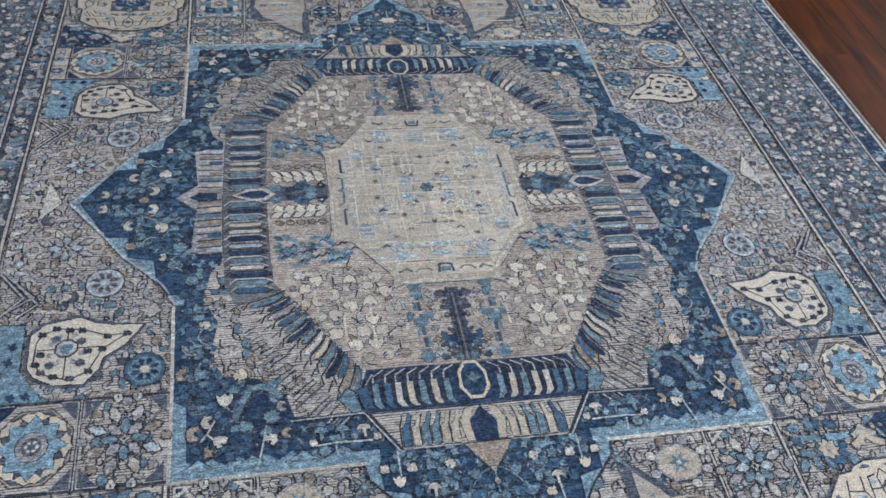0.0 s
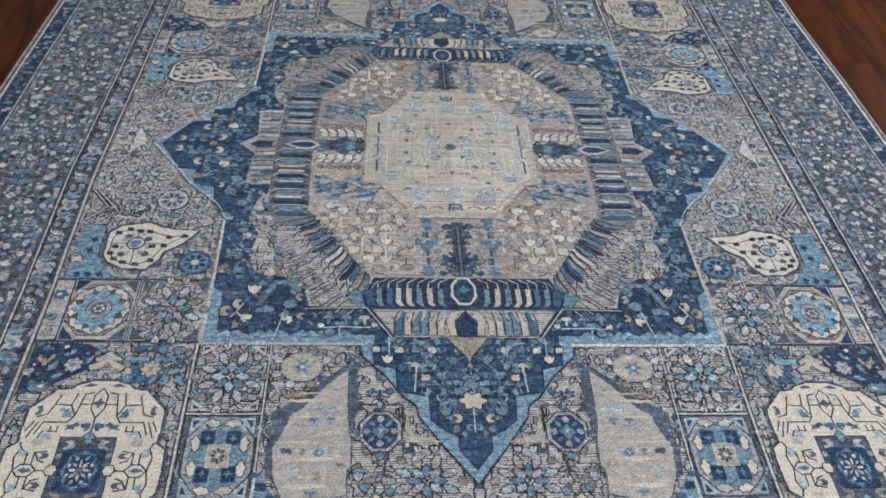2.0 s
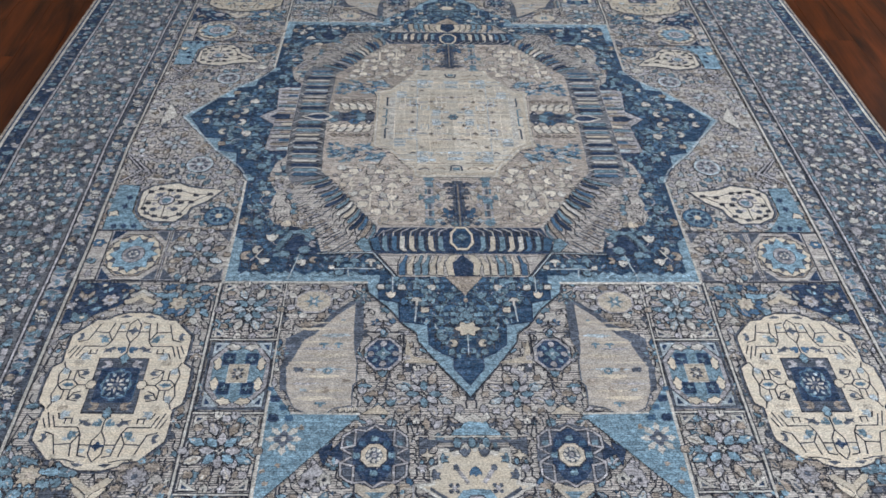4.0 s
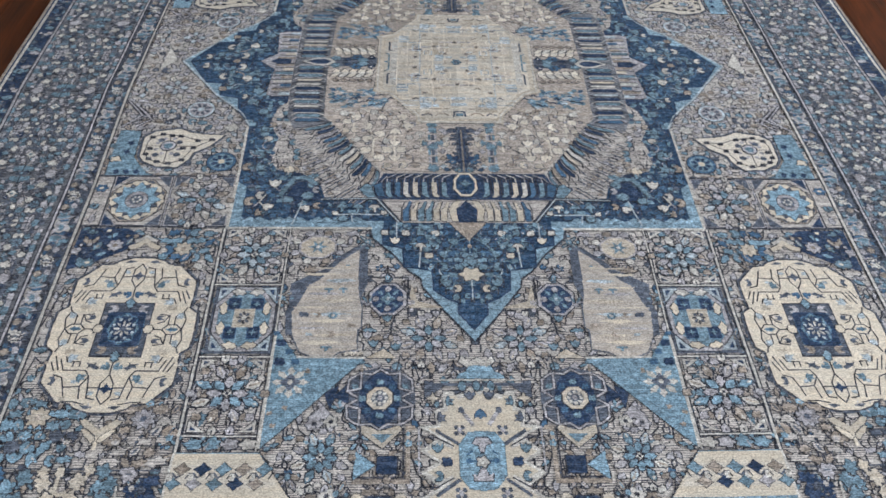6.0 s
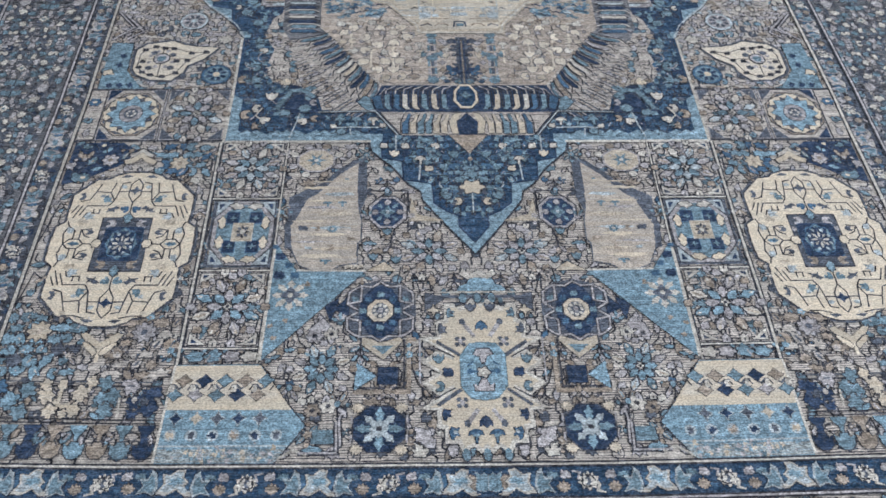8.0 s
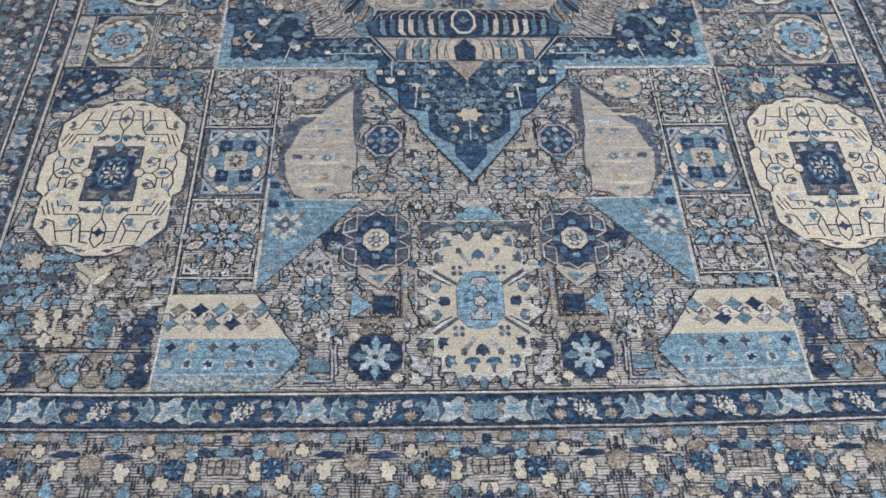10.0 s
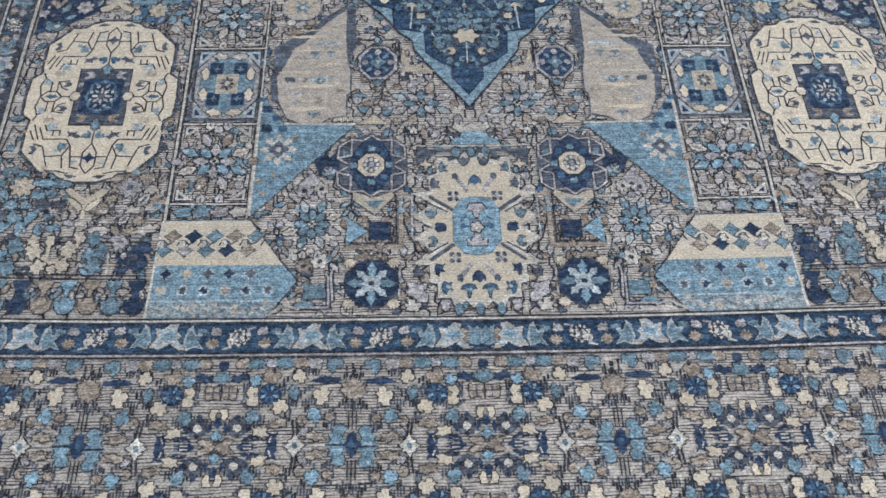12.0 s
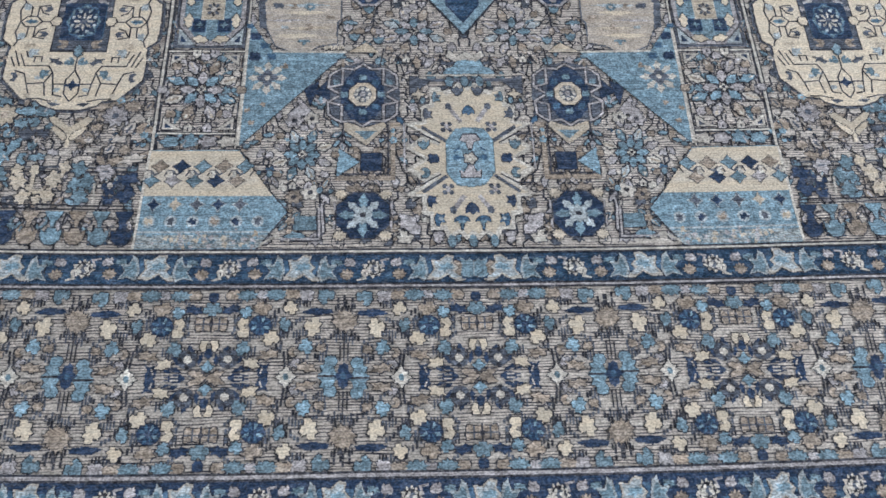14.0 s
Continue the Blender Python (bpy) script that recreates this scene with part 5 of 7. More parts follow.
for i in range(5):
    w.shape(leaf(0.268 + 0.026 * i, MID - 0.102, 0.020, 0.016, 180), TAUPE, 2, 0.003)
for pts in ([(0.189, -0.30), (0.190, -0.43)], [(0.190, -0.366), (0.172, -0.391)], [(0.190, -0.366), (0.212, -0.391)], [(0.267, -0.275), (0.250, -0.345), (0.252, -0.420)], [(0.252, -0.352), (0.230, -0.330)], [(0.310, -0.225), (0.305, -0.330)], [(0.116, -0.31), (0.116, -0.40)], [(0.15, -0.29), (0.17, -0.24)]):
    w.line(pts, 0.0058, MILK, 2)
for form, x, y, r, mat, flip, up in ((MITTEN, 0.169, -0.238, 0.0165, MILK, 1, 1), (MITTEN, 0.150, -0.282, 0.0165, MILK, -1, 1), (BUD, 0.189, -0.262, 0.0130, MILK, 1, 1), (TULIP, 0.189, -0.308, 0.0165, MILK, 1, -1), (TULIP, 0.189, -0.362, 0.0150, MILK, 1, 1), (BUD, 0.212, -0.392, 0.0160, MILK, 1, 1), (BUD, 0.172, -0.391, 0.0150, MILK, -1, 1),
                                     (TULIP, 0.190, -0.428, 0.0160, MILK, 1, 1), (MITTEN, 0.233, -0.320, 0.0165, MILK, 1, 1), (CRESCENT, 0.266, -0.284, 0.0160, MILK, 1, 1), (MITTEN, 0.268, -0.342, 0.0165, MILK, -1, 1), (BUD, 0.272, -0.394, 0.0165, MILK, 1, -1), (MITTEN, 0.233, -0.428, 0.0165, MILK, 1, 1), (BIRD, 0.212, -0.352, 0.0125, IVORY, 1, 1),
                                     (MITTEN, 0.302, -0.240, 0.0150, MILK, 1, 1), (BUD, 0.328, -0.262, 0.0140, MILK, -1, 1), (CRESCENT, 0.305, -0.300, 0.0150, MILK, -1, 1), (MITTEN, 0.300, -0.345, 0.0140, IVORY, 1, -1), (BUD, 0.338, -0.222, 0.0130, IVORY, 1, 1), (TULIP, 0.228, -0.240, 0.0140, MILK, 1, -1), (BUD, 0.250, -0.215, 0.0120, IVORY, 1, 1), (BUD, 0.330, -0.305, 0.0110, SAND, 1, 1),
                                     (CRESCENT, 0.166, -0.458, 0.0145, SAND, 1, 1), (MITTEN, 0.135, -0.458, 0.0125, TAUPE, 1, 1), (BUD, 0.210, -0.462, 0.0125, SAND, 1, 1), (MUSHROOM, 0.116, -0.320, 0.0150, IVORY, 1, 1), (MUSHROOM, 0.116, -0.352, 0.0130, SAND, 1, 1), (BUD, 0.148, -0.335, 0.0105, IVORY, 1, 1), (BUD, 0.150, -0.425, 0.0110, TAUPE, 1, 1),
                                     (TULIP, 0.045, -0.312, 0.0110, ASH, 1, 1), (MITTEN, 0.045, -0.342, 0.0110, IVORY, 1, 1), (TULIP, 0.047, -0.368, 0.0110, SAND, 1, 1), (BIRD, 0.104, -0.362, 0.0120, STEEL, 1, 1), (BIRD, 0.063, -0.360, 0.0110, STEEL, -1, 1), (BUD, 0.083, -0.300, 0.0120, STEEL, 1, 1)):
    w.drawn(form, x, y, r, mat, flip, up, 3, 0.0020, 1.0, DUSK)
for i in range(18):
    x, y = 0.185 + 0.024 * (i % 8) + 0.012 * (i // 8 % 2), -0.205 - 0.017 * (i // 8)
    if x < 0.36:
        w.line([(x - 0.011, y - 0.007), (x - 0.004, y + 0.003), (x + 0.004, y + 0.003), (x + 0.011, y - 0.007)], 0.0045, (SAND, IVORY, TAUPE)[i % 3], 2)
for i in range(22):
    x, y = 0.18 + 0.19 * ((i * 0.618) % 1.0), -0.115 - 0.07 * ((i * 0.414) % 1.0)
    w.line([(x - 0.008, y), (x, y + 0.006), (x + 0.009, y - 0.004)], 0.004, (NAVY, LINE, BLUE)[i % 3], 5)
w.part("medallion_disc", "taupe disc with white blossom trees and blue arms", medallion, "whole")

# cream heart of the medallion
OCT = [(0, MID), (0.247, MID), (0.250, -0.085), (0.258, -0.110), (0.206, -0.128), (0.168, -0.182), (0.129, -0.236), (0.127, -0.276), (0.106, -0.267), (0, -0.268)]
w = Weave(30)
w.shape(OCT, SAND, 0, 0.002, DUSK)
w.line([(0.241, MID), (0.243, -0.105), (0.200, -0.122), (0.122, -0.230), (0.118, -0.263), (0, -0.262)], 0.005, IVORY, 3)
w.fill([(0, MID), (0.226, MID), (0.224, -0.098), (0.190, -0.115), (0.118, -0.218), (0.112, -0.244), (0, -0.246)], HEART, 2)
w.fill(rect(0.186, -0.075, 0.206, MID), IVORY, 3).fill([(0.15, -0.10), (0.20, -0.085), (0.20, -0.10), (0.15, -0.14)], IVORY, 3).fill(rect(0, -0.152, 0.115, -0.138), PALE, 3.4).fill(rect(0.02, -0.09, 0.17, 0.0), SAND, 3).fill(rect(0.05, -0.215, 0.115, -0.155), SAND, 3)
rng = random.Random(48)
for i in range(34):
    x, y = rng.uniform(0, 0.19), rng.uniform(-0.225, MID)
    if y < -0.13 and x > 0.12:
        continue
    l = rng.uniform(0.015, 0.05)
    w.fill(rect(x, y, x + l, y + rng.uniform(0.003, 0.009)), rng.choice((PALE, ASH, CREAM, CREAM, HEART)), 4)
for i in range(16):
    x, y, a, b = rng.uniform(0.01, 0.17), rng.uniform(-0.19, MID - 0.02), rng.uniform(0.018, 0.04), rng.uniform(0.018, 0.04)
    if y < -0.12 and x > 0.09:
        x -= 0.07
    w.line([(x, y), (x + a, y), (x + a, y - b), (x, y - b)], 0.0038, rng.choice((CREAM, MILK, MILK, PALE, PALE)), 6, True)
for x in (0.035, 0.075, 0.115, 0.155, 0.185):
    w.line([(x, MID), (x, -0.08 - 0.10 * (x < 0.12))], 0.003, (CREAM, PALE, MILK)[int(x * 1000) % 3], 5)
for i in range(7):
    y = MID - 0.018 - 0.038 * i
    w.line([(0, y), (0.205 + min(0, (y + 0.1)) * 0.55, y)], 0.003, (MILK, CREAM, PALE)[i % 3], 5)
for x, y in ((0.07, -0.045), (0.13, 0.02), (0.0, -0.072), (0.10, -0.118), (0.035, 0.0)):
    w.fill(ragged(x, y, 0.0085, rng), TAUPE, 8).fill(leaf(x, y, 0.011, 0.005, 0), DUSK, 9)
w.line([(0.226, MID), (0.212, MID - 0.004), (0.212, MID - 0.045), (0.224, MID - 0.050)], 0.005, STEEL, 6).line([(0.213, -0.018), (0.213, -0.072)], 0.006, DUSK, 6).line([(0.213, -0.018), (0.205, -0.018)], 0.005, DUSK, 6)
for x0, y0, x1, y1, mat in ((0.085, -0.200, 0.115, -0.168, PALE), (0.0, -0.185, 0.026, -0.168, PALE), (0.060, -0.190, 0.080, -0.176, PALE), (0.150, -0.110, 0.185, -0.070, PALE), (0.115, 0.010, 0.140, 0.030, BISQUE), (0.075, 0.000, 0.100, 0.040, SAND), (0.040, 0.004, 0.066, 0.034, PALE), (0.150, -0.035, 0.172, 0.000, BISQUE), (0.040, -0.055, 0.062, -0.025, BISQUE), (0.228, -0.070, 0.238, 0.030, SAND)):
    w.fill(rect(x0, y0, x1, y1), mat, 4.4)
for x, y in ((0.062, -0.098), (0.128, -0.150), (0.092, -0.226), (0.052, -0.010), (0.120, -0.030)):
    w.line([(x - 0.009, y), (x, y + 0.006), (x + 0.010, y - 0.002)], 0.0040, (TAUPE, DUSK)[x > 0.1], 8)
w.line([(0.030, -0.200), (0.090, -0.200)], 0.004, TAUPE, 7).line([(0, -0.212), (0.014, -0.214), (0.018, -0.238)], 0.006, DUSK, 7).fill(rect(0, -0.236, 0.010, -0.222), STEEL, 7)
w.line([(0.032, -0.232), (0.045, -0.222), (0.062, -0.224), (0.072, -0.234)], 0.005, TAUPE, 7).line([(0.080, -0.232), (0.092, -0.224), (0.112, -0.232)], 0.005, DUSK, 7).line([(0.02, -0.205), (0.11, -0.205)], 0.003, MILK, 7)
w.part("medallion_heart", "pale cream octagon with faint geometric lines", medallion, "whole")
w = Weave(40)
w.flower(0, MID, 0.014, STEEL, IVORY, 6, 0).fill(star(0, MID, 0.010, 0.004, 6), DUSK, 3).line([(-0.030, MID + 0.010), (-0.036, MID + 0.010), (-0.036, MID - 0.010), (-0.030, MID - 0.010)], 0.004, TAUPE, 0).line([(0.030, MID + 0.010), (0.036, MID + 0.010), (0.036, MID - 0.010), (0.030, MID - 0.010)], 0.004, TAUPE, 0)
w.build("centre_flower", medallion, "small blue flower at the rug's centre", (0,), (1,))

# --- side field: teardrops, patches, rosettes ---
w = Weave(10)
TEAR = [(0.894, -0.421), (0.897, -0.339), (0.871, -0.313), (0.804, -0.299), (0.772, -0.316), (0.736, -0.324), (0.674, -0.328), (0.71, -0.378), (0.751, -0.407), (0.758, -0.435), (0.785, -0.47), (0.841, -0.467), (0.881, -0.444)]
w.fill(grown(TEAR, 0.009), DUSK, 0).shape(TEAR, MILK, 1, 0.003)
TEAR_C = (0.824, -0.379)
for dot in [(0.874, -0.340), (0.848, -0.326), (0.821, -0.332), (0.796, -0.334), (0.873, -0.391), (0.782, -0.389), (0.867, -0.436), (0.843, -0.448), (0.778, -0.440), (0.812, -0.455), (0.754, -0.386), (0.745, -0.354), (0.706, -0.349), (0.880, -0.415)]:
    w.drawn(BUD, *dot, 0.0085, LINE, 1, 1, 5, 0, 1.1)
for dot in [(0.847, -0.354), (0.796, -0.362), (0.853, -0.419), (0.795, -0.418)]:
    w.drawn(PALMETTE, *dot, 0.0105, DUSK, 1, 1, 6, 0)
w.line([(0.874, -0.340), (0.848, -0.326), (0.796, -0.331), (0.745, -0.352), (0.706, -0.349)], 0.0028, LINE, 4).line([(0.706, -0.349), (0.754, -0.386), (0.778, -0.440), (0.812, -0.458), (0.843, -0.450), (0.867, -0.437), (0.884, -0.41), (0.884, -0.36), (0.874, -0.340)], 0.0028, LINE, 4)
w.line([(0.824, -0.33), (0.824, -0.455)], 0.0028, LINE, 3).line([(0.75, -0.379), (0.88, -0.379)], 0.0028, LINE, 3)
for i in range(8):
    a = radians(45 * i + 22)
    w.fill(ngon(TEAR_C[0] + 0.034 * math.cos(a), TEAR_C[1] + 0.036 * math.sin(a), 0.007, 0.007, 6), ASH, 4)
tears = w.part("teardrop", "cream teardrop medallion with dark floral filling")
Weave(18).shape(octagon(*TEAR_C, 0.019, 0.019), ASH, 0, 0.004).fill(octagon(*TEAR_C, 0.012, 0.012), STEEL, 2).part("heart", "steel blue octagon", tears)

w = Weave(8)
PATCH = [(0.971, -0.307), (0.912, -0.31), (0.909, -0.429), (0.857, -0.505), (0.972, -0.51)]
w.shape(PATCH, SKY, 0, 0.003)
for x, y in [(0.929, -0.365), (0.933, -0.405), (0.957, -0.437), (0.944, -0.491), (0.917, -0.491), (0.89, -0.49)]:
    w.maple(x, y, 0.010, NAVY, 1, 1, 3, 0.0)
w.shape(ragged(0.957, -0.437, 0.013, rng), CREAM, 5)
w.part("corner_patch", "light blue triangular patch with dark sprigs")

w = Weave(10)
w.bloom(0.668, -0.445, 0.040, STEEL, NAVY, CREAM, 8, 0, BLUE)
w.part("rosette", "round blue rosette")
w = Weave(10)
w.bloom(0.760, -0.205, 0.040, ASH, DUSK, PALE, 8, 0, PALE)
w.part("rosette", "faded grey-blue octagonal rosette")

# pale triangle beside each lobe tip, wheel flowers and lattice towards the guard
w = Weave(10)
w.shape([(0.918, 0.130), (0.880, 0.055), (0.925, 0.0)], IVORY, 0, 0.003)
for s in (1, -1):
    w.build("pale_triangle", rug, "pale ivory triangle pointing along the rug", (0,), (s,))
w = Weave(9)
w.fill(ngon(0.853, -0.095, 0.085, 0.085, 10), GREY, 0).wheel(0.853, -0.095, 0.066, 1, 1.0, (PALE, ASH), (ASH, IVORY, TAUPE, ASH))
w.part("wheel_flower", "faded grey wheel of sixteen leaves")
for pts in (((0.977, -0.165), (0.925, -0.235), (0.977, -0.295)), ((0.945, -0.19), (0.895, -0.255), (0.935, -0.29)), ((0.96, -0.275), (0.905, -0.235), (0.94, -0.20))):
    Weave(9).line(list(pts), 0.011, LINE, 0).line(list(pts), 0.0045, ASH, 2).part("lattice_line", "angled ivory lattice line")
for i in range(6):
    Weave(9).shape([(0.978, 0.03 - 0.03 * i), (0.952, 0.02 - 0.03 * i), (0.978, 0.008 - 0.03 * i)], (IVORY, ASH)[i % 2], 0, 0.002).part("tooth", "small ivory tooth beside the guard stripe")
Weave(9).shape(ragged(0.66, -0.290, 0.020, random.Random(2)), IVORY, 0).part("side_blossom", "ivory blossom at the medallion's shoulder")

# panel row with the eight-petalled octagon
w = Weave(9)
w.fill(rect(0.618, -0.702, 0.982, -0.508), GREY, 0).line([(0.982, -0.508), (0.618, -0.508)], 0.006, LINE, 1).line([(0.982, -0.704), (0.618, -0.704)], 0.006, LINE, 1)
w.line([(0.783, -0.508), (0.783, -0.704)], 0.008, LINE, 1).line([(0.783, -0.508), (0.783, -0.704)], 0.003, ASH, 2).line([(0.94, -0.508), (0.94, -0.704)], 0.004, LINE, 1)
w.sprinkle(rect(0.945, -0.695, 0.982, -0.515), 0.03, 64, COOL, 0.012, 1, 0.5)
w.blossoms(rect(0.625, -0.700, 0.778, -0.512), 0.031, 63, [GREY, TAUPE, ASH, GREY, STEEL], 0.0095, 1, 0.9).wheel(0.698, -0.605, 0.076, 6, 1.1, (STEEL, ASH), (PALE, IVORY, ASH, TAUPE))
for x, y in ((0.80, -0.525), (0.925, -0.525), (0.80, -0.688), (0.925, -0.688), (0.632, -0.525), (0.765, -0.525), (0.632, -0.688), (0.765, -0.688)):
    s, t = (1 if x in (0.80, 0.632) else -1), (-1 if y > -0.6 else 1)
    w.shape([(x - 0.01 * s, y - 0.012 * t), (x + 0.025 * s, y - 0.012 * t), (x - 0.01 * s, y + 0.03 * t)], (NAVY, DUSK)[x < 0.85], 3, 0.0035, ASH)
oc = (0.864, -0.606)
w.shape(octagon(*oc, 0.070, 0.080), TAUPE, 4)
w.fill(octagon(*oc, 0.066, 0.076), DUSK, 6)
for i in range(8):
    a = 45 * i
    w.shape(leaf(oc[0] + 0.060 * math.cos(radians(a)), oc[1] + 0.066 * math.sin(radians(a)), 0.052, 0.026, a + 90), CREAM, 7, 0.003)
w.shape(star(*oc, 0.063, 0.044, 8, 0, 1.12), SKY, 9, 0.002)
w.shape(ngon(*oc, 0.029, 0.032, 12), ASH, 11, 0.002).fill(ngon(*oc, 0.0185, 0.0205, 10), DUSK, 13)
for i in range(6):
    w.fill(ngon(oc[0] + 0.010 * math.cos(i * 1.047), oc[1] + 0.010 * math.sin(i * 1.047), 0.004, 0.004, 6), IVORY, 14)
w.part("flower_panel", "panel with light blue octagon flower and cream petals")

# row above the cartouche: navy ground and chevrons
w = Weave(8)
w.fill([(0.86, -0.712), (0.98, -0.712), (0.98, -0.86), (0.93, -0.84), (0.85, -0.79), (0.82, -0.74)], NAVY, 0)
w.sprinkle([(0.86, -0.712), (0.98, -0.712), (0.98, -0.86), (0.93, -0.84)], 0.04, 66, [STEEL, TAUPE, ASH, NAVY], 0.013, 1, 0.4)
w.blossoms(rect(0.63, -0.83, 0.77, -0.715), 0.031, 67, [STEEL, STEEL, SKY, STEEL, BLUE], 0.0125, 1, 0.9)
w.flower(0.71, -0.785, 0.020, SAND, TAUPE, 8, 4).flower(0.88, -0.775, 0.018, ASH, TAUPE, 7, 4)
CHEV = [(0.0, 0.024), (0.018, 0.006), (0.040, -0.006), (0.034, -0.018), (0.012, -0.010), (0.0, 0.006)]
for i, (cy, k) in enumerate(((-0.752, 0.75), (-0.772, 1.0))):
    w.shape(mirrored([(x * k, y * k) for x, y in CHEV]) and [(0.806 + x * k, cy + y * k) for x, y in mirrored(CHEV)], (IVORY, CREAM)[i], 5, 0.003)
w.part("chevron_panel", "navy and blue floral panel with cream chevrons")

# cartouche
w = Weave(10)
CX, CY = 0.797, -1.045
half = [(0.0, 0.226), (0.027, 0.224), (0.055, 0.214), (0.065, 0.203), (0.094, 0.200), (0.112, 0.180), (0.139, 0.150), (0.140, 0.100), (0.137, 0.066), (0.156, 0.050), (0.159, 0.0)]
quarter = half
outline = [(CX + x, CY + y) for x, y in quarter] + [(CX + x, CY - y) for x, y in reversed(quarter[:-1])] + [(CX - x, CY - y) for x, y in quarter[1:]] + [(CX - x, CY + y) for x, y in reversed(quarter[1:-1])]
w.fill([(CX + (x - CX) * 1.05, CY + (y - CY) * 1.03) for x, y in outline], DUSK, 0)
w.shape(outline, CREAM, 1, 0.004)
for sx in (1, -1):
    for sy in (1, -1):
        def at(x, y):
            return CX + x * sx, CY + y * sy
        for pts in ([(0, 0.096), (0, 0.128)], [(0, 0.128), (0.014, 0.152), (0.014, 0.186), (0, 0.206)], [(0.014, 0.163), (0.038, 0.163), (0.034, 0.190), (0.016, 0.194)], [(0.038, 0.163), (0.043, 0.134), (0.053, 0.117), (0.102, 0.117), (0.114, 0.086)],
                    [(0.043, 0.134), (0.056, 0.160), (0.050, 0.193)], [(0.056, 0.160), (0.090, 0.163), (0.099, 0.137), (0.120, 0.130)], [(0.090, 0.163), (0.082, 0.190)], [(0.112, 0.118), (0.127, 0.078)], [(0.121, 0.120), (0.133, 0.094)],
                    [(0.070, 0.108), (0.070, 0.094), (0.098, 0.094), (0.104, 0.078)], [(0.084, 0.108), (0.084, 0.094)], [(0.062, 0.0), (0.086, 0.0)], [(0.086, 0.0), (0.098, 0.014), (0.118, 0.014), (0.130, 0.0)],
                    [(0.098, 0.014), (0.098, 0.042), (0.074, 0.046)], [(0.112, 0.015), (0.112, 0.040)], [(0.074, 0.018), (0.088, 0.024), (0.096, 0.040)], [(0.112, 0.040), (0.128, 0.052), (0.134, 0.068)], [(0.130, 0.0), (0.136, 0.030), (0.128, 0.052)]):
            w.line([at(*p) for p in pts], 0.0032, LINE, 3)
        for form, x, y, r, mat, wide in ((BIRD, 0.056, 0.138, 0.0115, STEEL, 1.2), (BIRD, 0.086, 0.084, 0.0115, PALE, 1.3), (MITTEN, 0.013, 0.106, 0.0110, STEEL if sy < 0 else BLUE, 1.0), (CRESCENT, 0.118, 0.146, 0.0125, DUSK, 0.8),
                                         (BUD, 0.100, 0.066, 0.0095, SAND, 1.3), (BUD, 0.122, 0.040, 0.0105, PALE, 0.8), (BUD, 0.084, 0.192, 0.0065, SAND, 1.0), (BUD, 0.028, 0.178, 0.0060, PALE, 1.2), (BUD, 0.070, 0.148, 0.0055, PALE, 1.3), (CRESCENT, 0.078, 0.034, 0.0080, DUSK, 1.6)):
            w.drawn(form, *at(x, y), r, mat, sx, sy, 4, 0, wide)
        w.fill([at(*p) for p in ((0.024, 0.110), (0.034, 0.117), (0.044, 0.108), (0.056, 0.113), (0.050, 0.104), (0.058, 0.096), (0.042, 0.100), (0.034, 0.094), (0.036, 0.104))], DUSK, 5)
        w.fill([at(*p) for p in ((0.014, 0.213), (0.030, 0.219), (0.044, 0.209), (0.028, 0.209))], DUSK, 4)
    w.fill(leaf(CX + 0.108 * sx, CY, 0.030, 0.014, 0), STEEL, 4).fill(leaf(CX + 0.108 * sx, CY, 0.020, 0.005, 0), BLUE, 5)
for s in (1, -1):
    w.fill(star(CX, CY + 0.166 * s, 0.017, 0.008, 4, 0, 0.85), (DUSK, NAVY)[s < 0], 5)
w.line([(CX - 0.035, CY - 0.206), (CX - 0.06, CY - 0.2), (CX - 0.085, CY - 0.199)], 0.003, LINE, 4).line([(CX + 0.035, CY - 0.206), (CX + 0.06, CY - 0.2), (CX + 0.085, CY - 0.199)], 0.003, LINE, 4)
cartouches = w.part("cartouche", "cream cartouche with dark lattice and blue centre")
w = Weave(10)
w.shape(rect(CX - 0.055, CY - 0.077, CX + 0.055, CY + 0.077), DUSK, 4, 0.004)
for s in (1, -1):
    for t in (1, -1):
        w.drawn(CRESCENT, CX + 0.034 * s, CY + 0.060 * t, 0.0125, (TAUPE, ASH)[t > 0], s, t, 6, 0, 1.2).drawn(BUD, CX + 0.048 * s, CY + 0.034 * t, 0.0075, (DUSK, ASH)[t > 0], s, t, 6, 0)
for s in (1, -1):
    w.shape(leaf(CX, CY + 0.078 * s, 0.032, 0.022, 90), STEEL, 8, 0.003).shape(ngon(CX + 0.056 * s, CY, 0.011, 0.013, 6), CREAM, 8, 0.003)
w.shape([(CX + x * 0.043, CY + y * 0.050) for x, y in ((-1, -0.85), (-0.85, -1), (0.85, -1), (1, -0.85), (1, 0.85), (0.85, 1), (-0.85, 1), (-1, 0.85))], NAVY, 9, 0.002, BLUE)
w.fill(lobed(CX, CY, 0.034, 0.046, 8, 0.08), BLUE, 11).fill(lobed(CX, CY, 0.031, 0.042, 8, 0.1), NAVY, 11.5).line(lobed(CX, CY, 0.029, 0.038, 8, 0.12), 0.005, STEEL, 12, True)
for i in range(8):
    a = 45 * i
    w.fill(leaf(CX + 0.014 * math.cos(radians(a)), CY + 0.016 * math.sin(radians(a)), 0.017, 0.0075, a), IVORY, 13).fill(ngon(CX + 0.024 * math.cos(radians(a + 22.5)), CY + 0.029 * math.sin(radians(a + 22.5)), 0.0042, 0.0042, 6), PALE, 13)
w.fill(ngon(CX, CY, 0.005, 0.006, 8), DUSK, 14)
w.part("centre_square", "dark square with navy octagon and sand flower", cartouches)

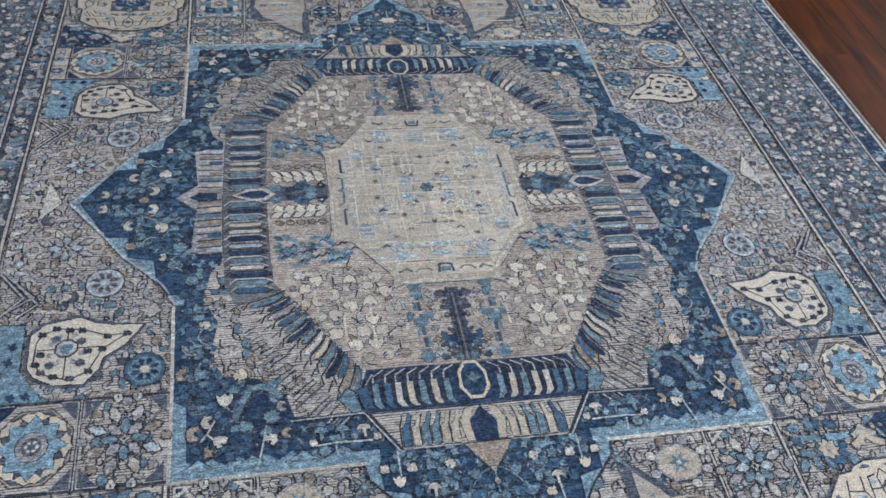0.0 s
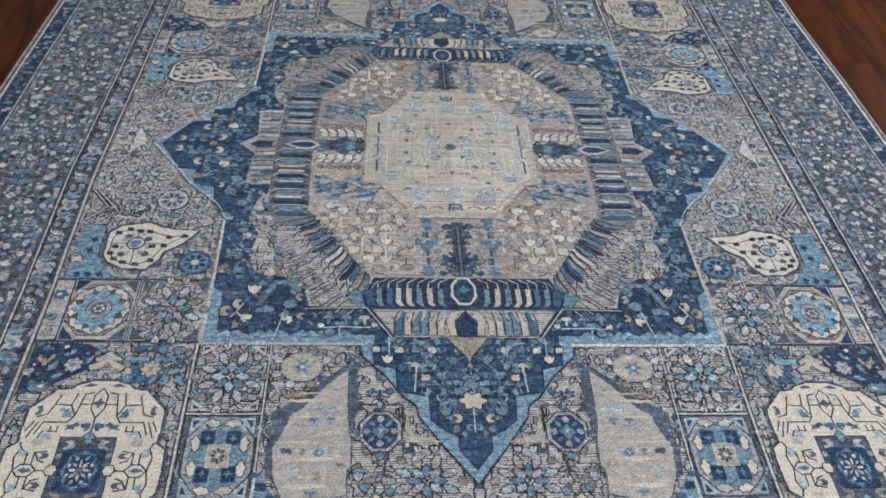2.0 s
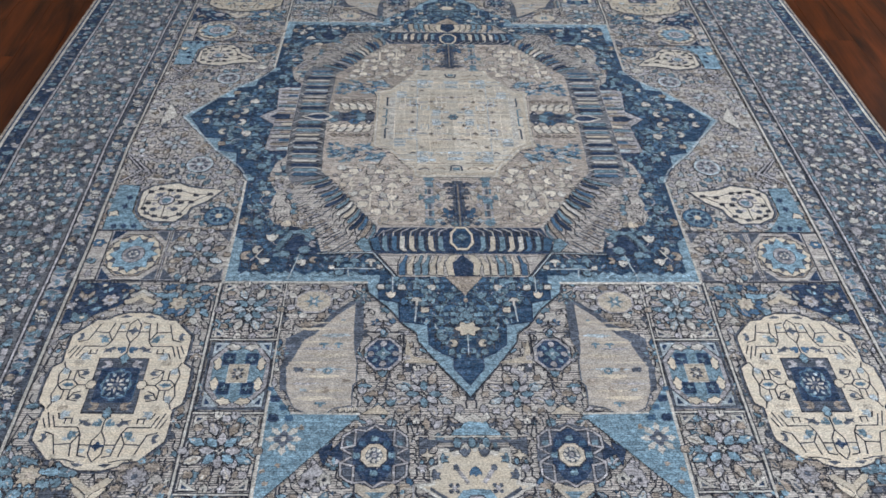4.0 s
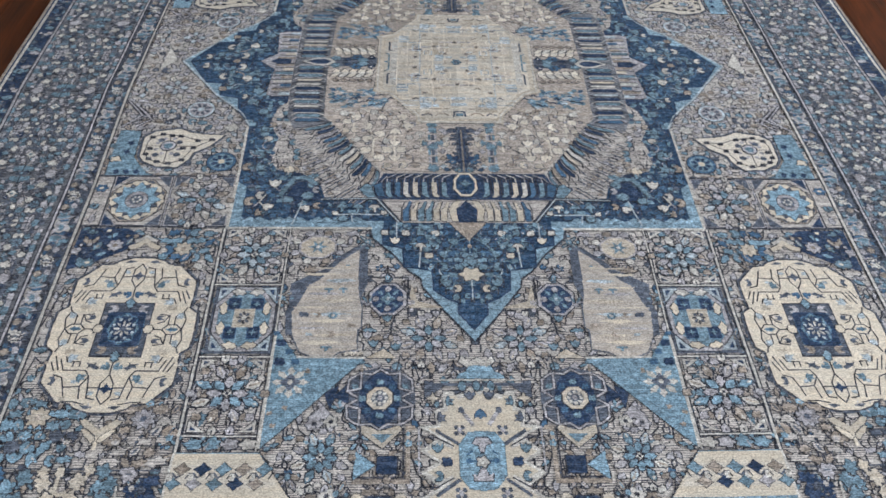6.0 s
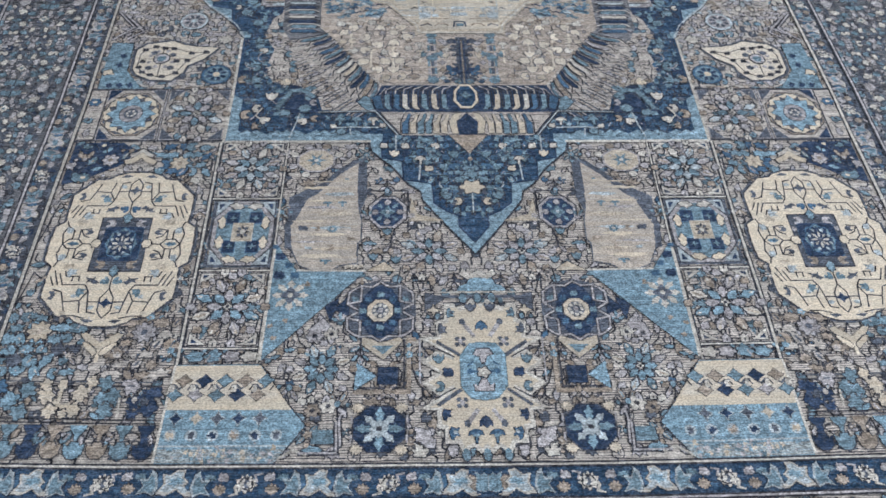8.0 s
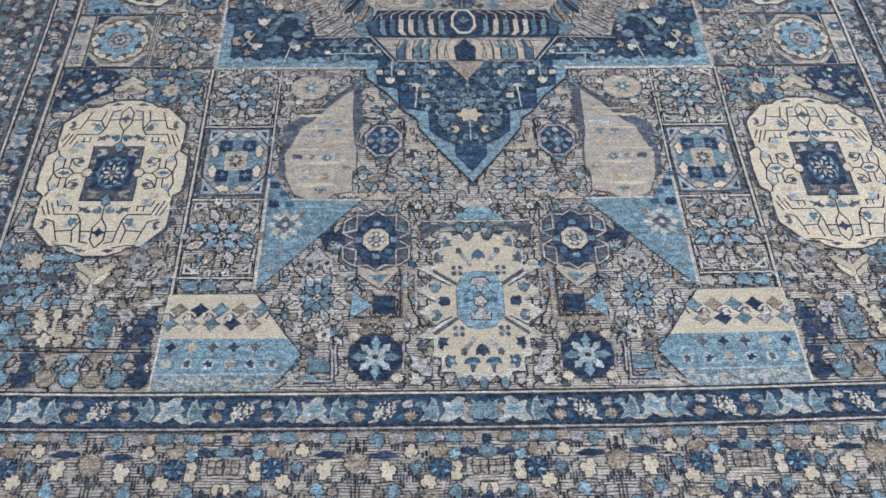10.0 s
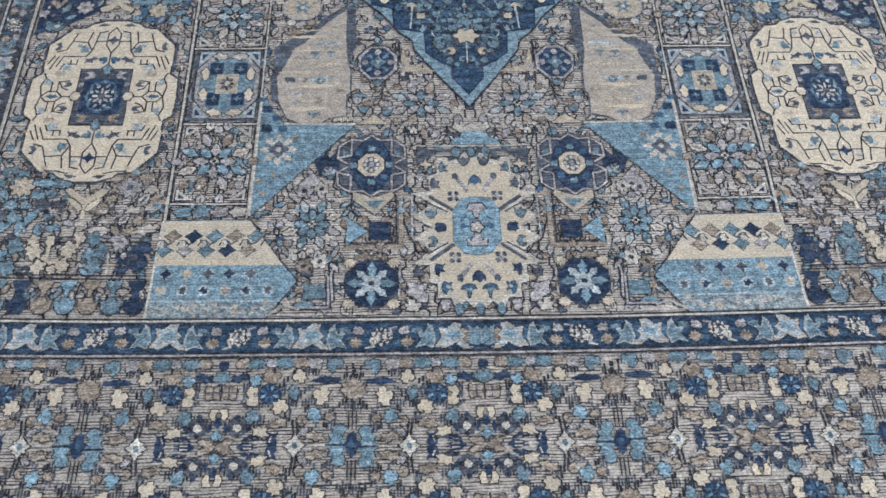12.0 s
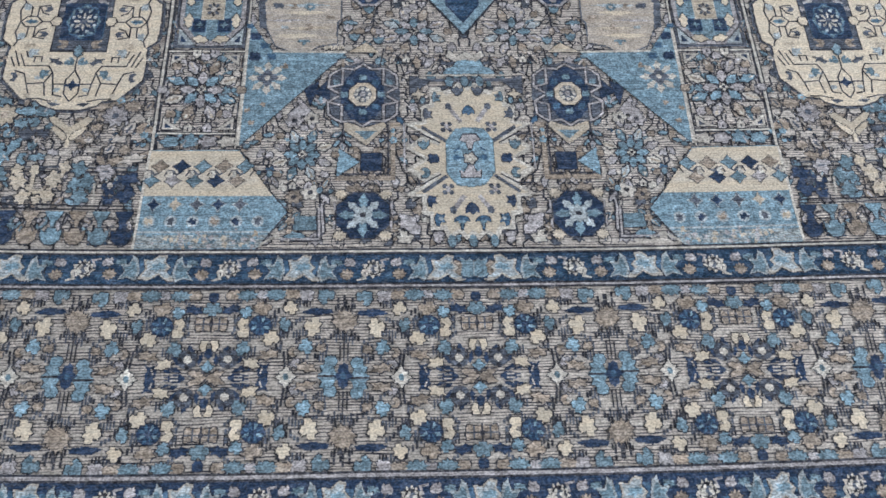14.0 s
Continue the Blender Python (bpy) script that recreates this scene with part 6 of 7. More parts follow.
# below the cartouche
w = Weave(8)
w.shape([(0.785 + x, y) for x, y in mirrored([(0.0, -1.312), (0.030, -1.288), (0.044, -1.290), (0.040, -1.297), (0.024, -1.318), (0.028, -1.308), (0.0, -1.330)])], CREAM, 5, 0.003)
for s in (1, -1):
    w.shape([(0.785 + x * s, y) for x, y in ((0.002, -1.338), (0.006, -1.328), (0.026, -1.312), (0.036, -1.312), (0.026, -1.328), (0.010, -1.344))], CREAM, 7, 0.002)
w.line([(0.785, -1.325), (0.785, -1.36)], 0.006, CREAM, 5)
w.blossoms(rect(0.82, -1.398, 0.98, -1.235), 0.030, 71, [STEEL, STEEL, STEEL, DUSK, SKY], 0.0125, 1, 0.9)
w.blossoms(rect(0.635, -1.40, 0.765, -1.25), 0.029, 72, [TAUPE, TAUPE, GREY, TAUPE, GREY], 0.0125, 1, 0.9)
w.flower(0.915, -1.285, 0.022, SAND, TAUPE, 8, 5).flower(0.70, -1.285, 0.022, ASH, DUSK, 9, 5)
w.line([(0.64, -1.415), (0.98, -1.415)], 0.004, LINE, 3).line([(0.64, -1.405), (0.98, -1.405)], 0.003, DUSK, 3)
rng = random.Random(74)
for x, y, r in ((0.652, -1.430, 0.018), (0.655, -1.466, 0.020), (0.690, -1.452, 0.016), (0.688, -1.478, 0.012), (0.672, -1.440, 0.012)):
    w.shape(ragged(x, y, r, rng), NAVY, 2, 0.002)
w.shape(ragged(0.668, -1.448, 0.009, rng), DUSK, 4, 0.001).shape(ragged(0.70, -1.414, 0.021, rng, 9, 0.85), ASH, 4).fill(leaf(0.70, -1.414, 0.02, 0.006, 0), DUSK, 6)
w.shape([(0.829, -1.402), (0.841, -1.402), (0.844, -1.418), (0.838, -1.424), (0.838, -1.452), (0.832, -1.452), (0.832, -1.424), (0.826, -1.418)], CREAM, 5, 0.002)
for x, y, r, f in ((0.862, -1.438, 0.020, 1), (0.796, -1.432, 0.021, -1), (0.868, -1.412, 0.014, -1), (0.804, -1.468, 0.018, 1), (0.848, -1.472, 0.017, -1), (0.780, -1.405, 0.015, 1), (0.822, -1.478, 0.011, 1)):
    w.maple(x, y, r * 0.9, SAND, f, 1, 4)
w.line([(0.812, -1.455), (0.826, -1.462), (0.846, -1.450)], 0.007, CREAM, 5)
for x, y, r, mat in ((0.752, -1.408, 0.017, STEEL), (0.734, -1.436, 0.017, STEEL), (0.756, -1.442, 0.013, SKY), (0.742, -1.470, 0.018, STEEL), (0.90, -1.425, 0.018, STEEL), (0.93, -1.45, 0.02, SKY), (0.905, -1.475, 0.018, STEEL), (0.955, -1.42, 0.017, BLUE), (0.96, -1.48, 0.017, STEEL)):
    w.maple(x, y, r, mat, rng.choice((1, -1)), rng.choice((1, -1)), 3, 0.0025)
w.line([(0.718, -1.440), (0.714, -1.478)], 0.004, IVORY, 4)
for off in (0.0, 0.008):
    w.line([(0.635, -1.490 - off), (0.98, -1.488 - off)], 0.003, LINE, 3)
for i, mat in enumerate((NAVY, STEEL, TAUPE, SKY, TAUPE, NAVY, STEEL, TAUPE)):
    x = 0.652 + 0.0435 * i
    w.shape([(x - 0.017, -1.503), (x + 0.017, -1.503), (x + 0.012, -1.514), (x + 0.005, -1.522), (x + 0.003, -1.536), (x - 0.003, -1.536), (x - 0.005, -1.522), (x - 0.012, -1.514)], mat, 3, 0.0025)
    w.shape([(x - 0.020, -1.540), (x - 0.011, -1.548), (x - 0.007, -1.538), (x + 0.007, -1.538), (x + 0.011, -1.548), (x + 0.020, -1.540), (x + 0.017, -1.562), (x + 0.008, -1.572), (x - 0.008, -1.572), (x - 0.017, -1.562)], mat, 4, 0.0025)
    if mat is NAVY:
        w.fill(ragged(x, -1.53, 0.010, rng), NAVY, 5)
w.part("corner_panel", "grey and blue panel of branches and arches")

# --- columns beside the axis ---
COLUMN_LINES = [((0.618, -0.71), (0.618, -1.365), 0.014), ((0.612, -0.905), (0.452, -0.905), 0.010), ((0.452, -0.71), (0.452, -1.04), 0.009),
                ((0.612, -1.121), (0.455, -1.121), 0.010), ((0.612, -1.325), (0.46, -1.325), 0.009), ((0.452, -1.04), (0.456, -1.36), 0.010)]
for p, q, width in COLUMN_LINES:
    Weave(9).line([p, q], width, LINE, 0).line([p, q], width * 0.42, IVORY, 2).part("panel_line", "white line between two dark lines")

w = Weave(10)
SQ = (0.530, -1.010)
w.fill(rect(0.458, -1.112, 0.606, -0.912), DUSK, 0)
for s in (1, -1):
    for t in (1, -1):
        w.shape([(SQ[0] + 0.068 * s, SQ[1] + 0.094 * t), (SQ[0] + 0.030 * s, SQ[1] + 0.094 * t), (SQ[0] + 0.068 * s, SQ[1] + 0.050 * t)], PALE, 1, 0.001).fill([(SQ[0] + 0.062 * s, SQ[1] + 0.088 * t), (SQ[0] + 0.048 * s, SQ[1] + 0.088 * t), (SQ[0] + 0.062 * s, SQ[1] + 0.068 * t)], NAVY, 3)
w.shape(octagon(*SQ, 0.070, 0.096), ASH, 2).fill(octagon(*SQ, 0.060, 0.084), STEEL, 4)
for s in (1, -1):
    w.shape(leaf(SQ[0] + 0.050 * s, SQ[1] + 0.030, 0.040, 0.022, 90), CREAM, 5).shape(leaf(SQ[0] + 0.050 * s, SQ[1] - 0.030, 0.040, 0.022, 90), CREAM, 5)
    w.shape(leaf(SQ[0] + 0.022, SQ[1] + 0.080 * s, 0.036, 0.022, 10), (IVORY, CREAM)[s < 0], 5).shape(leaf(SQ[0] - 0.022, SQ[1] + 0.080 * s, 0.036, 0.022, -10), (IVORY, CREAM)[s < 0], 5)
    for t in (1, -1):
        w.shape(rect(SQ[0] + 0.013 * s, SQ[1] + 0.026 * t, SQ[0] + 0.041 * s, SQ[1] + 0.060 * t), NAVY, 6, 0.003, BLUE)
        w.fill(star(SQ[0] + 0.026 * s, SQ[1] + 0.042 * t, 0.010, 0.004, 4), STEEL, 8)
w.shape(rect(SQ[0] - 0.023, SQ[1] - 0.026, SQ[0] + 0.023, SQ[1] + 0.026), SAND, 8, 0.002, IVORY)
for i in range(8):
    w.fill(leaf(SQ[0] + 0.011 * math.cos(0.785 * i), SQ[1] + 0.013 * math.sin(0.785 * i), 0.015, 0.009, 45 * i), (LINE, DUSK)[i % 2], 10)
w.fill(ngon(*SQ, 0.006, 0.007, 8), IVORY, 12)
w.part("square_panel", "square panel with blue corner blocks and cream petals")


w = Weave(8)
w.fill(rect(0.456, -0.898, 0.610, -0.714), GREY, 0).blossoms(rect(0.456, -0.898, 0.610, -0.714), 0.031, 65, [GREY, TAUPE, ASH, GREY, STEEL], 0.0095, 1, 0.9).wheel(0.532, -0.806, 0.074, 6, 1.05, (PALE, STEEL), (ASH, PALE, IVORY, ASH))
w.part("wheel_flower", "wheel of pale blue and ash leaves on grey")
w = Weave(8)
w.fill(rect(0.460, -1.320, 0.610, -1.126), GREY, 0).blossoms(rect(0.460, -1.320, 0.610, -1.126), 0.031, 65, [GREY, TAUPE, ASH, GREY, STEEL], 0.0095, 1, 0.9).wheel(0.535, -1.220, 0.078, 6, 1.05, (ASH, SKY), (SKY, ASH, TAUPE, IVORY))
w.part("wheel_flower", "wheel of sky blue and ash leaves on grey")
for x, y, s, t in ((0.605, -0.718, -1, -1), (0.462, -0.718, 1, -1), (0.605, -0.895, -1, 1), (0.462, -0.895, 1, 1), (0.605, -1.130, -1, -1), (0.464, -1.130, 1, -1), (0.605, -1.316, -1, 1), (0.464, -1.316, 1, 1)):
    Weave(12).shape([(x, y), (x + 0.036 * s, y), (x, y + 0.030 * t)], IVORY, 0, 0.003).fill([(x + 0.005 * s, y + 0.004 * t), (x + 0.020 * s, y + 0.004 * t), (x + 0.005 * s, y + 0.017 * t)], (NAVY, DUSK)[s > 0], 2).part("corner_triangle", "small ivory and navy corner triangle")
w = Weave(9)
w.shape(octagon(0.378, -0.777, 0.047, 0.040), ASH, 0).fill(octagon(0.378, -0.777, 0.041, 0.035), SAND, 2).fill(star(0.378, -0.777, 0.026, 0.010, 6), STEEL, 3).fill(ngon(0.378, -0.777, 0.006, 0.006, 6), IVORY, 4)
for i in range(8):
    a = 0.785 * i + 0.39
    w.shape(ngon(0.378 + 0.060 * math.cos(a), -0.777 + 0.052 * math.sin(a), 0.011, 0.010, 7), (IVORY, ASH, TAUPE)[i % 3], 0, 0.002)
w.part("pale_octagon", "small sand octagon with blue star")
for i in range(4):
    Weave(9).shape(lobed(0.585 - 0.037 * i, -1.344, 0.017, 0.012, 5, 0.2), (SKY, SKY, ASH, IVORY)[i], 0, 0.003).part("small_blossom", "small blue or ash blossom")

# cypress
w = Weave(9)
CYP = [(0.273, -0.784), (0.274, -0.865), (0.270, -0.937), (0.262, -0.973), (0.260, -1.034), (0.268, -1.044), (0.267, -1.099), (0.305, -1.107), (0.319, -1.120), (0.360, -1.122), (0.392, -1.107), (0.414, -1.058), (0.421, -0.990), (0.409, -0.963), (0.389, -0.905), (0.367, -0.890), (0.320, -0.828)]
w.fill([(0.275, -0.774), (0.252, -0.767), (0.250, -0.901), (0.268, -0.955), (0.277, -0.865)], DUSK, 0).fill([(0.413, -0.969), (0.430, -0.990), (0.433, -0.901), (0.391, -0.873), (0.339, -0.842), (0.275, -0.769), (0.274, -0.791), (0.319, -0.834), (0.367, -0.896), (0.388, -0.910)], DUSK, 0)
w.line([CYP[0]] + CYP[:10:-1], 0.030, DUSK, 0)
w.shape(CYP, BISQUE, 1, 0.0035, DUSK)
cypresses = w.part("cypress", "ivory half-cypress shape with faint bands")
for i in range(12):
    y, x, h = -0.85 - 0.021 * i, 0.345 + 0.03 * math.sin(i * 2.3), 0.003 + 0.002 * (i % 3)
    Weave(14).fill([(x - 0.040 - 0.01 * (i % 2), y), (x - 0.02, y + h), (x + 0.03, y + 0.6 * h), (x + 0.036 + 0.012 * (i > 4), y - 0.001), (x + 0.01, y - h)], (SAND, CREAM, PALE, CREAM, ASH)[i % 5], 0).part("band", parent=cypresses)
for form, x, y, r, mat, wide in ((MUSHROOM, 0.341, -0.922, 0.0085, STEEL, 1.6), (MUSHROOM, 0.307, -0.921, 0.0085, STEEL, 1.3), (BUD, 0.393, -0.998, 0.0085, DUSK, 1.5), (CRESCENT, 0.360, -1.000, 0.0085, TAUPE, 1.0), (PALMETTE, 0.326, -1.002, 0.0120, STEEL, 1.0),
                                 (BUD, 0.282, -1.030, 0.0060, TAUPE, 1.8), (CRESCENT, 0.326, -1.057, 0.0085, TAUPE, 1.4), (MUSHROOM, 0.335, -1.097, 0.0080, STEEL, 1.8), (BUD, 0.301, -0.849, 0.0065, SAND, 1.4), (BUD, 0.377, -1.058, 0.0055, PALE, 1.5)):
    Weave(15).drawn(form, x, y, r, mat, 1, 1, 0, 0, wide).part("sprig", "small blue or taupe sprig", cypresses)
Weave(17).fill(ngon(0.326, -1.002, 0.005, 0.005, 6), IVORY, 1).part("sprig", "small ivory flower heart", cypresses)

w = Weave(16)
for i in range(9):
    w.fill(rect(-0.292 + 0.0046 * i, -1.119 + 0.002 * (i % 3), -0.289 + 0.0046 * i, -1.109 + 0.002 * (i % 2)), MILK, i % 3)
w.build("bare_warp", rug, "small patch of bare white warp threads", (0,), (1,))

# light blue triangle
w = Weave(11)
w.shape([(0.450, -1.042), (0.398, -1.122), (0.245, -1.124), (0.452, -1.358)], SKY, 0, 0.004)
w.line([(0.398, -1.122), (0.245, -1.124)], 0.005, IVORY, 2).line([(0.450, -1.045), (0.452, -1.355)], 0.005, IVORY, 2)
for i in range(8):
    a = 45 * i
    w.fill(leaf(0.405 + 0.026 * math.cos(radians(a)), -1.190 + 0.028 * math.sin(radians(a)), 0.030, 0.017, a), IVORY, 3)
w.fill(lobed(0.405, -1.190, 0.018, 0.018, 4, 0.25), DUSK, 4).fill(ngon(0.405, -1.190, 0.006, 0.006, 6), IVORY, 5)
for x, y, r, mat in ((0.449, -1.054, 0.008, BLUE), (0.436, -1.082, 0.012, NAVY), (0.434, -1.135, 0.013, NAVY), (0.400, -1.136, 0.010, BLUE), (0.416, -1.107, 0.009, BLUE)):
    w.drawn(BUD, x, y, r, mat, 1, 1, 3, 0)
for x, y in ((0.44, -1.27), (0.43, -1.30), (0.41, -1.255), (0.37, -1.16)):
    w.fill(ragged(x, y, 0.007, random.Random(int(-y * 1000))), TAUPE, 3)
w.part("blue_triangle", "light blue triangle with white star flower")

# rosettes and knots
w = Weave(9)
RO = (0.200, -0.949)
w.shape(octagon(*RO, 0.037, 0.042), NAVY, 0, 0.0065, ASH).line(octagon(*RO, 0.0455, 0.0505), 0.003, LINE, 2, True)
for i in range(8):
    a = 45 * i
    u, v = math.cos(radians(a)), math.sin(radians(a))
    if i % 2:
        w.fill(leaf(RO[0] + 0.026 * u, RO[1] + 0.028 * v, 0.020, 0.009, a), STEEL, 3)
    else:
        w.shape(ngon(RO[0] + 0.029 * u, RO[1] + 0.031 * v, 0.0075, 0.0085, 7), ASH, 3, 0.0015)
w.fill(lobed(*RO, 0.0145, 0.0155, 4, 0.3), STEEL, 5).fill(ngon(*RO, 0.005, 0.005, 6), PALE, 6)
for x, y in (0.200, -1.008), (0.244, -1.058), (0.230, -1.083), (0.118, -1.008), (0.179, -1.092):
    w.drawn(TULIP, x, y, 0.011, (TAUPE, ASH, STEEL)[int(x * 1000) % 3], 1, 1, 0, 0.0024)
w.line([(0.152, -0.88), (0.152, -1.0)], 0.004, LINE, 0).line([(0.245, -0.88), (0.152, -0.88)], 0.004, LINE, 0)
w.shape([(0.07, -0.975), (0.13, -0.955), (0.145, -0.90), (0.15, -0.975)], SAND, 0).shape([(0.245, -1.125), (0.175, -1.125), (0.205, -1.098)], SAND, 1)
w.part("rosette", "navy octagonal rosette with pale petals")
w = Weave(8)
w.fill(ngon(0.105, -1.068, 0.080, 0.072, 10), GREY, 0).wheel(0.105, -1.068, 0.070, 1, 0.95, (STEEL, ASH), (PALE, ASH, TAUPE, ASH))
w.part("wheel_flower", "wheel of ash and steel blue leaves beside the pendant")

w = Weave(9)
KN = (0.210, -1.232)


def knot(pts, width, mat, z):
    for sx in (1, -1):
        for sy in (1, -1):
            w.line([(KN[0] + x * sx, KN[1] + y * sy) for x, y in pts], width, mat, z)


EAR = [(0.042, 0.066), (0.054, 0.060), (0.068, 0.048), (0.070, 0.018), (0.048, 0.003)]
PEAK = [(0.0, 0.077), (0.018, 0.064), (0.042, 0.066), (0.042, 0.026), (0.070, 0.018)]
w.fill([(KN[0] + x, KN[1] + y) for x, y in ((0.075, 0.020), (0.075, -0.020), (0.072, -0.052), (0.044, -0.071), (0.0, -0.083), (-0.044, -0.071), (-0.072, -0.052), (-0.075, -0.020), (-0.075, 0.020), (-0.072, 0.052), (-0.044, 0.071), (0.0, 0.083), (0.044, 0.071), (0.072, 0.052))], DUSK, 0)
w.fill(octagon(*KN, 0.043, 0.067), NAVY, 1)
knot(EAR, 0.0085, LINE, 2), knot(PEAK, 0.0085, LINE, 2)
knot(EAR, 0.0042, ASH, 4), knot(PEAK, 0.0042, ASH, 4)
for i in range(8):
    a = 45 * i
    u, v = math.cos(radians(a)), math.sin(radians(a))
    w.drawn(BUD, KN[0] + 0.037 * u, KN[1] + 0.043 * v, 0.0085, (STEEL, BLUE)[i % 2], 1, 1, 3, 0)
for sx in (1, -1):
    for sy in (1, -1):
        w.drawn(BUD, KN[0] + 0.054 * sx, KN[1] + 0.031 * sy, 0.0075, (DUSK, STEEL)[sy > 0], 1, 1, 3, 0)
w.shape(octagon(*KN, 0.027, 0.028), SAND, 8, 0.003).fill(ngon(*KN, 0.019, 0.020, 10), DUSK, 10)
for i in range(8):
    w.fill(ngon(KN[0] + 0.0135 * math.cos(i * 0.785), KN[1] + 0.014 * math.sin(i * 0.785), 0.0046, 0.0046, 6), IVORY, 11)
w.fill(ngon(*KN, 0.006, 0.006, 6), ASH, 11)
w.shape([(0.247, -1.298), (0.206, -1.312), (0.167, -1.298), (0.163, -1.310), (0.202, -1.354), (0.247, -1.316)], SAND, 1).fill([(0.226, -1.319), (0.180, -1.319), (0.202, -1.341)], STEEL, 3)
w.shape([(0.310, -1.227), (0.278, -1.189), (0.276, -1.245)], NAVY, 0, 0.002)
w.shape([(0.300, -1.20), (0.33, -1.215), (0.315, -1.26)], NAVY, 0).shape([(0.30, -1.285), (0.36, -1.28), (0.33, -1.25)], ASH, 0)
w.part("knot_octagon", "navy octagon of interlaced white lines with pale rosette")

w = Weave(9)
w.line([(0.135, -1.305), (0.15, -1.305), (0.15, -1.43), (0.26, -1.43)], 0.010, TAUPE, 0).line([(0.128, -1.30), (0.128, -1.41)], 0.0035, ASH, 2).line([(0.16, -1.305), (0.16, -1.42), (0.25, -1.42)], 0.004, LINE, 2)
w.shape(rect(0.172, -1.412, 0.212, -1.372), NAVY, 1).shape([(0.215, -1.392), (0.255, -1.36), (0.258, -1.425)], SKY, 1)
w.fill(ngon(0.325, -1.375, 0.062, 0.062, 10), GREY, 0).wheel(0.325, -1.375, 0.062, 1, 1.0, (SKY, STEEL), (ASH, PALE, STEEL, IVORY))
w.flower(0.345, -1.295, 0.016, ASH, LINE, 6, 1).flower(0.31, -1.29, 0.014, IVORY, LINE, 5, 1).flower(0.305, -1.46, 0.016, IVORY, LINE, 6, 1).flower(0.335, -1.47, 0.014, TAUPE, LINE, 6, 1)
FL = (0.205, -1.511)
w.shape(octagon(*FL, 0.049, 0.049), NAVY, 2, 0.003)
for i in range(4):
    a = 90 * i
    w.fill(leaf(FL[0] + 0.030 * math.cos(radians(a)), FL[1] + 0.030 * math.sin(radians(a)), 0.036, 0.020, a), (STEEL, SKY)[i % 2], 4)
    a += 45
    w.fill(leaf(FL[0] + 0.026 * math.cos(radians(a)), FL[1] + 0.026 * math.sin(radians(a)), 0.032, 0.017, a), PALE, 5)
w.fill(lobed(*FL, 0.017, 0.018, 8, 0.12), PALE, 6).fill(ngon(*FL, 0.0065, 0.0065, 6), LINE, 7)
for sx in (1, -1):
    for sy in (1, -1):
        w.drawn(PALMETTE, FL[0] + 0.042 * sx, FL[1] + 0.045 * sy, 0.0115, SAND, 1, 1, 6, 0.0022)
        w.line([(FL[0] + 0.053 * sx, FL[1] + 0.012 * sy), (FL[0] + 0.053 * sx, FL[1] + 0.030 * sy)], 0.004, ASH, 4)
for pts in ([(0.287, -1.496), (0.284, -1.561), (0.357, -1.561)], [(0.280, -1.480), (0.282, -1.496), (0.277, -1.547)]):
    w.line(pts, 0.010, LINE, 0).line(pts, 0.0042, ASH, 2)
w.shape([(0.331, -1.513), (0.292, -1.513), (0.290, -1.542), (0.333, -1.541)], STEEL, 1, 0.003).drawn(LEAFLET, 0.328, -1.487, 0.011, DUSK, 1, 1, 1, 0.002).line([(0.406, -1.581), (0.366, -1.555), (0.339, -1.565)], 0.005, IVORY, 1)
w.shape(leaf(0.118, -1.53, 0.06, 0.036, 50), ASH, 0).shape(ragged(0.125, -1.56, 0.015, random.Random(9)), IVORY, 2).shape(leaf(0.33, -1.555, 0.04, 0.02, 0), SKY, 0)
w.shape(ragged(0.10, -1.50, 0.012, random.Random(6)), TAUPE, 0)
w.part("end_rosette", "blue and white star rosette with small sprigs")

# trapezoid panels
w = Weave(10)
TR = [(0.618, -1.365), (0.448, -1.365), (0.392, -1.447), (0.346, -1.503), (0.402, -1.583), (0.626, -1.583)]
w.shape(TR, SKY, 0, 0.004).fill([(0.618, -1.366), (0.448, -1.366), (0.376, -1.467), (0.625, -1.467)], CREAM, 2)
w.fill([(0.618, -1.392), (0.434, -1.392), (0.398, -1.444), (0.622, -1.444)], MILK, 3)
w.line([(0.620, -1.365), (0.628, -1.583)], 0.005, IVORY, 4)
rng = random.Random(77)
w.fill([(0.380, -1.552), (0.624, -1.552), (0.626, -1.581), (0.402, -1.581)], FADED, 2).line([(0.376, -1.546), (0.624, -1.546)], 0.004, PALE, 3)
for i in range(60):
    x, y = rng.uniform(0.40, 0.61), -1.546 - 0.033 * rng.random()
    w.fill(ragged(x, y, rng.uniform(0.003, 0.007), rng), (SAND, SKY, ASH, STEEL)[i % 4], 3)
for i in range(5):
    x = 0.600 - 0.041 * i
    w.shape(star(x - 0.004, -1.402, 0.0185, 0.0105, 4, 0, 0.85), (TAUPE, NAVY, STEEL, TAUPE, STEEL)[i], 5, 0.0015).shape(star(x + 0.010, -1.435, 0.0175, 0.0100, 4, 0, 0.85), (STEEL, ASH, STEEL, NAVY, TAUPE)[i], 5, 0.0015)
    w.drawn(CRESCENT, x + 0.017, -1.420, 0.009, IVORY, 1, 1, 5, 0.0015, 0.9).line([(x - 0.022, -1.410), (x - 0.014, -1.424)], 0.003, LINE, 6)
    w.line([(x + 0.014, -1.410), (x + 0.004, -1.421), (x - 0.008, -1.412)], 0.004, DUSK, 4)
    w.fill(star(x, -1.487, 0.017, 0.008, 4, 0, 1.1), FADED, 3)
    w.fill(star(x, -1.487, 0.012, 0.006, 4, 0, 1.2), (NAVY, SAND, DUSK, NAVY, DUSK)[i], 4)
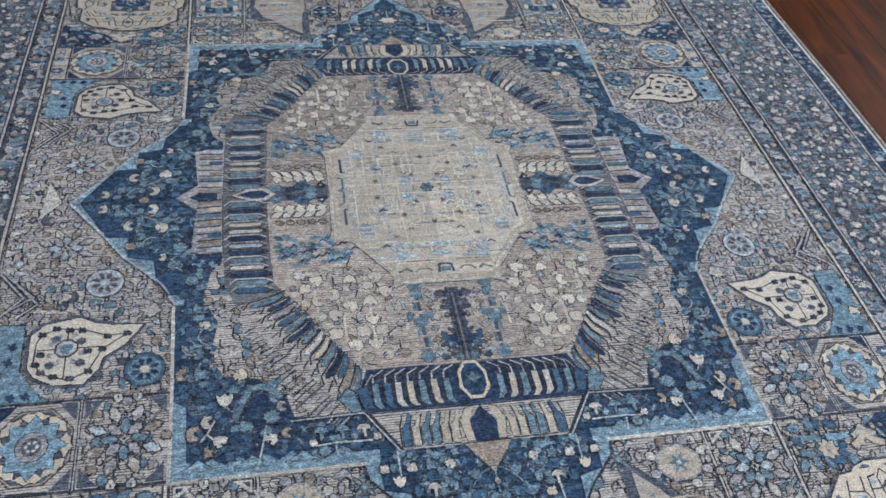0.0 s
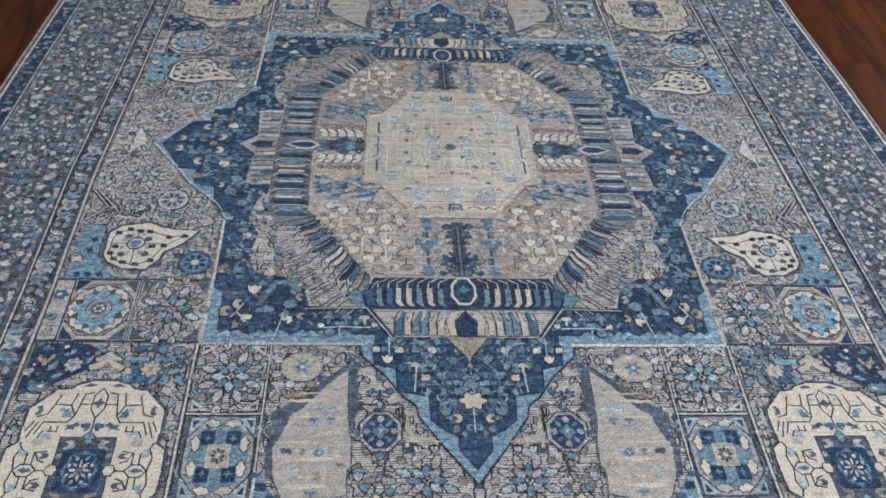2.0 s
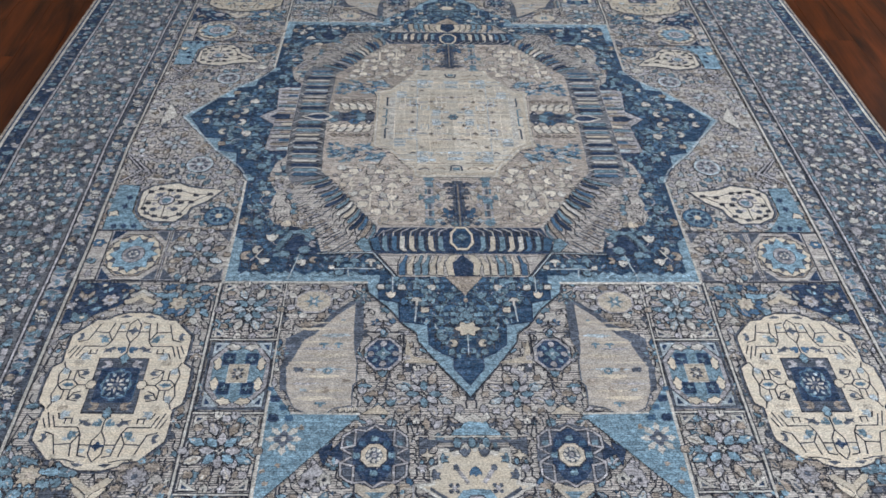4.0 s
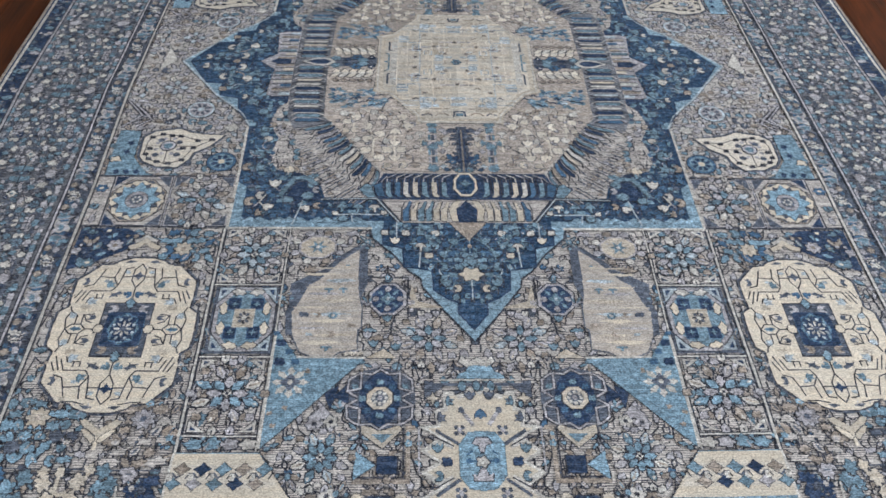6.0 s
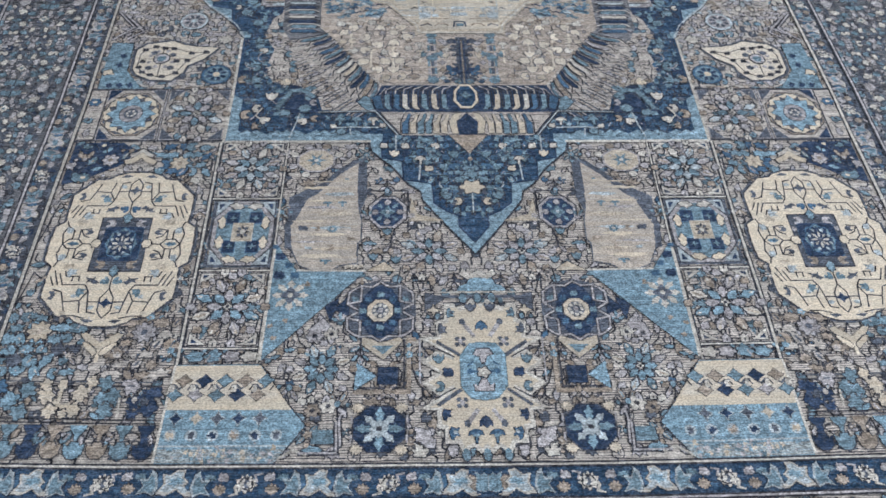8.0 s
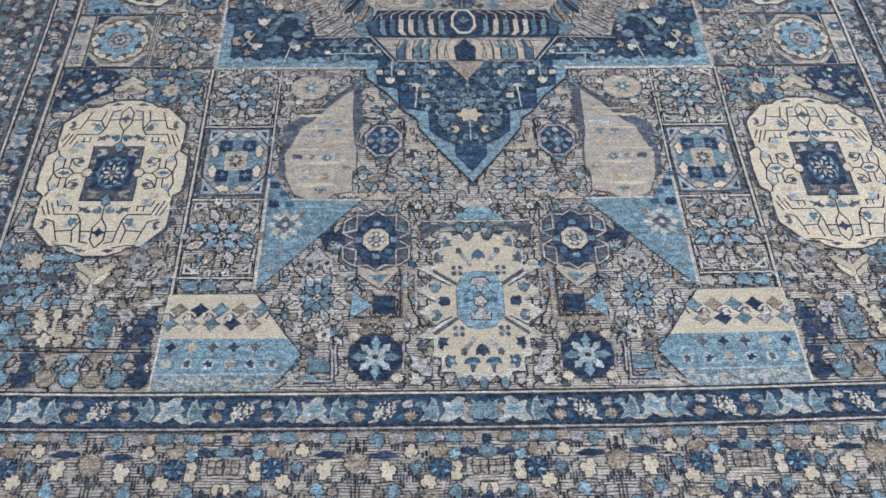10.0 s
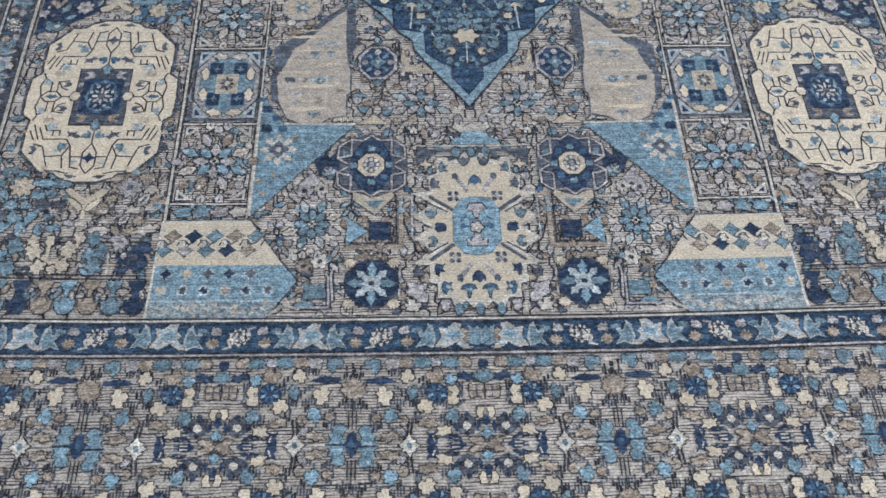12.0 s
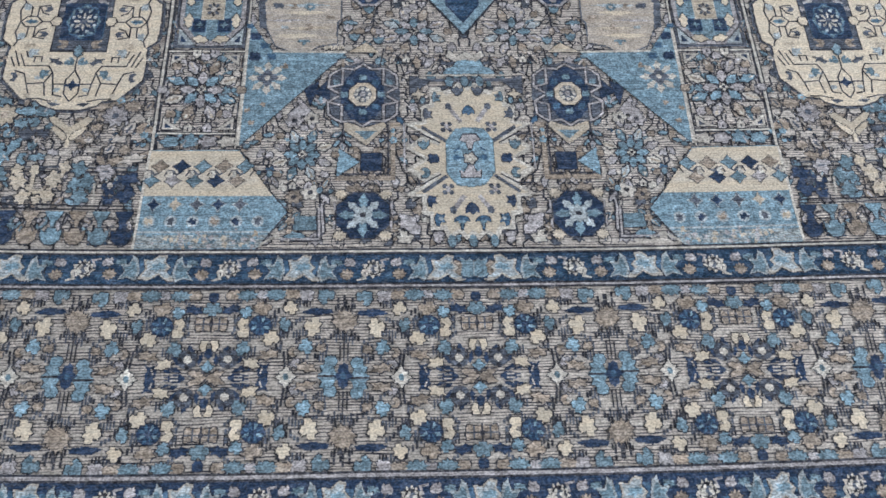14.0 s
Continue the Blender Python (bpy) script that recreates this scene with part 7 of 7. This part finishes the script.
for i in range(6):
    w.fill(ngon(0.605 - 0.041 * i, -1.523, 0.0125, 0.013, 8), PALE, 3)
    w.fill(ragged(0.605 - 0.041 * i, -1.523, 0.0085, rng), (SAND, DUSK, NAVY, TAUPE, NAVY, DUSK)[i], 4)
w.part("trapezoid_panel", "cream and light blue trapezoid with rows of dark dots")

# star at each end
w = Weave(12)
SC = 0.001
STAR_HALF = [(0.0, -1.213), (0.008, -1.204), (0.023, -1.204), (0.031, -1.219), (0.052, -1.223), (0.056, -1.214), (0.076, -1.214), (0.076, -1.253), (0.096, -1.262), (0.093, -1.298), (0.128, -1.302), (0.094, -1.324), (0.060, -1.350), (0.090, -1.338), (0.126, -1.361), (0.088, -1.386), (0.124, -1.410), (0.090, -1.433), (0.060, -1.424), (0.094, -1.448), (0.128, -1.470), (0.094, -1.473), (0.096, -1.510), (0.081, -1.514), (0.080, -1.545), (0.055, -1.545), (0.046, -1.566), (0.024, -1.551), (0.012, -1.566), (0.0, -1.556)]


def beside(pts, s=1):
    return [(SC + x * s, y) for x, y in pts]


star_edge = [(SC + x, y) for x, y in mirrored(STAR_HALF)]
w.shape(star_edge, IVORY, 0, 0.0022).fill([(SC + (x - SC) * 0.90, -1.386 + (y + 1.386) * 0.93) for x, y in star_edge], CREAM, 2)
rng = random.Random(81)
for s in (1, -1):
    for form, x, y, r, mat, up in ((TULIP, 0.021, -1.225, 0.0115, DUSK, 1), (BIRD, 0.062, -1.240, 0.0115, STEEL, 1), (BIRD, 0.080, -1.280, 0.0120, DUSK, 1), (TULIP, 0.091, -1.354, 0.0115, STEEL, 1), (BUD, 0.072, -1.386, 0.0115, NAVY, 1),
                                   (CRESCENT, 0.088, -1.419, 0.0115, STEEL, 1), (BIRD, 0.074, -1.482, 0.0120, NAVY, -1), (BIRD, 0.060, -1.522, 0.0130, BLUE, -1), (MUSHROOM, 0.020, -1.526, 0.0150, BLUE, 1)):
        w.drawn(form, SC + x * s, y, r, mat, s, up, 5, 0.0014)
    w.drawn(MUSHROOM, SC + 0.020 * s, -1.530, 0.0080, STEEL, s, 1, 7, 0).fill(ngon(SC + 0.060 * s, -1.520, 0.0045, 0.0045, 6), PALE, 7).fill(ngon(SC + 0.062 * s, -1.238, 0.004, 0.004, 6), DUSK, 7)
    # white lozenges with a bud between the spikes
    for t in (1, -1):
        w.line(beside([(0.060, -1.386 + 0.033 * t), (0.090, -1.386 + 0.049 * t), (0.122, -1.386 + 0.025 * t), (0.090, -1.386 + 0.004 * t)], s), 0.007, IVORY, 3).line(beside([(0.124, -1.386 + 0.056 * t), (0.093, -1.386 + 0.057 * t), (0.058, -1.386 + 0.036 * t)], s), 0.003, LINE, 4)
        w.line(beside([(0.064, -1.386 + 0.044 * t), (0.094, -1.386 + 0.066 * t), (0.124, -1.386 + 0.083 * t)], s), 0.006, IVORY, 3)
    for x, y in [(0.045, -1.312), (0.045, -1.456)]:
        for i in range(4):
            a = 0.785 + 1.571 * i
            w.fill(ngon(SC + x * s + 0.009 * math.cos(a), y + 0.010 * math.sin(a), 0.0055, 0.006, 6), DUSK, 3)
        w.fill(ngon(SC + x * s, y, 0.0055, 0.006, 8), ASH, 5)
    for p, q, mat in (((0.040, -1.262), (0.016, -1.300), ASH), ((0.036, -1.502), (0.014, -1.470), ASH)):
        w.line(beside([p, q], s), 0.009, mat, 3).fill(ngon(SC + p[0] * s, p[1], 0.0075, 0.009, 5), DUSK, 4)
    for p, q in (((0.094, -1.312), (0.046, -1.346)), ((0.046, -1.426), (0.094, -1.462))):
        w.line(beside([p, q], s), 0.0075, DUSK, 5)
w.drawn(TULIP, SC, -1.272, 0.0125, BLUE, 1, -1, 3, 0.0014).drawn(TULIP, SC, -1.498, 0.0135, NAVY, 1, -1, 3, 0.0014)
w.shape(beside(mirrored([(0.0, -1.316), (0.027, -1.318), (0.046, -1.346), (0.046, -1.418), (0.026, -1.446), (0.0, -1.450)])), SKY, 6, 0.0022, STEEL)
cx, cy = SC, -1.387
w.shape([(cx - 0.020, -1.345), (cx - 0.012, -1.331), (cx + 0.012, -1.331), (cx + 0.020, -1.345), (cx + 0.006, -1.349), (cx + 0.004, -1.365), (cx - 0.004, -1.365), (cx - 0.006, -1.349)], ASH, 8, 0.003)
w.shape([(cx - 0.020, -1.412), (cx - 0.018, -1.43), (cx + 0.018, -1.43), (cx + 0.020, -1.412), (cx + 0.012, -1.42), (cx + 0.004, -1.402), (cx - 0.004, -1.402), (cx - 0.012, -1.42)], ASH, 8, 0.003)
for s in (1, -1):
    w.line([(cx + 0.012 * s, cy + 0.002), (cx + 0.034 * s, cy + 0.002)], 0.005, BLUE, 9).fill(ragged(cx + 0.028 * s, cy + 0.002, 0.007, rng), BLUE, 9.5).line([(cx + 0.020 * s, cy + 0.026), (cx + 0.032 * s, cy + 0.016)], 0.004, BLUE, 9)
w.shape(lobed(cx, cy, 0.012, 0.012, 5, 0.2), IVORY, 9, 0.003)
for x, y in ((-0.040, -1.567), (0.0, -1.567), (0.040, -1.567), (-0.036, -1.2), (-0.005, -1.2), (0.026, -1.2)):
    w.shape(ngon(SC + x, y, 0.008, 0.013, 8), STEEL, 1, 0.003)
w.part("end_star", "cream many-pointed star with light blue octagon centre", sides="axis")

w = Weave(11)
w.shape([(-0.047, -1.180), (0.060, -1.180), (0.052, -1.166), (0.038, -1.162), (0.030, -1.145), (-0.018, -1.145), (-0.026, -1.162), (-0.040, -1.166)], SKY, 0)
w.shape(mirrored([(0.0, -1.122), (0.018, -1.135), (0.034, -1.118), (0.040, -1.135), (0.022, -1.148), (0.0, -1.143)]), IVORY, 1, 0.003)
w.line([(-0.085, -1.184), (0.095, -1.184)], 0.004, IVORY, 1).line([(-0.09, -1.196), (0.10, -1.196)], 0.010, DUSK, 0)
for i in range(5):
    w.fill(ngon(-0.034 + 0.02 * i, -1.206, 0.006, 0.008, 6), (STEEL, ASH)[i % 2], 2)
for s in (1, -1):
    w.shape([(0.075 * s, -1.20), (0.115 * s, -1.185), (0.115 * s, -1.235)], DUSK, 1).shape(star(0.098 * s, -1.232, 0.016, 0.006, 4), SAND, 3)
    w.shape(leaf(0.075 * s, -1.15, 0.034, 0.018, 60), ASH, 0).shape(leaf(0.10 * s, -1.15, 0.034, 0.018, 100), TAUPE, 0)
w.part("end_crown", "light blue crown motif above the star", sides="axis")
for i in range(5):
    Weave(9).shape(leaf(-0.064 + 0.034 * i, -1.556, 0.034, 0.022, 90), (ASH, STEEL, SKY, STEEL, ASH)[i], 0, 0.003).part("end_sprig", "small blue or grey sprig", sides="axis")

# ---- floor planks ----
floor = bpy.data.objects["floor"]


def planks():
    rng = random.Random(4)
    wide, gap = 0.127, 0.0004
    meshes = {}
    cols = int((E0 - W0) / wide)
    for c in range(cols + 1):
        x0 = W0 + c * wide
        x1 = min(x0 + wide, E0) - gap
        if x1 - x0 < 0.02:
            continue
        y = S0 - rng.uniform(0, 1.5)
        while y < N0:
            length = rng.choice((1.5, 1.9, 2.3))
            a, b = max(y, S0), min(y + length, N0) - gap
            y += length
            if b - a < 0.05:
                continue
            key = (round(x1 - x0, 4), round(b - a, 3))
            if key not in meshes:
                w2, l2, e = key[0] / 2, key[1] / 2, 0.0004
                v = [(sx * w2, sy * l2, -0.002) for sx, sy in ((-1, -1), (1, -1), (1, 1), (-1, 1))] + [(sx * (w2 - e), sy * (l2 - e), 0.0) for sx, sy in ((-1, -1), (1, -1), (1, 1), (-1, 1))]
                me = bpy.data.meshes.new("plank")
                me.from_pydata(v, [], [(4, 5, 6, 7), (0, 1, 5, 4), (1, 2, 6, 5), (2, 3, 7, 6), (3, 0, 4, 7)])
                me.materials.append(WOOD)
                meshes[key] = me
            ob = new("plank", meshes[key])
            ob.parent, ob.location = floor, ((x0 + x1) / 2, (a + b) / 2, 0.0)


planks()
